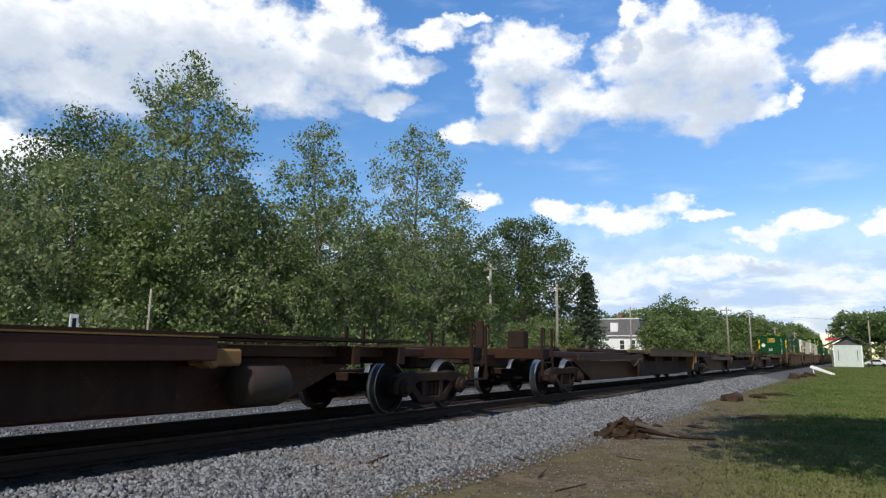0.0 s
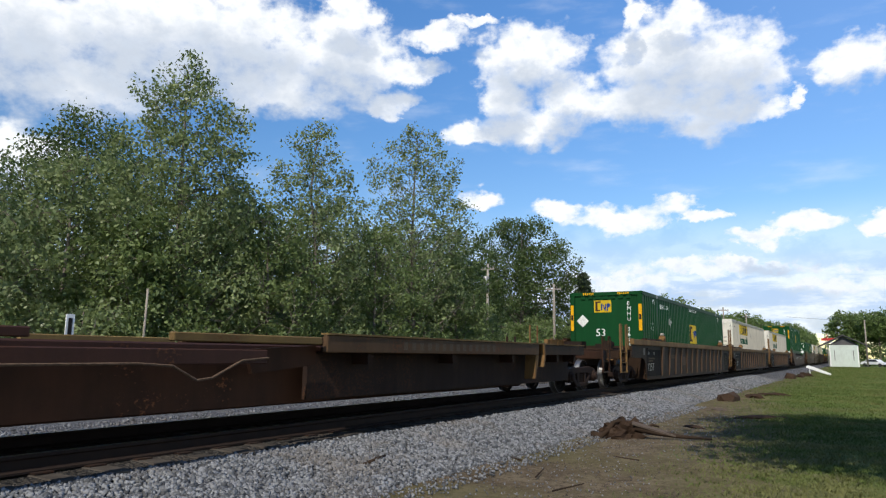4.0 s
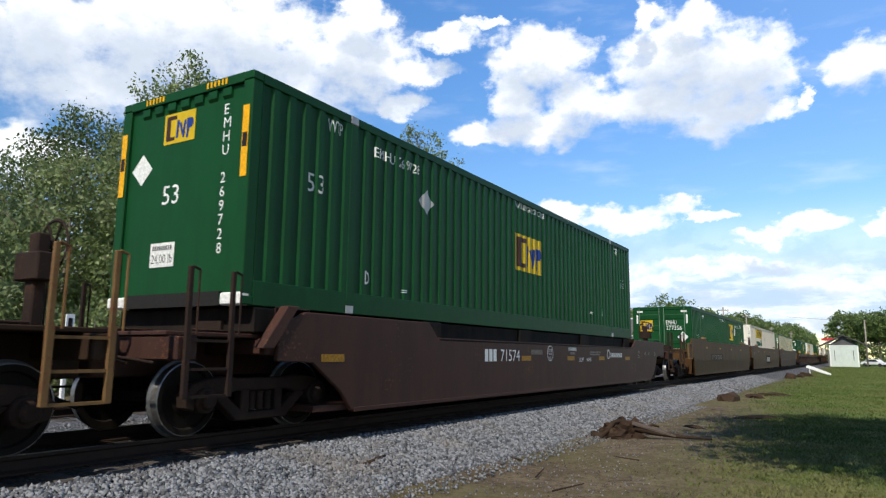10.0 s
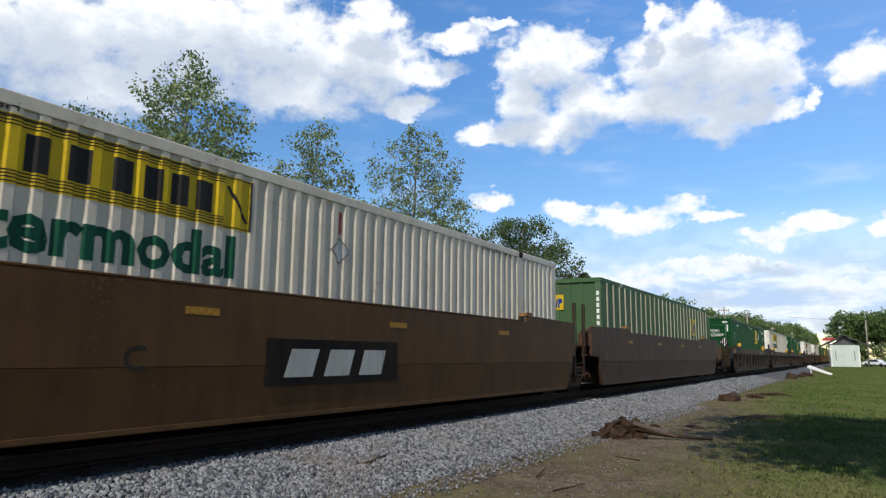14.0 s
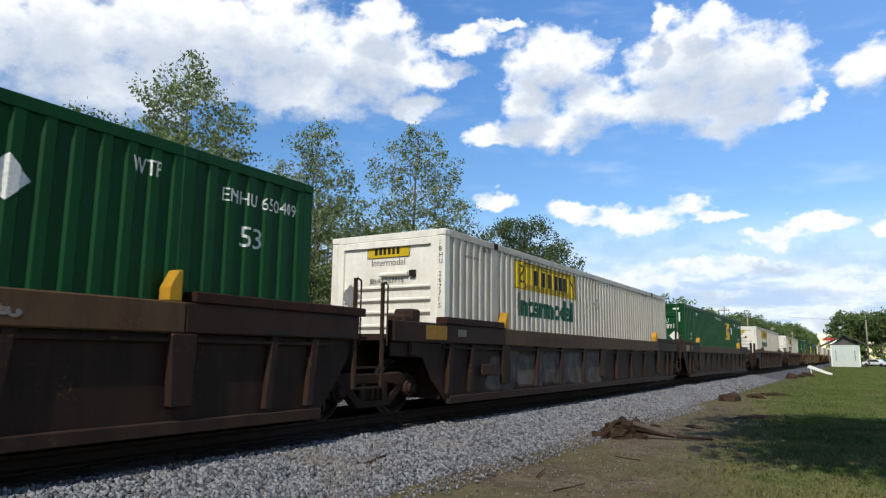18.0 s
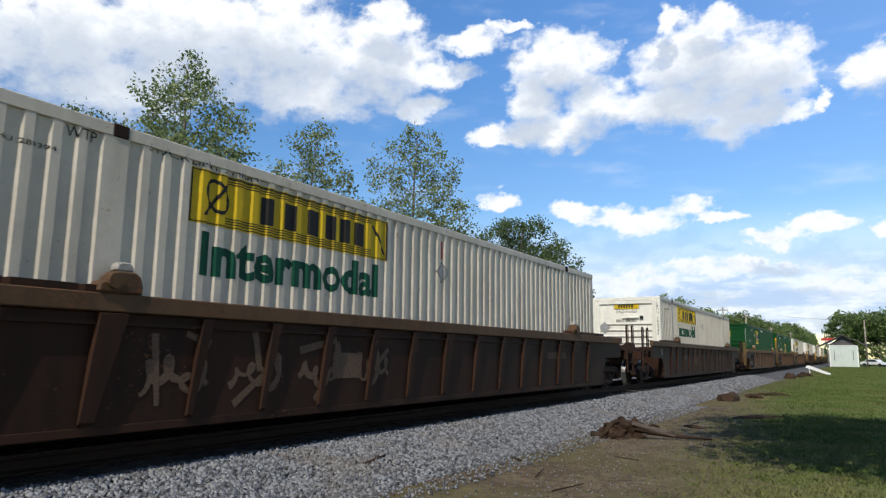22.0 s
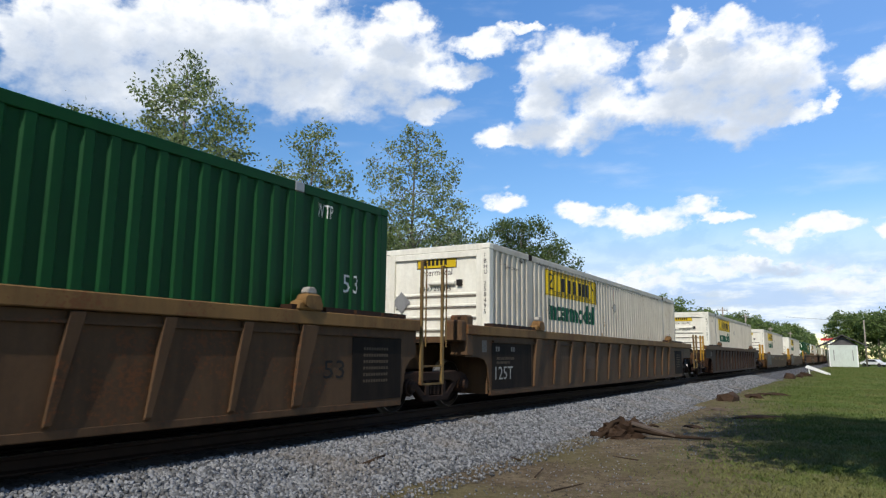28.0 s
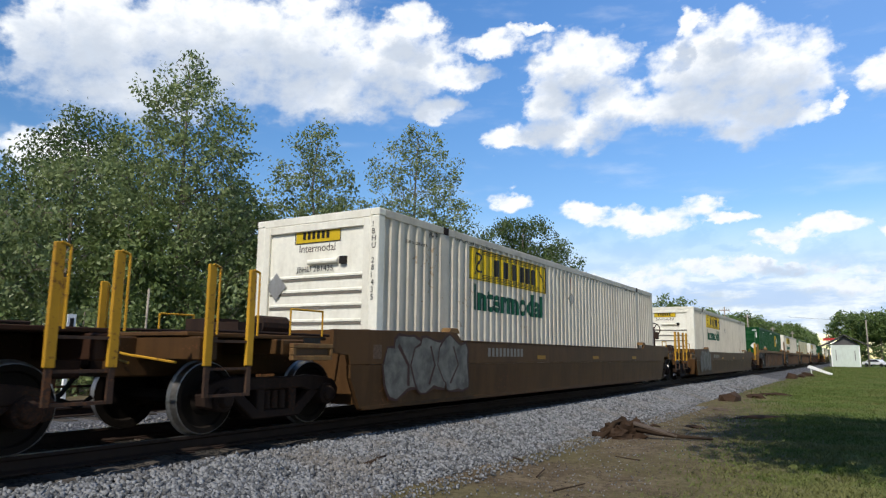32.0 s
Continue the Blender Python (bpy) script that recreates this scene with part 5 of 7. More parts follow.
def green_container(kind):
    labels = {"nose": "dark green corrugated container with a flat end and yellow strips", "door": "dark green corrugated container with barred end doors",
              "ribbed": "dark green corrugated container with a ribbed end"}
    c = thing("freight_container", labels[kind], "container", "containers on the train")
    prof = container_shell(c, M_GREEN, M_GREENDK, M_GREEN, .272, .030, base_h=.30 if kind == "nose" else .2, fitting=None if kind == "nose" else M_GREENDK, posts=True)
    d = -FLOOR
    if kind == "door":
        emp_logo(c, 10.30, 11.62, 1.92 + d, 2.80 + d, prof)
        part("placard", conform(*diamond(12.35, 2.42 + d, .21), 0, 0, prof), M_PALE, c, "pale diamond placard")
        part("stencil", join(side_text("WARNING HIGH CUBE", 7.35, 2.86 + d, .12, prof, 1.55), side_text("WTP", 1.5 + 1.0, 2.74 + d, .18, prof, .3)), M_PALE, c)
    elif kind == "nose":
        emp_logo(c, 7.50, 8.97, 1.53 + d, 2.33 + d, prof)
        part("placard", conform(*diamond(3.98, 2.28 + d, .22), 0, 0, prof), M_STEEL, c, "pale diamond placard")
        part("stencil", join(side_text("WARNING HIGH CUBE", 7.52, 2.90 + d, .12, prof, 1.6), side_text("53", 1.05, 1.86 + d, .26, prof), side_text("WTP", 1.42, 2.80 + d, .18, prof, .32),
                             side_text("D", 2.32, .72 + d, .2, prof, .14), side_text("=", 3.3, .68 + d, .09, prof, .12),
                             side_text("53", 15.15, 1.80 + d, .26, prof), side_text("WTP", 14.55, 2.78 + d, .19, prof, .30)), M_PALE, c)
    else:
        emp_logo(c, 4.52, 6.02, 1.94 + d, 2.85 + d, prof)
        part("placard", conform(*diamond(3.78, 2.52 + d, .22), 0, 0, prof), M_STEEL, c, "pale diamond placard")
        part("stencil", join(side_text("WARNING HIGH CUBE", 7.3, 2.88 + d, .12, prof, 1.5), side_text("53", 1.0, 1.92 + d, .24, prof), side_text("WTP", 2.35, 2.78 + d, .16, prof),
                             side_text("53", 14.9, 1.95 + d, .24, prof)), M_PALE, c)
    X = .012
    if kind == "door":
        for s in (-1, 1):
            door = part("door", box(.03, .09, s * .01, s * (CW - .17), .14, CH - .13), M_GREEN, c, "green steel door leaf")
            for z in (.75, 1.35, 1.95, 2.45):
                part("door_rib", prism([(.031, z - .12), (.012, z - .08), (.012, z + .08), (.031, z + .12)], s * .12 if s > 0 else -CW + .3, CW - .3 if s > 0 else -.12), M_GREEN, door)
            for y in (.10, .99):
                rd = part("lock_rod", rod((-.015, s * y, .1), (-.015, s * y, CH - .06), .017, n=8), M_ROD, door, "dull steel lock rod", smooth=True)
            part("handle", box(-.04, -.02, s * .36, s * .74, 1.0, 1.05), M_STEEL, door)
            part("corner_tape", join(end_rect(s * (CW - .2), s * (CW - .46), CH - .25, CH - .17, X), end_rect(s * (CW - .17), s * (CW - .24), CH - .75, CH - .36, X)), M_PALE, c)
        end_logo(c, .96, 1.80, .56, .50, .010)
        part("placard", end_face(*diamond(0, 0, .24), -.90, 1.55, -.04), M_PALE, c, "white diamond placard")
    elif kind == "nose":
        part("front_wall", box(.05, .1, -CW + .17, CW - .17, .14, CH - .13), M_GREEN, c)
        for i in range(7):
            y = -.8 + i * .27
            part("wall_rib", prism([(.051, CH - .28), (.018, CH - .24), (.018, CH - .14), (.051, CH - .14)], y - .09, y + .07), M_GREEN, c)
        end_logo(c, .42, 2.19, .62, .42, .048)
        for s in (-1, 1):
            y = s * (CW - .085)
            strip = part("edge_strip", end_rect(y - .055, y + .055, 1.55, 2.45, -.006), M_AMBER, c, "yellow reflective strip")
            part("strip_bar", end_rect(y - .04, y + .04, 1.92, 2.10, -.011, .003), M_INK, strip)
            for k in range(-3, 3):
                part("hazard_stripe", end_rect(s * .62 + k * .07, s * .62 + k * .07 + .035, CH - .10, CH - .02, -.003), M_AMBER, c)
            part("corner_fitting", box(-.02, .12, *sorted((s * (CW - .36), s * (CW + .002))), -.004, .15), M_TRIMW, c, "white-painted corner fitting", bevel=.02)
        part("coupling_plate", box(-.008, .11, -CW + .38, CW - .38, -.003, .17), M_INK, c)
        part("placard", end_face(*diamond(0, 0, .22), .84, 1.90, .046), M_PALE, c, "white diamond placard")
        part("end_stencil", end_face(*lettering("53", .26), .36, 1.36, .046), M_PALE, c)
        sign = part("weight_plate", end_rect(.52, .04, .53, .85, .046), M_PALE, c, "white weight plate")
        part("plate_text", end_face(*lettering("24,00 lb", .14, .42), .49, .56, .041), M_INK, sign)
        part("plate_bars", end_face(*bars_row(0, 0, .40, .06, 9), .48, .75, .041), M_INK, sign)
    else:
        part("front_wall", box(.05, .1, -CW + .17, CW - .17, .14, CH - .13), M_GREEN, c)
        for z in (.45, .75, 1.05, 1.30, 1.55, 1.80):
            part("panel_rib", prism([(.051, z - .07), (.0, z - .055), (.004, z + .05), (.051, z + .06)], -CW + .34, CW - .34), M_GREEN, c)
        part("panel_rib", prism([(.051, 2.55), (.012, 2.58), (.012, 2.66), (.051, 2.70)], -CW + .34, CW - .34), M_GREEN, c)
        end_logo(c, .40, 2.02, .66, .44, .048)
        part("placard", end_face(*diamond(0, 0, .2), .98, 1.74, -.006), M_PALE, c, "white diamond placard")
        part("end_stencil", end_face(*lettering("53", .2, .34), .22, 1.38, -.004), M_PALE, c)
        number_down_end(c, "EMHU 646", CW - .06, 2.55, .115, M_PALE)
        number_down_end(c, "WARNING HIGH CUBE", -CW + .12, 2.62, .056, M_PALE)
    return c


def number_on_side(c, text, x, z, h, w, mat, pitch, depth):
    part("number", side_text(text, x, z - FLOOR, h, wall_profile(pitch, depth), w), mat, c)


def number_down_end(c, text, y, z_top, h, mat, x=-.007):
    """A number read downwards, letter under letter."""
    geo = [end_face(*lettering(ch, h), y, z_top - (i + 1) * h * 1.32, x) for i, ch in enumerate(text) if ch != " "]
    part("end_number", join(*geo), mat, c)


def dusty_container():
    c = thing("freight_container", "faded grey-green container with pale upright posts", "container", "containers on the train")
    prof = container_shell(c, M_DUSTY, M_DUSTY, M_DUSTY, 1.2, .004)
    n = 26
    for i in range(n):
        x = .55 + i * .6
        for s in (-1, 1):
            part("side_post", box(x - .03, x + .03, s * (CW - .02), s * (CW + .028), .2, CH - .13), M_POSTS if s < 0 else M_DUSTY, c)
    part("front_wall", box(.05, .1, -CW + .17, CW - .17, .14, CH - .13), M_DUSTY, c)
    for i in range(5):
        y = -.72 + i * .36
        part("wall_rib", box(.02, .052, y - .03, y + .03, .16, CH - .14), M_DUSTY, c)
    end_logo(c, .45, 2.0, .62, .44, .018)
    lp = part("logo_panel", box(11.95, 12.85, -CW - .034, -CW - .029, 1.6, 2.3), M_LOGOY, c, "yellow logo panel with dark and blue blocks")
    part("dark_block", flat_side(*blocks(LOGO_DARK, .9, .7), 11.95, 1.6, -CW - .037), M_BROWNINK, lp)
    part("blue_block", flat_side(*blocks(LOGO_BLUE, .9, .7), 11.95, 1.6, -CW - .037), M_BLUEINK, lp)
    part("end_number", join(*[end_rect(-CW + .13, -CW + .05, 1.2 + i * .17, 1.2 + i * .17 + .12, -.006, .003) for i in range(8)]), M_PALE, c)
    return c


# ---------------------------------------------------------------- railway cars
M_GREYTANK = painted("dull_grey_tank_paint", (.048, .036, .030), (.026, .020, .017), .6, .6)
HW = 1.5                 # half width of a car
WHEEL_R = .42
WHEELS = []              # every wheelset, to be turned


def wheel_mesh():
    """An axle with two flanged wheels, polished on the tread."""
    geos = [(rod((0, -1.05, 0), (0, 1.05, 0), .075, n=10), M_WHEEL)]
    for s in (-1, 1):
        o = s * .7525
        face = [(.10, o + s * .10), (.15, o + s * .09), (.2, o + s * .035), (.33, o + s * .025), (.345, o + s * .068), (.405, o + s * .07)]
        tread = [(.405, o + s * .07), (WHEEL_R - .004, o + s * .066), (WHEEL_R, o - s * .035), (.448, o - s * .05), (.446, o - s * .068)]
        back = [(.446, o - s * .068), (.345, o - s * .066), (.33, o - s * .01), (.2, o - s * .02), (.13, o - s * .06), (.07, o - s * .06)]
        geos += [(lathe(face, 36), M_WHEEL), (lathe(tread, 36), M_RIM), (lathe(back, 36), M_WHEEL)]
        hub = [rod((math.cos(a) * .2, o + s * .03, math.sin(a) * .2), (math.cos(a) * .2, o + s * .05, math.sin(a) * .2), .025, n=6) for a in (0, 2.1, 4.2)]
        geos.append((join(*hub), M_WHEEL))
    return mesh_of("wheelset", geos)


WHEEL_MESH = wheel_mesh()


def side_frame_mesh():
    """A cast side frame: a deep arched top chord, a tension bar under the springs, pillars, journal boxes and bearing caps."""
    z = WHEEL_R
    top = prism([(-1.14, z - .09), (-1.16, z + .06), (-1.06, z + .17), (-.88, z + .22), (-.60, z + .25), (-.40, z + .23), (.40, z + .23), (.60, z + .25), (.88, z + .22), (1.06, z + .17), (1.16, z + .06),
                 (1.14, z - .09), (1.02, z - .12), (.98, z + .02), (.80, z + .06), (.60, z + .03), (.44, z + .08), (-.44, z + .08), (-.60, z + .03), (-.80, z + .06), (-.98, z + .02), (-1.02, z - .12)], -1.10, -.94)
    low = prism([(-.78, z + .04), (-.40, z - .27), (.40, z - .27), (.78, z + .04), (.60, z + .06), (.30, z - .17), (-.30, z - .17), (-.60, z + .06)], -1.09, -.95)
    posts = join(box(-.34, -.21, -1.09, -.95, z - .2, z + .10), box(.21, .34, -1.09, -.95, z - .2, z + .10))
    boxes = join(*[rod((x, -1.15, z - .01), (x, -.92, z - .01), .145, .145, 14) for x in (-.89, .89)])
    caps = join(*[rod((x, -1.21, z - .01), (x, -1.14, z - .01), .085, .115, 12) for x in (-.89, .89)])
    return mesh_of("side_frame", [(join(top, low, posts, boxes, caps), M_IRON)], .016)


def spring_mesh():
    """One stout coil, as a stack of rounded turns."""
    z = WHEEL_R
    turns = []
    for i in range(6):
        turns += [(.042, z - .165 + i * .040), (.062, z - .145 + i * .040)]
    return mesh_of("spring", [(lathe([(.001, z - .165)] + turns + [(.001, z + .07)], 12, "z"), M_IRON)], smooth=True)


def bolster_mesh():
    z = WHEEL_R
    return mesh_of("bogie", [(join(prism([(-.2, z - .05), (.2, z - .05), (.24, z + .18), (-.24, z + .18)], -.98, .98), rod((0, 0, z + .15), (0, 0, z + .34), .22, n=14),
                                   box(-.75, .75, -.72, -.66, z - .16, z - .06), box(-.75, .75, .66, .72, z - .16, z - .06),
                                   box(-.50, -.40, -.9, .9, z - .12, z - .02), box(.40, .50, -.9, .9, z - .12, z - .02)), M_IRON)], .01)


FRAME_MESH, SPRING_MESH, BOLSTER_MESH = side_frame_mesh(), spring_mesh(), bolster_mesh()


def bogie(car, x):
    b = new("bogie", BOLSTER_MESH)
    b.parent, b.location = car, (x, 0, 0)
    for turn in (0, 180):
        o = new("side_frame", FRAME_MESH)
        o.parent, o.matrix_basis = b, pose(0, 0, 0, 0, 0, turn)
        for q in (-.13, 0, .13):
            o = new("spring", SPRING_MESH)
            o.parent, o.location = b, (q, -1.02 if turn else 1.02, 0)
    for ax in (-.89, .89):
        w = new("wheelset", WHEEL_MESH)
        w.parent = b
        w.matrix_parent_inverse = Matrix.Translation((ax, 0, WHEEL_R))
        WHEELS.append(w)
    return b


def ladder(car, x0, x1, s, z0, z1, zd, mat, curved=False):
    """Corner steps under the deck, grab rails above it."""
    y = s * (HW - .03)
    def stile(x):
        return prism([(x - .035, z0), (x + .035, z0), (x + .035, zd + .05), (x + .02, zd + .08), (x + .02, z1), (x - .035, z1)], *sorted((y - s * .045, y)))
    low = mat
    if mat is M_YELLOW:
        # broad yellow posts over plain steps
        low = M_SMOOTHDK
        lad = part("corner_ladder", box(x0 - .05, x0 + .05, *sorted((y - s * .045, y)), .80, z1), mat, car, bevel=.008)
        part("stile", box(x1 - .05, x1 + .05, *sorted((y - s * .045, y)), .80, z1), mat, lad, bevel=.008)
        for x in (x0, x1):
            part("step_hanger", box(x - .03, x + .03, *sorted((y - s * .04, y - s * .005)), z0, .798), low, lad)
    else:
        lad = part("corner_ladder", stile(x0), mat, car, bevel=.006)
        part("stile", stile(x1), mat, lad, bevel=.006)
    for z in (z0 + .015, z0 + .30, z0 + .6):
        if z < zd:
            part("rung", box(x0 + .036, x1 - .036, y - s * .05, y - s * .01, z - .015, z + .015), low, lad)
    for x in (x0, x1):
        part("grab_rail", tube([(x + .09, y, zd + .02), (x + .09, y, z1 - .03), (x + .0, y, z1 - .0)], .013), mat, lad)


def car_end(car, x, way, paint, rail_mat, brake=False, tall=1.9, cut=0.0):
    """The platform over a coupled end. x: where the well body stops; way: -1 or 1 along the train."""
    def bx(a, b, *r):
        q = sorted((x + way * a, x + way * b))
        return box(*q, *r)
    part("centre_sill", bx(-.2, 3.25, -.36, .36, .66, 1.12), paint, car, bevel=.02)
    part("end_platform", bx(.75, 3.0, -1.25, 1.25, 1.12, 1.17), paint, car, bevel=.01)
    part("end_beam", bx(2.72, 2.98, -1.42, 1.42, .86, 1.115), paint, car, bevel=.015)
    part("bolster_beam", bx(1.15, 1.75, -1.42, 1.42, .92, 1.118), paint, car, bevel=.02)
    part("coupler", join(bx(3.2, 3.62 - cut, -.10, .10, .76, .95), bx(3.48 - cut, 3.70 - cut, -.17, .06, .70, 1.0)), M_IRON, car, bevel=.03)
    part("brake_hose", tube([(x + way * 3.1, .35, .85), (x + way * 3.35, .42, .45), (x + way * 3.7, .38, .30), (x + way * 3.8, .3, .42)], .028), M_HOSE, car)
    part("uncoupling_lever", tube([(x + way * 3.25, -.1, 1.0), (x + way * 3.28, -.6, .92), (x + way * 3.15, -1.3, .84)], .014), rail_mat, car)
    for s in (-1, 1):
        a, b = sorted((x + way * 2.30, x + way * 2.88))
        ladder(car, a, b, s, .47, tall, 1.12, rail_mat)
        part("grab_bar", tube([(x + way * .9, s * 1.3, 1.17), (x + way * .9, s * 1.3, 1.5), (x + way * 1.5, s * 1.3, 1.5), (x + way * 1.5, s * 1.3, 1.17)], .014), rail_mat, car)
    part("air_gear", join(bx(.9, 1.35, .3, .9, 1.17, 1.42), bx(1.5, 1.9, -.8, -.35, 1.17, 1.33), rod((x + way * .8, -.5, 1.32), (x + way * 1.3, -.5, 1.32), .13, n=12),
                          tube([(x + way * .2, .6, 1.25), (x + way * 2.6, .6, 1.22)], .022), tube([(x + way * .2, -.9, 1.2), (x + way * 2.4, -.9, 1.2)], .018)), M_IRON, car)
    if brake:
        stand = part("brake_stand", join(bx(2.55, 2.68, -.62, -.46, 1.15, 2.1), bx(2.5, 2.72, -.75, -.33, 1.62, 1.9)), M_IRON, car, bevel=.015)
        wheel = [lathe([(.25, -.012), (.275, 0), (.25, .012), (.235, 0), (.25, -.012)], 24)]
        wheel += [rod((0, 0, 0), (math.cos(i * 1.0472) * .26, 0, math.sin(i * 1.0472) * .26), .014, n=5) for i in range(6)] + [rod((0, -.03, 0), (0, .03, 0), .05, n=10)]
        part("brake_wheel", moved(join(*wheel), 0, 0, 0, math.pi / 2), M_IRON, stand, place=pose(x + way * 2.75, -.54, 2.0))


def joint_end(car, x, way, paint, rail_mat, tall):
    """The end of a unit that rests on the bogie it shares with its neighbour."""
    def bx(a, b, *r):
        q = sorted((x + way * a, x + way * b))
        return box(*q, *r)
    part("centre_sill", bx(-.2, 1.45, -.42, .42, .68, 1.15), paint, car, bevel=.02)
    part("end_bulkhead", bx(.02, .10, -1.38, 1.38, .9, 1.30), paint, car)
    for s in (-1, 1):
        y = sorted((s * 1.12, s * (HW - .03)))
        if way < 0:
            part("end_bracket", join(bx(.72, .98, *y, .92, 1.66), bx(.98, 1.18, *y, 1.18, 1.56)), paint, car, bevel=.03)
        if way > 0:
            ladder(car, x + .48, x + 1.12, s, .46, tall, 1.05, rail_mat)
    part("walkway", bx(.1, 1.2, -1.1, 1.1, 1.16, 1.20), paint, car)


def guide(car, x, s, mat):
    """A casting on the top chord that guides a box into the well."""
    y0, y1 = sorted((s * (HW - .16), s * (HW + .02)))
    g = part("box_guide", prism([(x - .26, 1.487), (x + .20, 1.487), (x + .22, 1.56), (x + .18, 1.66), (x + .13, 1.70), (x - .08, 1.70), (x - .14, 1.62), (x - .24, 1.58)], y0, y1), mat, car, bevel=.02)
    part("roller", rod((x - .10, s * (HW - .10), 1.60), (x - .10, s * (HW + .06), 1.60), .075, n=14), mat, g)
    part("cap", prism([(x - .07, 1.70), (x + .12, 1.70), (x + .11, 1.76), (x + .07, 1.79), (x - .03, 1.79), (x - .07, 1.75)], y0 + .03, y1 - .03), M_PALECAP, g, "worn pale steel cap", bevel=.015)


def slab_side(s, outline, depth=.05, proud=0.0):
    y0, y1 = sorted((s * (HW - depth), s * (HW + proud)))
    return prism(outline, y0, y1)


def panel_text(car, name, text, x, z, h, w, mat, y=None, label=""):
    uv, f = lettering(text, h, w)
    return part(name, flat_side(uv, f, x, z, -(HW + .004) if y is None else y), mat, car, label)


def floor_parts(car, paint):
    for x in (.4, 3.4, 6.4, 8.1, 9.8, 12.8, 15.7):
        part("floor_beam", box(x - .22, x + .22, -HW + .1, HW - .1, .20, FLOOR - .005), paint, car)
    part("well_floor", box(-.2, 16.35, -.35, .35, .20, .25), paint, car)
    for x in (-.28, 16.43):
        part("well_bulkhead", box(x - .02, x + .02, -HW + .12, HW - .12, .22, 1.3), paint, car)


def ribbed_well(front, rear, paint, top_paint, rail_mat, label, black=True, brake=False, tall=2.45):
    car = thing("well_car", label, "railway car", "cars of the train")
    x0 = -1.25 if front == "joint" else -1.92
    x1 = 16.8 if rear == "joint" else 18.08
    out = [(-.25, .20), (16.40, .20), (16.52, .72), (16.66, .86), (16.78, .90), (x1, .91), (x1, 1.31), (x0, 1.31), (x0, .91), (-.72, .90), (-.52, .86), (-.38, .72)]
    for s in (-1, 1):
        part("side_sheet", slab_side(s, out, .10, -.07), paint, car, bevel=.006)
        part("top_chord", box(x0 - .02, x1 + .02, *sorted((s * (HW - .13), s * HW)), 1.312, 1.485), top_paint, car, bevel=.012)
        part("bottom_sill", box(-.26, 16.41, *sorted((s * (HW - .12), s * (HW - .066))), .185, .275), paint, car, bevel=.01)
        part("upper_flange", box(-.2, 16.35, *sorted((s * (HW - .075), s * (HW - .03))), 1.19, 1.225), paint, car)
        for x, w in [(1.95, .15), (8.14, .12), (14.28, .15)] + [(q, .075) for q in ((3.05, 4.07, 5.06, 6.06, 7.08, 9.19, 10.25, 11.25, 12.22, 13.26) if black else (.92, 3.05, 4.07, 5.06, 6.06, 7.08, 9.19, 10.25, 11.25, 12.22, 13.26, 15.29))]:
            y0, y1, yb, e = s * (HW - .069), s * (HW - (.005 if w < .1 else -.006)), s * (HW - .03), w * .5
            v = [(x - w, y0, 1.30), (x + w, y0, 1.30), (x - .17 + e, y0, .28), (x - .17 - e, y0, .28), (x - w, y1, 1.30), (x + w, y1, 1.30), (x - .17 + e, yb, .31), (x - .17 - e, yb, .31)]
            part("rib", (v, [(0, 1, 2, 3), (7, 6, 5, 4), (0, 4, 5, 1), (1, 5, 6, 2), (2, 6, 7, 3), (3, 7, 4, 0)]), M_RIB if paint is M_TAN else paint, car, bevel=.006)
        for a in (-.3, 13.9):
            part("deck_plate", join(*[box(a + .02 + i * .64, a + .60 + i * .64, *sorted((s * (HW - .2), s * (HW - .012))), 1.489, 1.55) for i in range(4)]), M_BROWN, car, "dark stained deck plates")
            if black:
                q = (-.22, 1.62) if a < 0 else (15.2, 16.38)
                part("stencil_panel", box(*q, *sorted((s * (HW - .068), s * (HW - .062))), .30, 1.18), M_BLACK, car, "black-painted stencil panel")
        for x in (2.0, 14.26):
            guide(car, x, s, top_paint)
    if black:
        panel_text(car, "load_mark", "125T", -.08, .48, .25, .78, M_STEEL, -(HW - .058), "worn white capacity mark")
        part("fine_print", flat_side(*bars_row(-.02, .0, .8, .05, 14), 0, .86, -(HW - .058)), M_GHOST, car)
        part("fine_print", flat_side(*bars_row(-.02, .0, .6, .05, 10), 0, .78, -(HW - .058)), M_GHOST, car)
        part("fine_print", join(flat_side(*bars_row(0, 0, .2, .09, 2), -.06, 1.02, -(HW - .058)), flat_side(*bars_row(0, 0, .2, .09, 2), .62, 1.02, -(HW - .058))), M_FADED, car)
        part("fine_print", join(*[flat_side(*bars_row(15.45, 0, .6, .04, 10), 0, .55 + i * .09, -(HW - .058)) for i in range(6)]), M_GHOST, car)
        panel_text(car, "size_mark", "53", 14.62, .62, .24, .42, M_INK, -(HW - .066))
    part("sticker", flat_side([(0, 0), (.62, 0), (.62, .34), (0, .34)], [(0, 1, 2, 3)], 5.15, .62, -(HW - .066)), M_SMUDGE, car)
    part("car_number", flat_side(*bars_row(0, 0, 1.15, .15, 9), 12.55 if not black else 3.1, .88, -(HW - .066)), M_SMUDGE, car)
    part("sticker", flat_side([(0, 0), (.2, 0), (.2, .22), (0, .22)], [(0, 1, 2, 3)], -.62, 1.0, -(HW - .066)), M_TAG, car)
    floor_parts(car, paint)
    finish_ends(car, front, rear, paint, rail_mat, brake, tall)
    return car


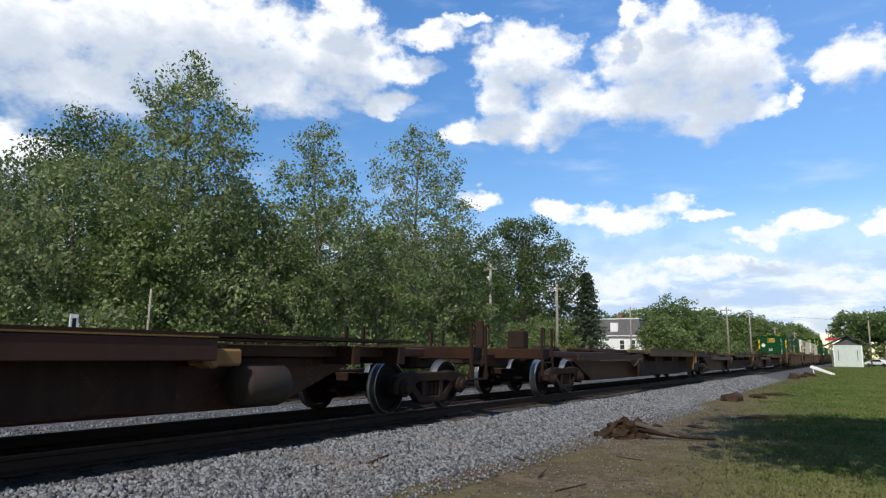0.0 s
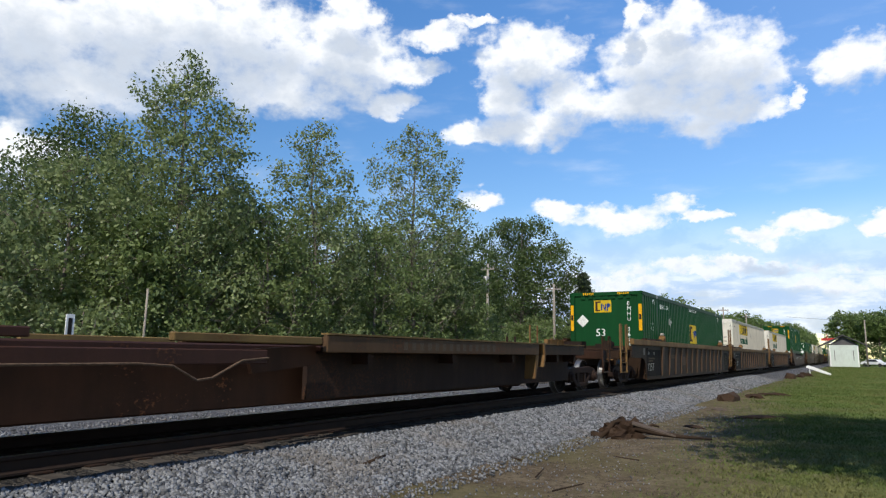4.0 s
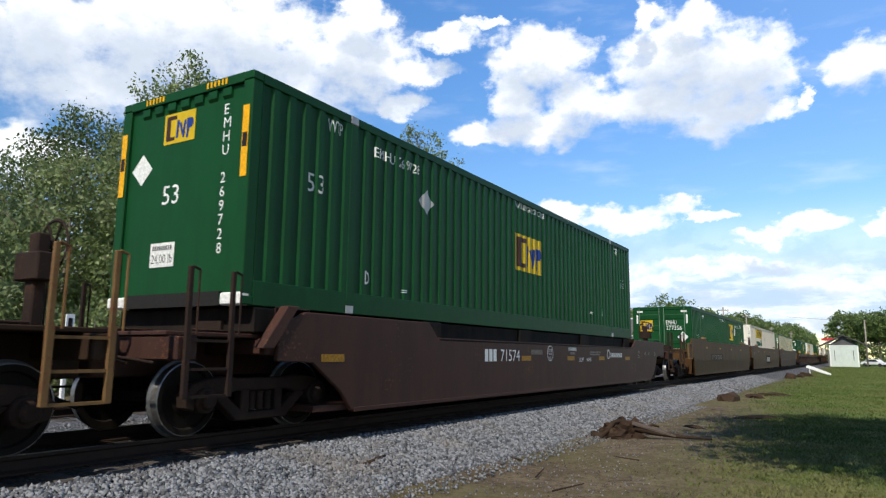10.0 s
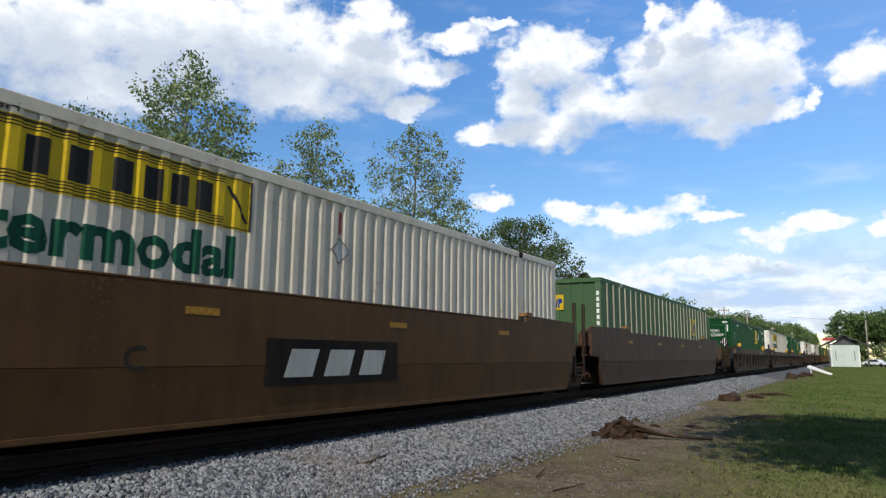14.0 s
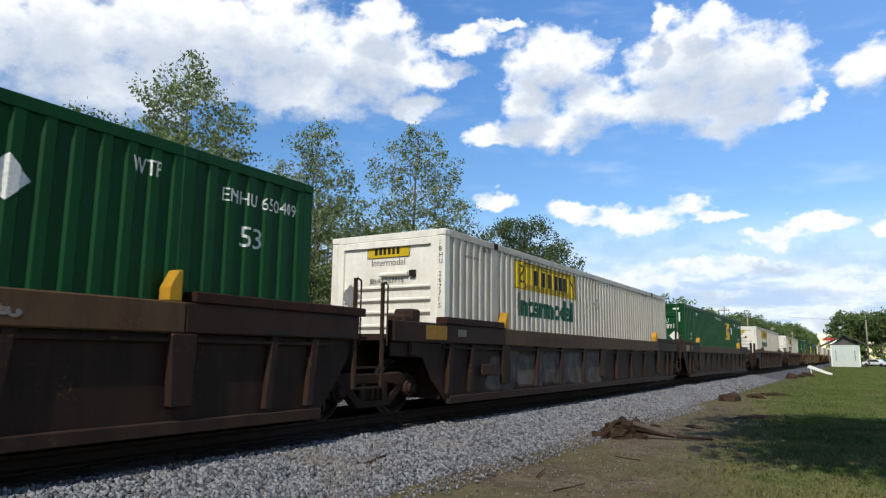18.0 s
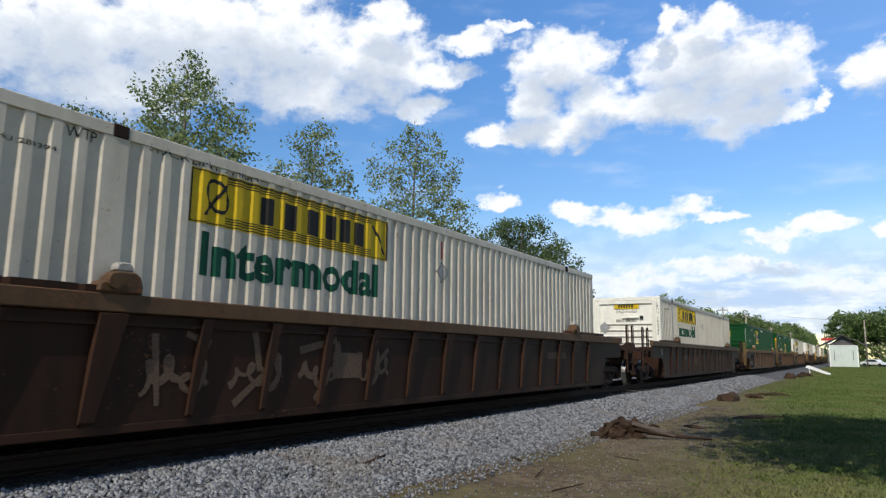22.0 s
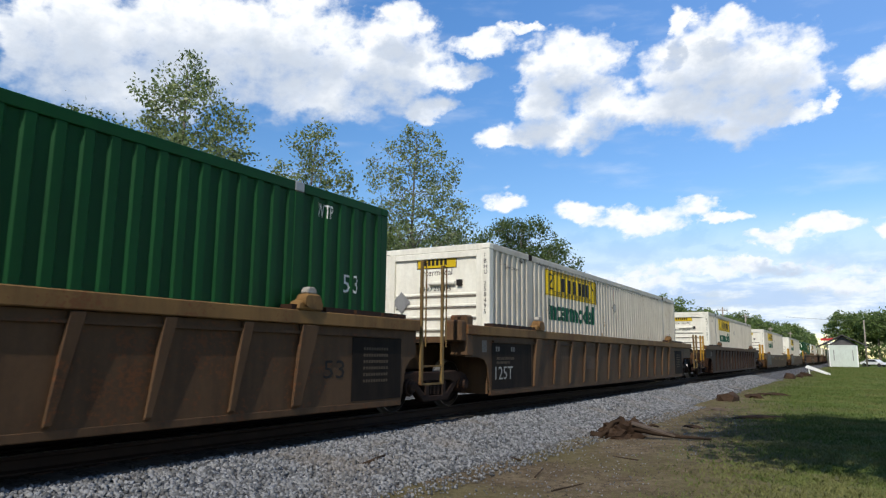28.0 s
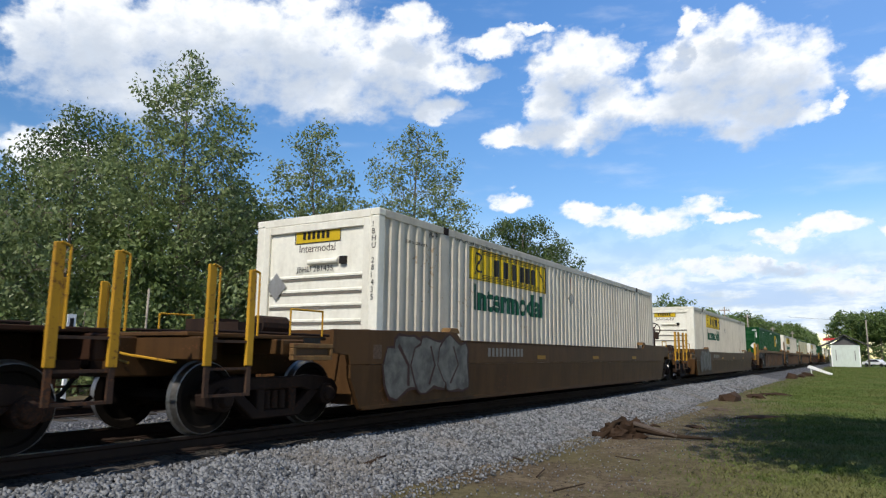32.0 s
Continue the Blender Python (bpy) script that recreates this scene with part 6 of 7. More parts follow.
def finish_ends(car, front, rear, paint, rail_mat, brake=False, tall=2.4, end_tall=1.9):
    if front == "joint":
        joint_end(car, -.3, -1, paint, rail_mat, tall)
        bogie(car, -1.68)
    else:
        car_end(car, -.3, -1, paint, rail_mat, False, end_tall)
        bogie(car, -1.75)
    if rear == "joint":
        joint_end(car, 16.45, 1, paint, rail_mat, tall)
    else:
        car_end(car, 16.45, 1, paint, rail_mat, brake, end_tall)
        bogie(car, 17.9)


def smooth_well(front, rear, paint, rail_mat, label, brake=False, marks="", top=1.64, ends=1.78, tall=2.25):
    car = thing("well_car", label, "railway car", "cars of the train")
    x0 = -1.45 if front == "joint" else -1.2
    x1 = 16.85 if rear == "joint" else 17.35
    out = [(-.55, .20), (16.40, .20), (16.62, .62), (16.70, .93), (x1, .96), (x1, ends - .04), (14.35, ends), (14.15, ends - .02), (13.95, top), (2.25, top), (2.05, ends - .02), (1.9, ends),
           (x0, ends - .06), (x0, .96), (-.87, .93), (-.8, .62)]
    for s in (-1, 1):
        part("side_sheet", slab_side(s, [(-.83, .80), (16.66, .80)] + out[3:-1], .07, 0), paint, car, bevel=.006)
        low, n = slab_side(s, [(-.55, .20), (16.40, .20), (16.62, .62), (16.66, .797), (-.83, .797), (-.8, .62)], .07, 0), 0
        part("lower_sheet", ([(x, y - s * (.8 - z) * .07, z) for x, y, z in low[0]], low[1]), paint, car)
        part("bottom_sill", box(-.5, 16.36, *sorted((s * (HW - .14), s * (HW - .036))), .17, .235), paint, car, bevel=.01)
        part("top_flange", box(2.3, 13.9, *sorted((s * (HW - .14), s * (HW + .004))), top + .002, top + .03), paint, car, bevel=.008)
        for x in (2.0, 14.2):
            part("box_guide", prism([(x - .2, ends - .02), (x + .2, ends - .02), (x + .12, ends + .07), (x - .12, ends + .07)], *sorted((s * (HW - .2), s * (HW - .02)))), M_TANTOP, car, bevel=.01)
        for a in [q for q, k in ((x0 - .76, front), (x1 + .02, rear)) if k == "end"]:
            part("end_pocket", join(box(a, a + .74, *sorted((s * (HW - .05), s * (HW + .022))), .86, .92), box(a, a + .06, *sorted((s * (HW - .05), s * (HW + .022))), .922, ends - .32),
                                    box(a + .68, a + .74, *sorted((s * (HW - .05), s * (HW + .022))), .922, ends - .32), box(a, a + .74, *sorted((s * (HW - .05), s * (HW + .022))), ends - .318, ends - .26)), M_TANTOP, car, bevel=.008)
            part("pocket_back", box(a + .061, a + .679, *sorted((s * (HW - .05), s * (HW - .012))), .922, ends - .32), M_TANLT, car)
            part("pocket_hole", box(a + .22, a + .52, *sorted((s * (HW - .03), s * (HW - .008))), 1.04, 1.14), M_INK, car)
    for q in (1.9, 5.5, 9.1, 12.7):
        part("reflector", box(q, q + .44, -HW - .005, -HW - .001, top - .3, top - .22), M_MUSTARD, car)
    part("sticker", flat_side([(0, 0), (.2, 0), (.2, .2), (0, .2)], [(0, 1, 2, 3)], -.33, .88, -HW - .004), M_SMUDGE, car)
    if marks == "number":
        part("number_patch", box(3.1, 6.35, -HW - .003, -HW - .001, .80, 1.10), M_BROWN, car, "dark repainted patch")
        uv, f = lettering("DTTX 732900", .22, 2.80)
        part("car_number", flat_side([(u + v * .22, v) for u, v in uv], f, 3.30, .84, -HW - .006), M_FADED, car, "pale slanted car number")
        panel_text(car, "size_mark", "53", .22, .54, .34, .62, M_INK)
        scrawl(car, 11.4, .62, 1.15, .80, 3)
    if marks in ("emblem", "both"):
        p = part("emblem_panel", box(6.65, 9.30, -HW - .006, -HW - .001, .56, 1.12), M_BLACK, car, "black emblem panel with white blocks")
        for k in range(3):
            q = 6.95 + k * .72
            part("emblem_block", prism([(q, .66), (q + .5, .66), (q + .62, 1.0), (q + .12, 1.0)], -HW - .010, -HW - .006), M_STEEL, p)
        panel_text(car, "letter_mark", "C", 4.84, .77, .24, .24, M_INK)
        panel_text(car, "size_mark", "53", .9, .40, .34, .62, M_INK)
        panel_text(car, "load_mark", "125T", -.5, 1.12, .2, .62, M_FADED)
    if marks == "graffiti":
        mural(car, .05, .27, 2.3, 1.02, 3, 5, M_SILVER, -HW - .004)
        part("car_number", flat_side(*bars_row(0, 0, 1.6, .16, 10), 3.2, .92, -HW - .004), M_FADED, car)
    floor_parts(car, paint)
    finish_ends(car, front, rear, paint, rail_mat, brake, tall)
    return car


def scrawl(car, x, z, w, h, seed, mat=None, y=None, fat=.022):
    """Sprayed scribble: one looping line of uneven height that runs along the side, crossed by a few quick strokes."""
    r = random.Random(seed)
    y = -HW - .004 if y is None else y
    loops = max(3, int(w / (.28 * max(h, .3)) + .5))
    tall = [r.uniform(.25, 1.0) for _ in range(loops + 2)]
    back = [r.uniform(.5, 1.7) for _ in range(loops + 2)]
    pts = []
    for i in range(loops * 14):
        a = i / 14
        k = int(a)
        pts.append((x + w * (a / loops + .5 / loops * back[k] * math.sin(a * 2 * math.pi) * .55), z + h * (.3 + .5 * tall[k] * (1 - math.cos(a * 2 * math.pi)) / 2 + .1 * math.sin(a * 1.9 + seed))))
    runs = [pts] + [[(x + w * r.random(), z + h * r.random()), (x + w * r.random(), z + h * r.uniform(.4, 1.0))] for _ in range(2)]
    for line in runs:
        part("graffiti", ribbon(line, fat, y), mat or M_INK, car, "sprayed scribble")


def ribbon(line, fat, y):
    """A flat brush stroke along a line of points on the side that faces -y."""
    v, f = [], []
    for i, (ax, az) in enumerate(line):
        (px, pz), (qx, qz) = line[max(0, i - 1)], line[min(len(line) - 1, i + 1)]
        dx, dz = qx - px, qz - pz
        l = math.hypot(dx, dz) or 1
        q = fat * (1 + .35 * math.sin(ax * 9 + az * 5))
        v += [(ax - dz / l * -q, y, az - dx / l * q), (ax + dz / l * -q, y, az + dx / l * q)]
        if i:
            f.append((2 * i - 2, 2 * i, 2 * i + 1, 2 * i - 1))
    return v, f


def mural(car, x, z, w, h, n, seed, mat, y):
    """Tall sprayed letter-like shapes side by side: dull silver fills with thin dark edges."""
    r = random.Random(seed)
    for k in range(n):
        cx, cz = x + w * (k + .5) / n, z + h / 2
        ring = []
        for i in range(18):
            a = i * math.pi / 9
            q = 1 + .22 * math.sin(2 * a + r.random() * .8 + k) + .12 * math.sin(5 * a + seed)
            ring.append((cx + w / n * .56 * q * math.copysign(abs(math.cos(a)) ** .6, math.cos(a)), cz + h * .5 * min(1.0, q) * math.copysign(abs(math.sin(a)) ** .6, math.sin(a))))
        fill = part("graffiti", ([(a, y - .001 * k, b) for a, b in ring], [tuple(range(18))]), mat, car, "dull silver sprayed letter shape")
        part("outline", ribbon(ring + ring[:1], .02, y - .001 * k - .0006), M_BROWNINK, fill)
        bar = [(cx + w / n * r.uniform(-.25, .0), cz + h * .3), (cx + w / n * r.uniform(-.1, .2), cz), (cx + w / n * r.uniform(-.2, .3), cz - h * .3)]
        part("stroke", ribbon(bar, .026, y - .001 * k - .0006), M_BROWNINK, fill)


def heavy_well(front, rear, label, marks=""):
    """A well with a deep ochre top chord and few wide ribs."""
    car = thing("well_car", label, "railway car", "cars of the train")
    paint, top = M_HEAVY, M_TANLT
    x0, x1 = (-1.75 if front == "joint" else -1.9), (16.95 if rear == "joint" else 18.05)
    out = [(-.10, .15), (16.25, .15), (16.6, .55), (16.85, .90), (x1, .92), (x1, 1.135), (x0, 1.135), (x0, .92), (-.85, .90), (-.6, .55)]
    for s in (-1, 1):
        part("side_sheet", slab_side(s, out, .12, -.09), paint, car, bevel=.006)
        for a, b, m in ((x0 - .02, 2.0, paint), (2.004, 14.1, top), (14.104, x1 + .02, paint)):
            part("top_chord", box(a, b, *sorted((s * (HW - .15), s * HW)), 1.14, 1.46), m, car, bevel=.015)
        part("chord_rail", box(-.3, 16.45, *sorted((s * (HW - .08), s * (HW - .02))), 1.05, 1.085), paint, car)
        part("bottom_sill", box(-.1, 16.25, *sorted((s * (HW - .13), s * (HW - .01))), .13, .26), paint, car, bevel=.01)
        for a in (-.26, 14.2):
            part("deck_beam", box(a, a + (2.2 if a < 0 else 2.9), *sorted((s * (HW - .22), s * (HW + .01))), 1.463, 1.58), M_BROWN, car, bevel=.012)
            for k in range(3):
                part("beam_seam", box(a + .5 + k * .62, a + .53 + k * .62, *sorted((s * HW, s * (HW + .014))), 1.465, 1.578), M_INK, car)
        for x in (15.2, 16.2):
            part("slot", box(x, x + .5, *sorted((s * (HW - .02), s * (HW + .004))), 1.17, 1.21), M_INK, car)
        for x in (2.06, 8.05, 14.1):
            part("rib", prism([(x - .16, 1.135), (x + .16, 1.135), (x + .13, .5), (x + .13, .40), (x - .13, .40), (x - .13, .5)], *sorted((s * (HW - .089), s * (HW + .01)))), paint, car, bevel=.012)
        for x in (-.05, .72, 3.67, 5.08, 6.6, 9.4, 10.9, 12.4, 15.4, 16.1):
            part("rib", prism([(x - .05, 1.135), (x + .07, 1.135), (x - .03, .30), (x - .13, .30)], *sorted((s * (HW - .089), s * (HW - .012)))), paint, car, bevel=.008)
        part("side_box", box(1.1, 1.75, *sorted((s * (HW - .089), s * (HW - .02))), .58, .78), paint, car, bevel=.012)
        for x in (2.15, 14.0):
            part("box_guide", prism([(x - .10, 1.462), (x + .06, 1.462), (x + .06, 1.79), (x + .0, 1.79), (x - .10, 1.60)], *sorted((s * (HW - .2), s * (HW - .03)))), M_YELLOW, car, bevel=.012)
    part("sticker", flat_side([(0, 0), (.3, 0), (.3, .12), (0, .12)], [(0, 1, 2, 3)], .12, 1.26, -HW - .004), M_TAG, car)
    part("reflector", box(-.9, -.25, -HW - .005, -HW - .001, 1.19, 1.42), M_MUSTARD, car)
    if marks == "script":
        for txt, x, z, h, w in (("KEEPS. PROSE.", 8.2, 1.15, .23, 2.2), ("KAP.", 10.56, 1.21, .13, .46)):
            uv, f = lettering(txt, h, w)
            part("graffiti", flat_side([(u + v * .3, v) for u, v in uv], f, x, z, -HW - .004), M_BROWNINK, car, "scrawled dark brown words")
        scrawl(car, 11.1, 1.2, 1.4, .16, 6, M_FADED)
        part("stencil_bars", flat_side(*bars_row(0, 0, 2.2, .14, 20), 4.6, 1.22, -HW - .004), M_BROWNINK, car)
    if marks == "mural":
        mural(car, 1.5, .24, 6.6, .82, 5, 8, M_SMEAR, -(HW - .086))
        part("stencil_bars", flat_side(*bars_row(0, 0, 2.4, .12, 22), 3.4, 1.22, -HW - .004), M_BROWNINK, car)
    floor_parts(car, paint)
    finish_ends(car, front, rear, paint, M_TAN, rear == "end", 2.0)
    return car


def low_well():
    car = thing("well_car", "dark maroon smooth-sided well car with white lettering", "railway car", "cars of the train")
    paint = M_FEC
    lo, hi = -.35, 19.2
    out = [(1.85, .20), (17.6, .20), (18.1, .45), (18.5, .95), (19.5, 1.0), (19.5, 1.44), (16.0, 1.46), (15.5, 1.20), (4.1, 1.19), (3.8, 1.46), (.9, 1.46), (.7, 1.38), (.45, 1.36), (.42, .85),
           (1.05, .83), (1.62, .45)]
    for s in (-1, 1):
        part("side_sheet", slab_side(s, out, .07, 0), paint, car, bevel=.012)
        part("top_flange", box(4.12, 15.48, *sorted((s * (HW - .12), s * (HW + .006))), 1.203, 1.225), paint, car)
        # added black sheet that stands in for the shade under the container
        part("inner_sheet", box(4.0, 15.6, *sorted((s * (HW - .30), s * (HW - .26))), .9, 1.48), M_BLACK, car, "black sheet standing in for the shade under the container")
        part("end_bracket", prism([(.15, 1.0), (.35, 1.0), (.75, 1.52), (.55, 1.52)], *sorted((s * (HW - .12), s * (HW + .02)))), paint, car, bevel=.01)
        part("bottom_sill", box(1.9, 17.55, *sorted((s * (HW - .1), s * (HW + .008))), .17, .235), paint, car, bevel=.01)
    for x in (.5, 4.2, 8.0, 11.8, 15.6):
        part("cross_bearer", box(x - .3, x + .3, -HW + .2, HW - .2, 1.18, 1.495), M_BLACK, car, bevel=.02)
    part("well_floor", box(1.2, 17.6, -HW + .1, HW - .1, .2, .28), paint, car)
    part("car_number", join(flat_side(*bars_row(0, 0, .52, .23, 3, .25), 5.72, .83, -HW - .004)), M_PALE, car)
    panel_text(car, "car_number", "71574", 6.38, .83, .23, .87, M_PALE)
    part("fine_print", flat_side(*bars_row(0, 0, .60, .10, 11), 7.84, .97, -HW - .004), M_FADED, car)
    part("fine_print", flat_side(*bars_row(0, 0, .55, .08, 8), 10.03, 1.07, -HW - .004), M_PALE, car)
    part("fine_print", flat_side(*bars_row(0, 0, .34, .06, 6), 10.15, .98, -HW - .004), M_FADED, car)
    turn = [i * math.tau / 24 for i in range(24)]
    ring_uv = [(8.88 + math.cos(a) * q, 1.0 + math.sin(a) * q) for q in (.175, .158) for a in turn]
    plate = part("plate_ring", flat_side(ring_uv, [(i, (i + 1) % 24, (i + 1) % 24 + 24, i + 24) for i in range(24)], 0, 0, -HW - .004), M_PALE, car, "thin white ring with small words")
    for txt, x, z, h, w in (("EXCEEDS", 8.755, 1.04, .05, .25), ("PLATE", 8.79, .97, .05, .18), ("H", 8.845, .86, .08, .07)):
        panel_text(plate, "plate_word", txt, x, z, h, w, M_PALE)
    panel_text(car, "load_limit", "LD LMT", 10.73, .81, .10, .36, M_PALE)
    panel_text(car, "load_limit", "165900", 11.30, .81, .10, .36, M_PALE)
    part("emblem", flat_side(*[(lambda c: (c[0], c[1]))(([(12.96 + .13 + math.cos(a * .5236) * .13, 1.0 + math.sin(a * .5236) * .13) for a in range(12)] +
                                                     [(12.96 + .13 + math.cos(a * .5236) * .1, 1.0 + math.sin(a * .5236) * .1) for a in range(12)],
                                                    [(i, (i + 1) % 12, (i + 1) % 12 + 12, i + 12) for i in range(12)]))][0], 0, 0, -HW - .004), M_PALE, car, "white ring emblem")
    part("owner_bars", flat_side(*bars_row(0, 0, 1.1, .12, 14), 13.28, .92, -HW - .004), M_PALE, car)
    for txt, x, z, h in (("40", 16.04, 1.03, .11), ("20", 16.04, .90, .11), ("45", 16.84, .98, .12), ("45", 17.30, .98, .12), ("53", 18.08, .98, .12)):
        panel_text(car, "size_mark", txt, x, z, h, .21, M_FADED)
    panel_text(car, "size_mark", "53", 15.3, .46, .28, .5, M_SMUDGE)
    for k in range(5):
        part("fine_print", flat_side(*bars_row(0, 0, .34, .03, 9), 16.32, .88 + k * .045, -HW - .004), M_SMUDGE, car)
    part("fine_print", join(flat_side(*bars_row(0, 0, .9, .04, 20), 11.55, 1.03, -HW - .004), flat_side(*bars_row(0, 0, .8, .04, 18), 11.55, .97, -HW - .004)), M_FADED, car)
    for q in (1.2, 7.36, 9.95, 12.27, 14.7):
        part("reflector", box(q, q + .46, -HW - .005, -HW - .001, .84, .94), M_MUSTARD, car)
    car_end(car, 2.05, -1, paint, M_IRON, False, 1.85)
    bogie(car, .62)
    car_end(car, 18.1, 1, paint, M_IRON, True, 1.85)
    bogie(car, 19.3)
    return car


def spine_unit(first, last, tank=False, text=""):
    """A low empty spine unit between bogies 18.1 m apart; x = 0 at its first bogie."""
    car = thing("spine_car", "empty low flat spine car with ochre deck edges", "railway car", "cars of the train")
    L = 18.1
    part("spine_beam", box(-.6, L + .6, -.52, .52, .90, 1.06), M_FEC, car, bevel=.02)
    part("belly", prism([(2.0, .898), (2.0, .79), (3.4, .27), (L - 3.4, .27), (L - 2.0, .79), (L - 2.0, .898)], -.85, .85), M_FEC if tank else M_BROWN, car, bevel=.02)
    for s in (-1, 1):
        y = sorted((s * (HW - .09), s * HW))
        part("deck_edge", box(2.0, 3.6, *y, 1.06, 1.15), M_FEC, car, bevel=.012)
        part("deck_edge", box(5.0, 7.25, *y, 1.06, 1.155), M_OCHRE, car, bevel=.012)
        part("deck_edge", box(7.35, 13.1 if tank else 14.3, *y, .86 if tank else .96, 1.19 if not tank else 1.10), M_FEC if tank else M_TANLT, car, bevel=.012)
        part("deck_edge", box(13.2 if tank else 14.62, L - .95, *sorted((s * (HW - .5), s * (HW - .4))) if tank else y, .90 if tank else .96, 1.04 if tank else 1.18), M_FEC if tank else M_TAN, car, bevel=.012)
        part("deck_edge", box(.68, 6.3, *y, .82, .985), M_TAN if first else M_FEC, car, bevel=.012)
        part("edge_slot", prism([(.86 + .10 * math.cos(q * .5236), .895 + .045 * math.sin(q * .5236)) for q in range(12)], *sorted((s * HW, s * (HW + .004)))), M_INK, car)
        part("air_pipe", tube([(2.1, s * (HW + .012), .86), (2.2, s * (HW + .012), .83), (4.6, s * (HW + .012), .835), (5.0, s * (HW + .012), .81), (5.3, s * (HW + .012), .66), (5.5, s * (HW + .012), .68), (5.9, s * (HW + .012), .86), (6.3, s * (HW + .012), .89)], .014), M_SMUDGE, car)
        part("deck_lip", box(7.35, 13.1 if tank else L - .95, *sorted((s * (HW - .12), s * (HW + .015))), 1.103 if tank else 1.192, 1.12 if tank else 1.215), M_OCHRE, car)
        part("side_skirt", box(7.4, 12.9 if tank else L - 1.1, *sorted((s * (HW - .46), s * (HW - .38))), .34, .96), M_IRON, car)
        part("deck_gusset", prism([(6.2, .99), (7.4, 1.05), (7.4, .80), (6.3, .70)], *sorted((s * (HW - .3), s * (HW - .24)))), M_BROWN, car)
        if not tank:
            part("knee_bracket", join(prism([(14.46, 1.2), (14.56, 1.2), (14.62, .96), (14.52, .70), (14.46, .70), (14.53, .96)], *sorted((s * (HW - .1), s * (HW + .03)))),
                                  prism([(14.18, .955), (14.34, .955), (14.17, .45), (14.11, .45)], *sorted((s * (HW - .28), s * (HW - .02))))), M_TANTOP, car, bevel=.01)
    for x in (8.4, 10.8, 13.2, 15.6, L - 1.4):
        part("outrigger", prism([(x - .08, 1.05), (x + .08, 1.05), (x + .06, .8), (x - .06, .8)], -HW + .09, HW - .09), M_BROWN, car)
    part("deck", join(box(7.4, L - 1.0, -HW + .1, -.55, 1.12, 1.16), box(7.4, L - 1.0, .55, HW - .1, 1.12, 1.16)), M_BROWN, car)
    part("hitch", join(prism([(1.6, 1.062), (2.6, 1.062), (2.3, 1.19), (1.9, 1.2)], -.28, .28), rod((2.1, -.4, 1.13), (2.1, .4, 1.13), .04)), M_IRON, car, bevel=.02)
    if text:
        part("text_panel", box(10.6, 14.28, -HW - .004, -HW - .001, .97, 1.18), M_BROWN, car, "dark brown stencil panel")
        panel_text(car, "deck_text", text, 10.75, 1.01, .12, 3.4, M_FADED, -HW - .007, "worn pale stencilled lettering on the deck edge")
    elif not tank:
        part("deck_text", flat_side(*bars_row(0, 0, 3.2, .12, 14, .5), 9.1, 1.01, -HW - .004), M_GHOST, car)
    if tank:
        part("air_tank", lathe([(.001, 0), (.22, .02), (.26, .08), (.26, .66), (.22, .72), (.001, .74)], 20), M_GREYTANK, car, "grey air tank", smooth=True, place=pose(13.62, -1.2, .58, 0, 0, -90))
        part("brake_valve", join(box(12.98, 13.5, -1.45, -1.15, .80, .99), rod((13.1, -1.47, .86), (13.1, -1.2, .86), .09, n=10)), M_TANTOP, car, bevel=.03)
    bogie(car, .82 if first else 0)
    if first:
        part("coupler", join(box(-1.9, -.6, -.2, .2, .68, .98), box(-2.75, -1.9, -.12, .12, .74, .94)), M_IRON, car, bevel=.03)
        part("end_beam", box(-1.35, -1.0, -1.4, 1.4, .86, 1.10), M_BROWN, car, bevel=.02)
        part("brake_stand", join(box(-1.2, -1.1, .2, .4, 1.1, 1.75), box(-1.3, -1.0, -.9, -.5, 1.1, 1.5)), M_IRON, car, bevel=.02)
        for s in (-1, 1):
            ladder(car, -1.5, -.95, s, .5, 1.55, 1.1, M_BROWN)
    if last:
        bogie(car, L)
        part("coupler", join(box(L + .6, L + 1.4, -.2, .2, .68, .98), box(L + 1.4, L + 1.95, -.12, .12, .74, .94)), M_IRON, car, bevel=.03)
        part("end_beam", box(L + .9, L + 1.2, -1.4, 1.4, .86, 1.10), M_BROWN, car, bevel=.02)
        for s in (-1, 1):
            ladder(car, L + .7, L + 1.25, s, .5, 1.5, 1.1, M_BROWN)
    return car


# ---------------------------------------------------------------- insects that fly past the eye
def insect():
    b = thing("insect", "small dark insect flying past", "insect", "passing insects")
    part("body", lathe([(.0005, -.010), (.004, -.008), (.006, -.002), (.0045, .002), (.006, .006), (.004, .011), (.0005, .012)], 10), M_HOSE, b, smooth=True)
    for s in (-1, 1):
        v = [(s * .003, -.004, .004), (s * .007, -.009, .006), (s * .009, -.006, .007), (s * .007, .002, .006), (s * .003, .003, .004)]
        v += [(x, y, z + .0004) for x, y, z in v]
        part("wing", (v, [(0, 1, 2, 3, 4), (9, 8, 7, 6, 5)] + [(i, (i + 1) % 5, (i + 1) % 5 + 5, i + 5) for i in range(5)]), M_IRON, b)
    return b


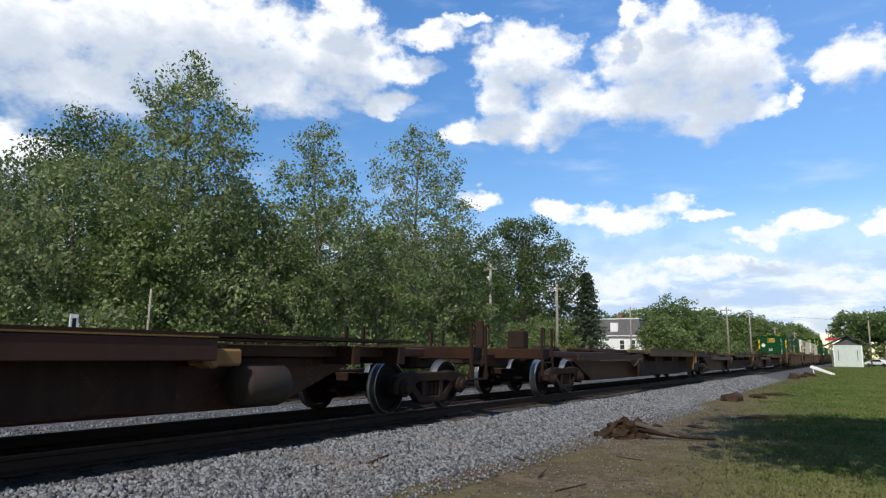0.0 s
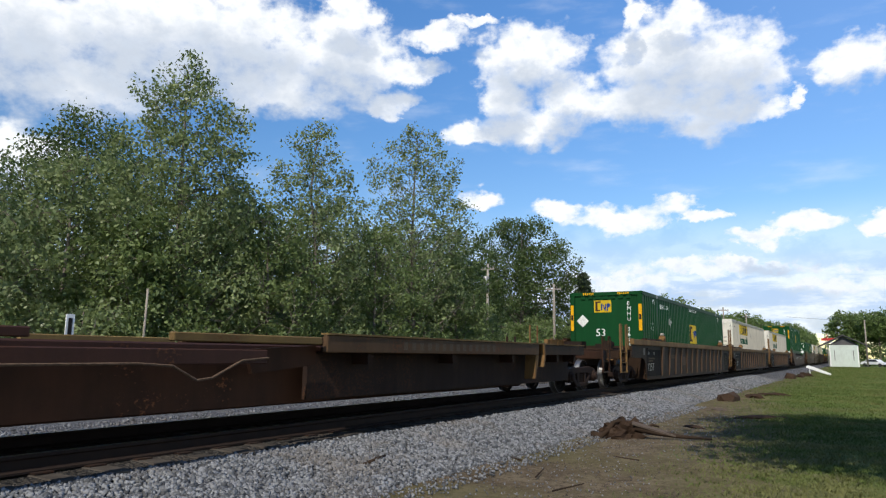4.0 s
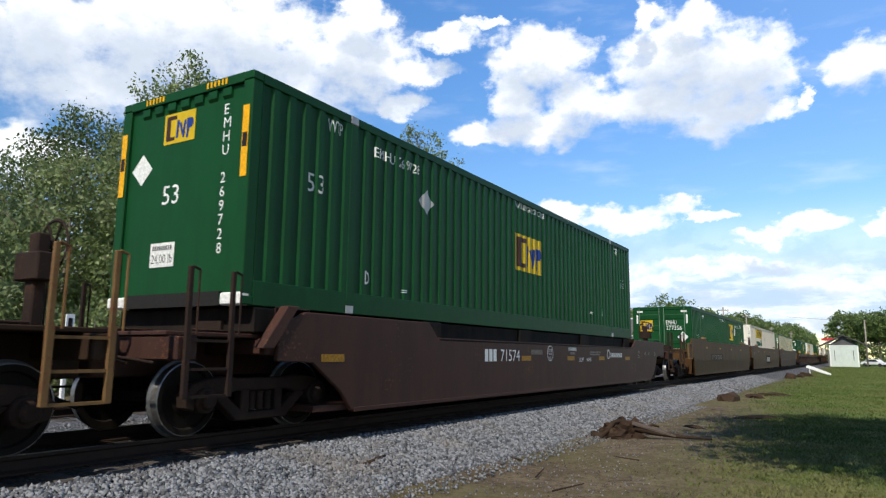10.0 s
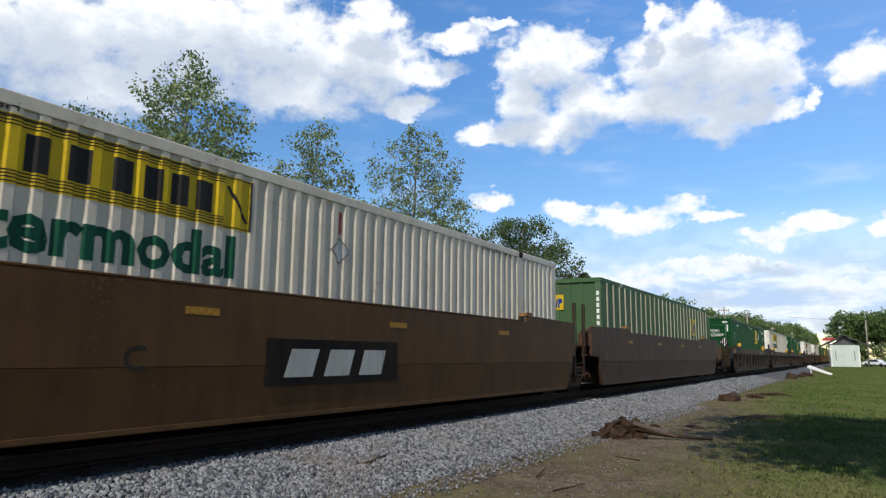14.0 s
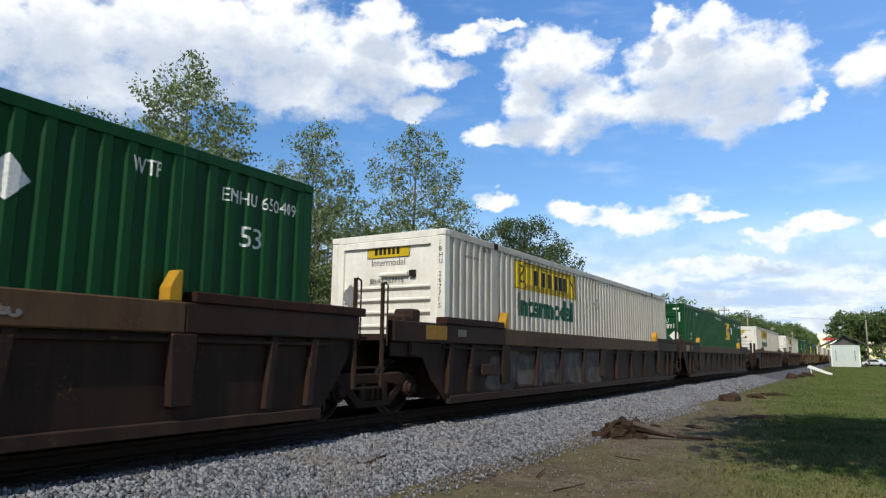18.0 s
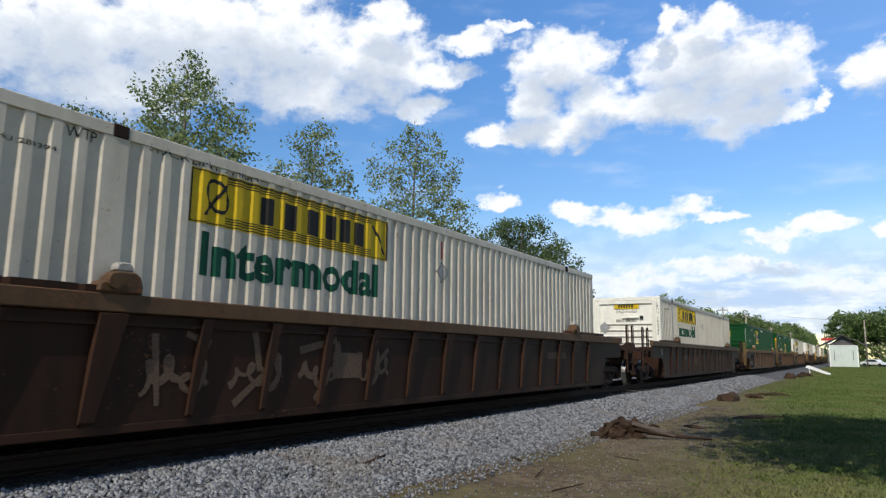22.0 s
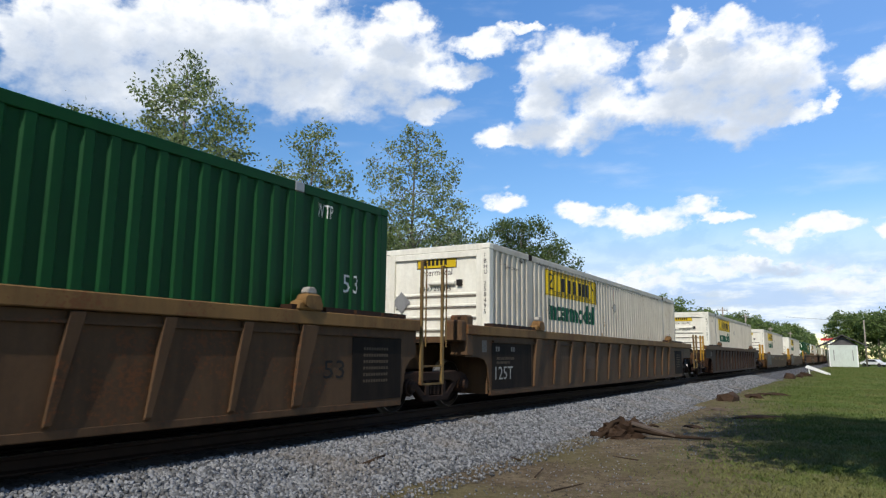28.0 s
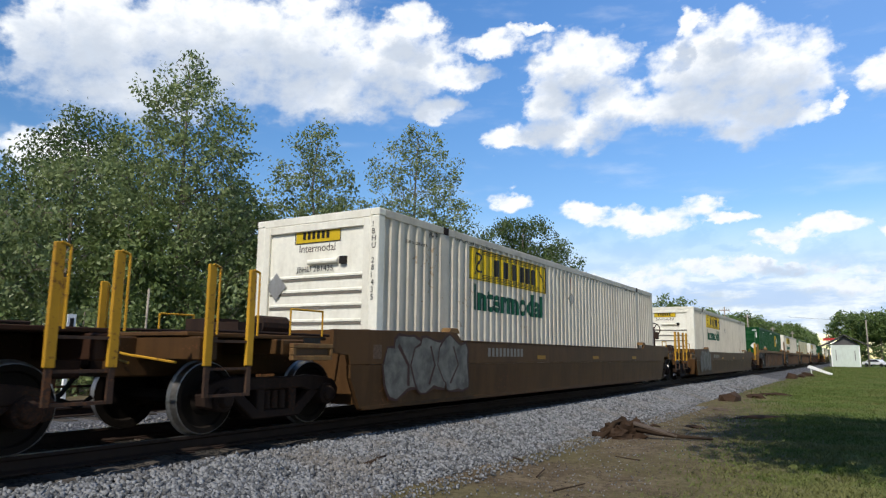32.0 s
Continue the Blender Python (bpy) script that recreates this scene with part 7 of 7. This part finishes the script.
# seconds and place: from behind the eye, past it, and down to the grass
FLIGHT_A = [(0, -14, -1.5, 1.2), (1.9, -1.3, .40, 1.15), (2.2, .48, .64, 1.29), (2.3, 1.19, .75, 1.48), (2.4, 1.82, .82, 1.60), (2.5, 2.44, .91, 1.69), (2.6, 3.10, 1.01, 1.75),
            (2.7, 3.71, 1.09, 1.77), (2.8, 4.37, 1.19, 1.77), (3.0, 5.60, 1.35, 1.63), (4.2, 11.5, 2.1, -.2), (4.6, 12.2, 2.2, -.52), (32, 12.2, 2.2, -.52)]
FLIGHT_B = [(0, -30, -3.0, 1.2), (8.0, -16, -2.0, 1.2), (10.5, -1.3, .2, 1.1), (10.8, .41, .70, 1.34), (10.9, .97, .88, 1.58), (11.0, 1.57, 1.04, 1.78), (11.1, 2.14, 1.22, 1.94),
            (11.2, 2.71, 1.40, 2.07), (11.3, 3.29, 1.60, 2.17), (11.4, 3.87, 1.80, 2.23), (11.5, 4.41, 1.97, 2.24), (12.8, 10.2, 2.9, -.1), (13.3, 11.2, 3.0, -.52), (32, 11.2, 3.0, -.52)]
INSECTS = [(insect(), FLIGHT_A), (insect(), FLIGHT_B)]


# ---------------------------------------------------------------- the train, in order
TRAIN = []               # (thing, where its x = 0 stands at the start)


def run(ob, x0, z=0.0):
    TRAIN.append((ob, x0, z))
    return ob


S_MID = spine_unit(False, False, False, "TWIN 28'-ALL PURPOSE SPINE CAR")
run(S_MID, 33.35)
run(spine_unit(False, True), 51.4)
run(spine_unit(True, False), 15.4)
run(spine_unit(False, True, True), -8.1)

W_LT = "light tan ribbed well car with an ochre top chord"
W_RIB = "dark brown ribbed well car with an ochre top chord"
A1 = run(ribbed_well("end", "joint", M_TAN, M_TANTOP, M_TANTOP, W_RIB), 75.05)
A2 = run(ribbed_well("joint", "joint", M_TAN, M_TANTOP, M_TANTOP, W_RIB), 94.57)
A3 = run(ribbed_well("joint", "end", M_TAN, M_TANTOP, M_TANTOP, W_RIB, brake=True), 114.04)
run(low_well(), 135.04)
W_SM = "rust-brown smooth-sided well car with raised ends"
run(smooth_well("end", "joint", M_SMOOTH, M_TAN, W_SM, marks="number"), 160.72)
run(smooth_well("joint", "joint", M_SMOOTH, M_TAN, W_SM, marks="emblem"), 180.16)
run(smooth_well("joint", "end", M_SMOOTHDK, M_TAN, "dusky smooth-sided well car with raised ends", True), 199.7)
W_HV = "rusty brown well car with a deep ochre top chord"
run(heavy_well("end", "joint", W_HV, "script"), 222.97)
run(heavy_well("joint", "joint", W_HV, "mural"), 242.55)
run(heavy_well("joint", "end", W_HV), 261.96)
W_DK = "dark brown ribbed well car with chalky scribbles"
D1 = run(ribbed_well("end", "end", M_BROWN, M_TANLT, M_BROWN, W_DK, False, False), 285.6)
D2 = run(copy_thing(D1, Matrix()), 309.3)
for k in range(4):
    scrawl(D1, 2.3 + k * 1.1, .36, .85, .85, 30 + k, M_SMUDGE, -(HW - .064), .035)
uv, f = lettering("659634", .2, .62)
part("car_number", flat_side([(u + v * .2, v) for u, v in uv], f, 3.03, .83, -(HW - .064)), M_FADED, D2)
scrawl(D2, 10.6, .7, 3.2, .4, 41, M_SMUDGE, -(HW - .064))
run(ribbed_well("end", "joint", M_TANLT, M_TANTOP, M_OCHRE, W_LT), 332.8)
run(ribbed_well("joint", "joint", M_TANLT, M_TANTOP, M_OCHRE, W_LT), 352.55)
run(ribbed_well("joint", "end", M_TANLT, M_TANTOP, M_OCHRE, W_LT), 372.2)
E1 = run(ribbed_well("end", "end", M_BROWN, M_TANLT, M_YELLOW, "dusky brown ribbed well car with yellow end ladders", False, False), 395.7)
F1 = run(smooth_well("end", "end", M_SMOOTH, M_YELLOW, "rust-brown smooth-sided well car with yellow end ladders", True, "graffiti", 1.17, 1.33), 419.3)
run(copy_thing(F1, Matrix()), 442.6)
for k, x in enumerate((466.0, 485.5, 505.0)):
    run(copy_thing((A1, A2, A3)[k], Matrix()), x)
run(copy_thing(D1, Matrix()), 528.6)
run(copy_thing(E1, Matrix()), 552.2)
run(copy_thing(F1, Matrix()), 575.8)
run(copy_thing(D1, Matrix()), 599.4)

JB = white_container()
G_NOSE, G_DOOR, G_RIB, G_DUST = green_container("nose"), green_container("door"), green_container("ribbed"), dusty_container()
used = set()


def load(proto, x0, z=FLOOR, side="", end="", down=""):
    ob = proto if proto.name not in used else copy_thing(proto, Matrix())
    used.add(proto.name)
    extra.append((ob, proto, side, end, down))
    return run(ob, x0, z)


extra = []
load(G_NOSE, 75.05, side="269373", down="269373")
load(JB, 94.57, end="313253", side="313253")
load(JB, 114.04, end="287154", side="287154")
load(G_NOSE, 135.04, 1.505, side="269728", down="269728")
load(G_DOOR, 160.72, side="277356", end="277356")
load(JB, 180.16, end="312491", side="312491")
load(G_DUST, 199.7)
load(G_DOOR, 222.97, side="650409", end="650409")
load(JB, 242.55, end="267715", side="267715")
load(G_DOOR, 261.96, side="643891", end="643891")
load(JB, 285.6, end="289394", side="289394")
load(JB, 309.3, end="286083", side="286083")
load(G_RIB, 332.8, side="646")
load(G_NOSE, 352.55, side="269", down="269")
load(JB, 372.15, end="258495", side="258495")
load(JB, 395.7, end="276869", side="276869")
load(JB, 419.3, end="281435", side="281435")
for k, x in enumerate((442.6, 466.0, 485.5, 505.0, 528.6, 552.2, 575.8, 599.4)):
    load((JB, G_DOOR, JB, G_DUST, JB, G_DOOR, JB, JB)[k], x)

# each container's own number, once all copies are made
for ob, proto, side, end, down in extra:
    if proto is JB and side:
        number_on_side(ob, "JBHU " + side, .75, 2.72, .065, .62, M_INK, .252, .028)
        part("end_number", end_face(*lettering("JBHU " + end, .12, .78), .38, 1.945, .02), M_INK, ob)
        number_down_end(ob, "JBHU " + end, -CW + .12, 2.72, .085, M_INK)
    elif proto is G_DOOR and side:
        first = side == "277356"
        number_on_side(ob, "EMHU " + side, 12.6 if first else 14.66, 2.68, .16, 1.2, M_PALE, .272, .030)
        number_on_side(ob, "WTP", 14.45 if first else 13.5, 2.74, .17, .34, M_PALE, .272, .030)
        number_on_side(ob, "53", .98, 2.12 if side == "650409" else 1.70, .27, .40, M_PALE, .272, .030)
        number_on_side(ob, "53", 14.95, 2.18 if side == "650409" else 1.80, .25, .34, M_PALE, .272, .030)
        part("end_number", end_face(*lettering("EMHU", .19, .46), -.18, 2.10, .009), M_PALE, ob)
        part("end_number", end_face(*lettering(end, .19, .68), -.18, 1.86, .009), M_PALE, ob)
    elif proto is G_NOSE and side:
        number_on_side(ob, "EMHU " + side, 2.5, 2.70, .16, 1.25, M_PALE, .272, .030)
        number_down_end(ob, "EMHU " + down, -CW + .54, 2.60, .135, M_PALE, .046)
        if side == "269728":
            number_on_side(ob, "5", 13.25, .82, .2, .13, M_PALE, .272, .030)
            number_on_side(ob, "=", 12.32, .84, .12, .14, M_PALE, .272, .030)


# ---------------------------------------------------------------- everything that moves
def run_so_far(t):
    """Metres the train has rolled after t seconds; it slows very slightly."""
    return 13.0 * t - .0047 * t * t


def motions():
    times = [i * 1.0 for i in range(33)]
    for ob, x0, z in TRAIN:
        walk(ob, [(t, pose(x0 - run_so_far(t), YC, z)) for t in times])
    # one turning action serves all wheelsets
    first = WHEELS[0]
    steps = [i / FPS for i in range(32 * FPS + 1)]
    walk(first, [(t, Matrix.Rotation(-run_so_far(t) / WHEEL_R, 4, "Y")) for t in steps])
    act, slot = first.animation_data.action, first.animation_data.action_slot
    for ob in list(scene.objects):
        if ob.name.split(".")[0] == "wheelset" and ob is not first:
            ob.rotation_mode = "QUATERNION"
            ad = ob.animation_data_create()
            ad.action = act
            ad.action_slot = slot
    for ob, rows in INSECTS:
        walk(ob, [(t, pose(x, y, z, 0, 0, -60)) for t, x, y, z in rows])
    drift = Vector((62 * .52 + 17 * .855, -62 * .855 + 17 * .52, 0))
    walk(CLOUDS, [(t, Matrix.Translation(EYE + drift * (t / 32))) for t in (0, 8, 16, 24, 32)])


motions()
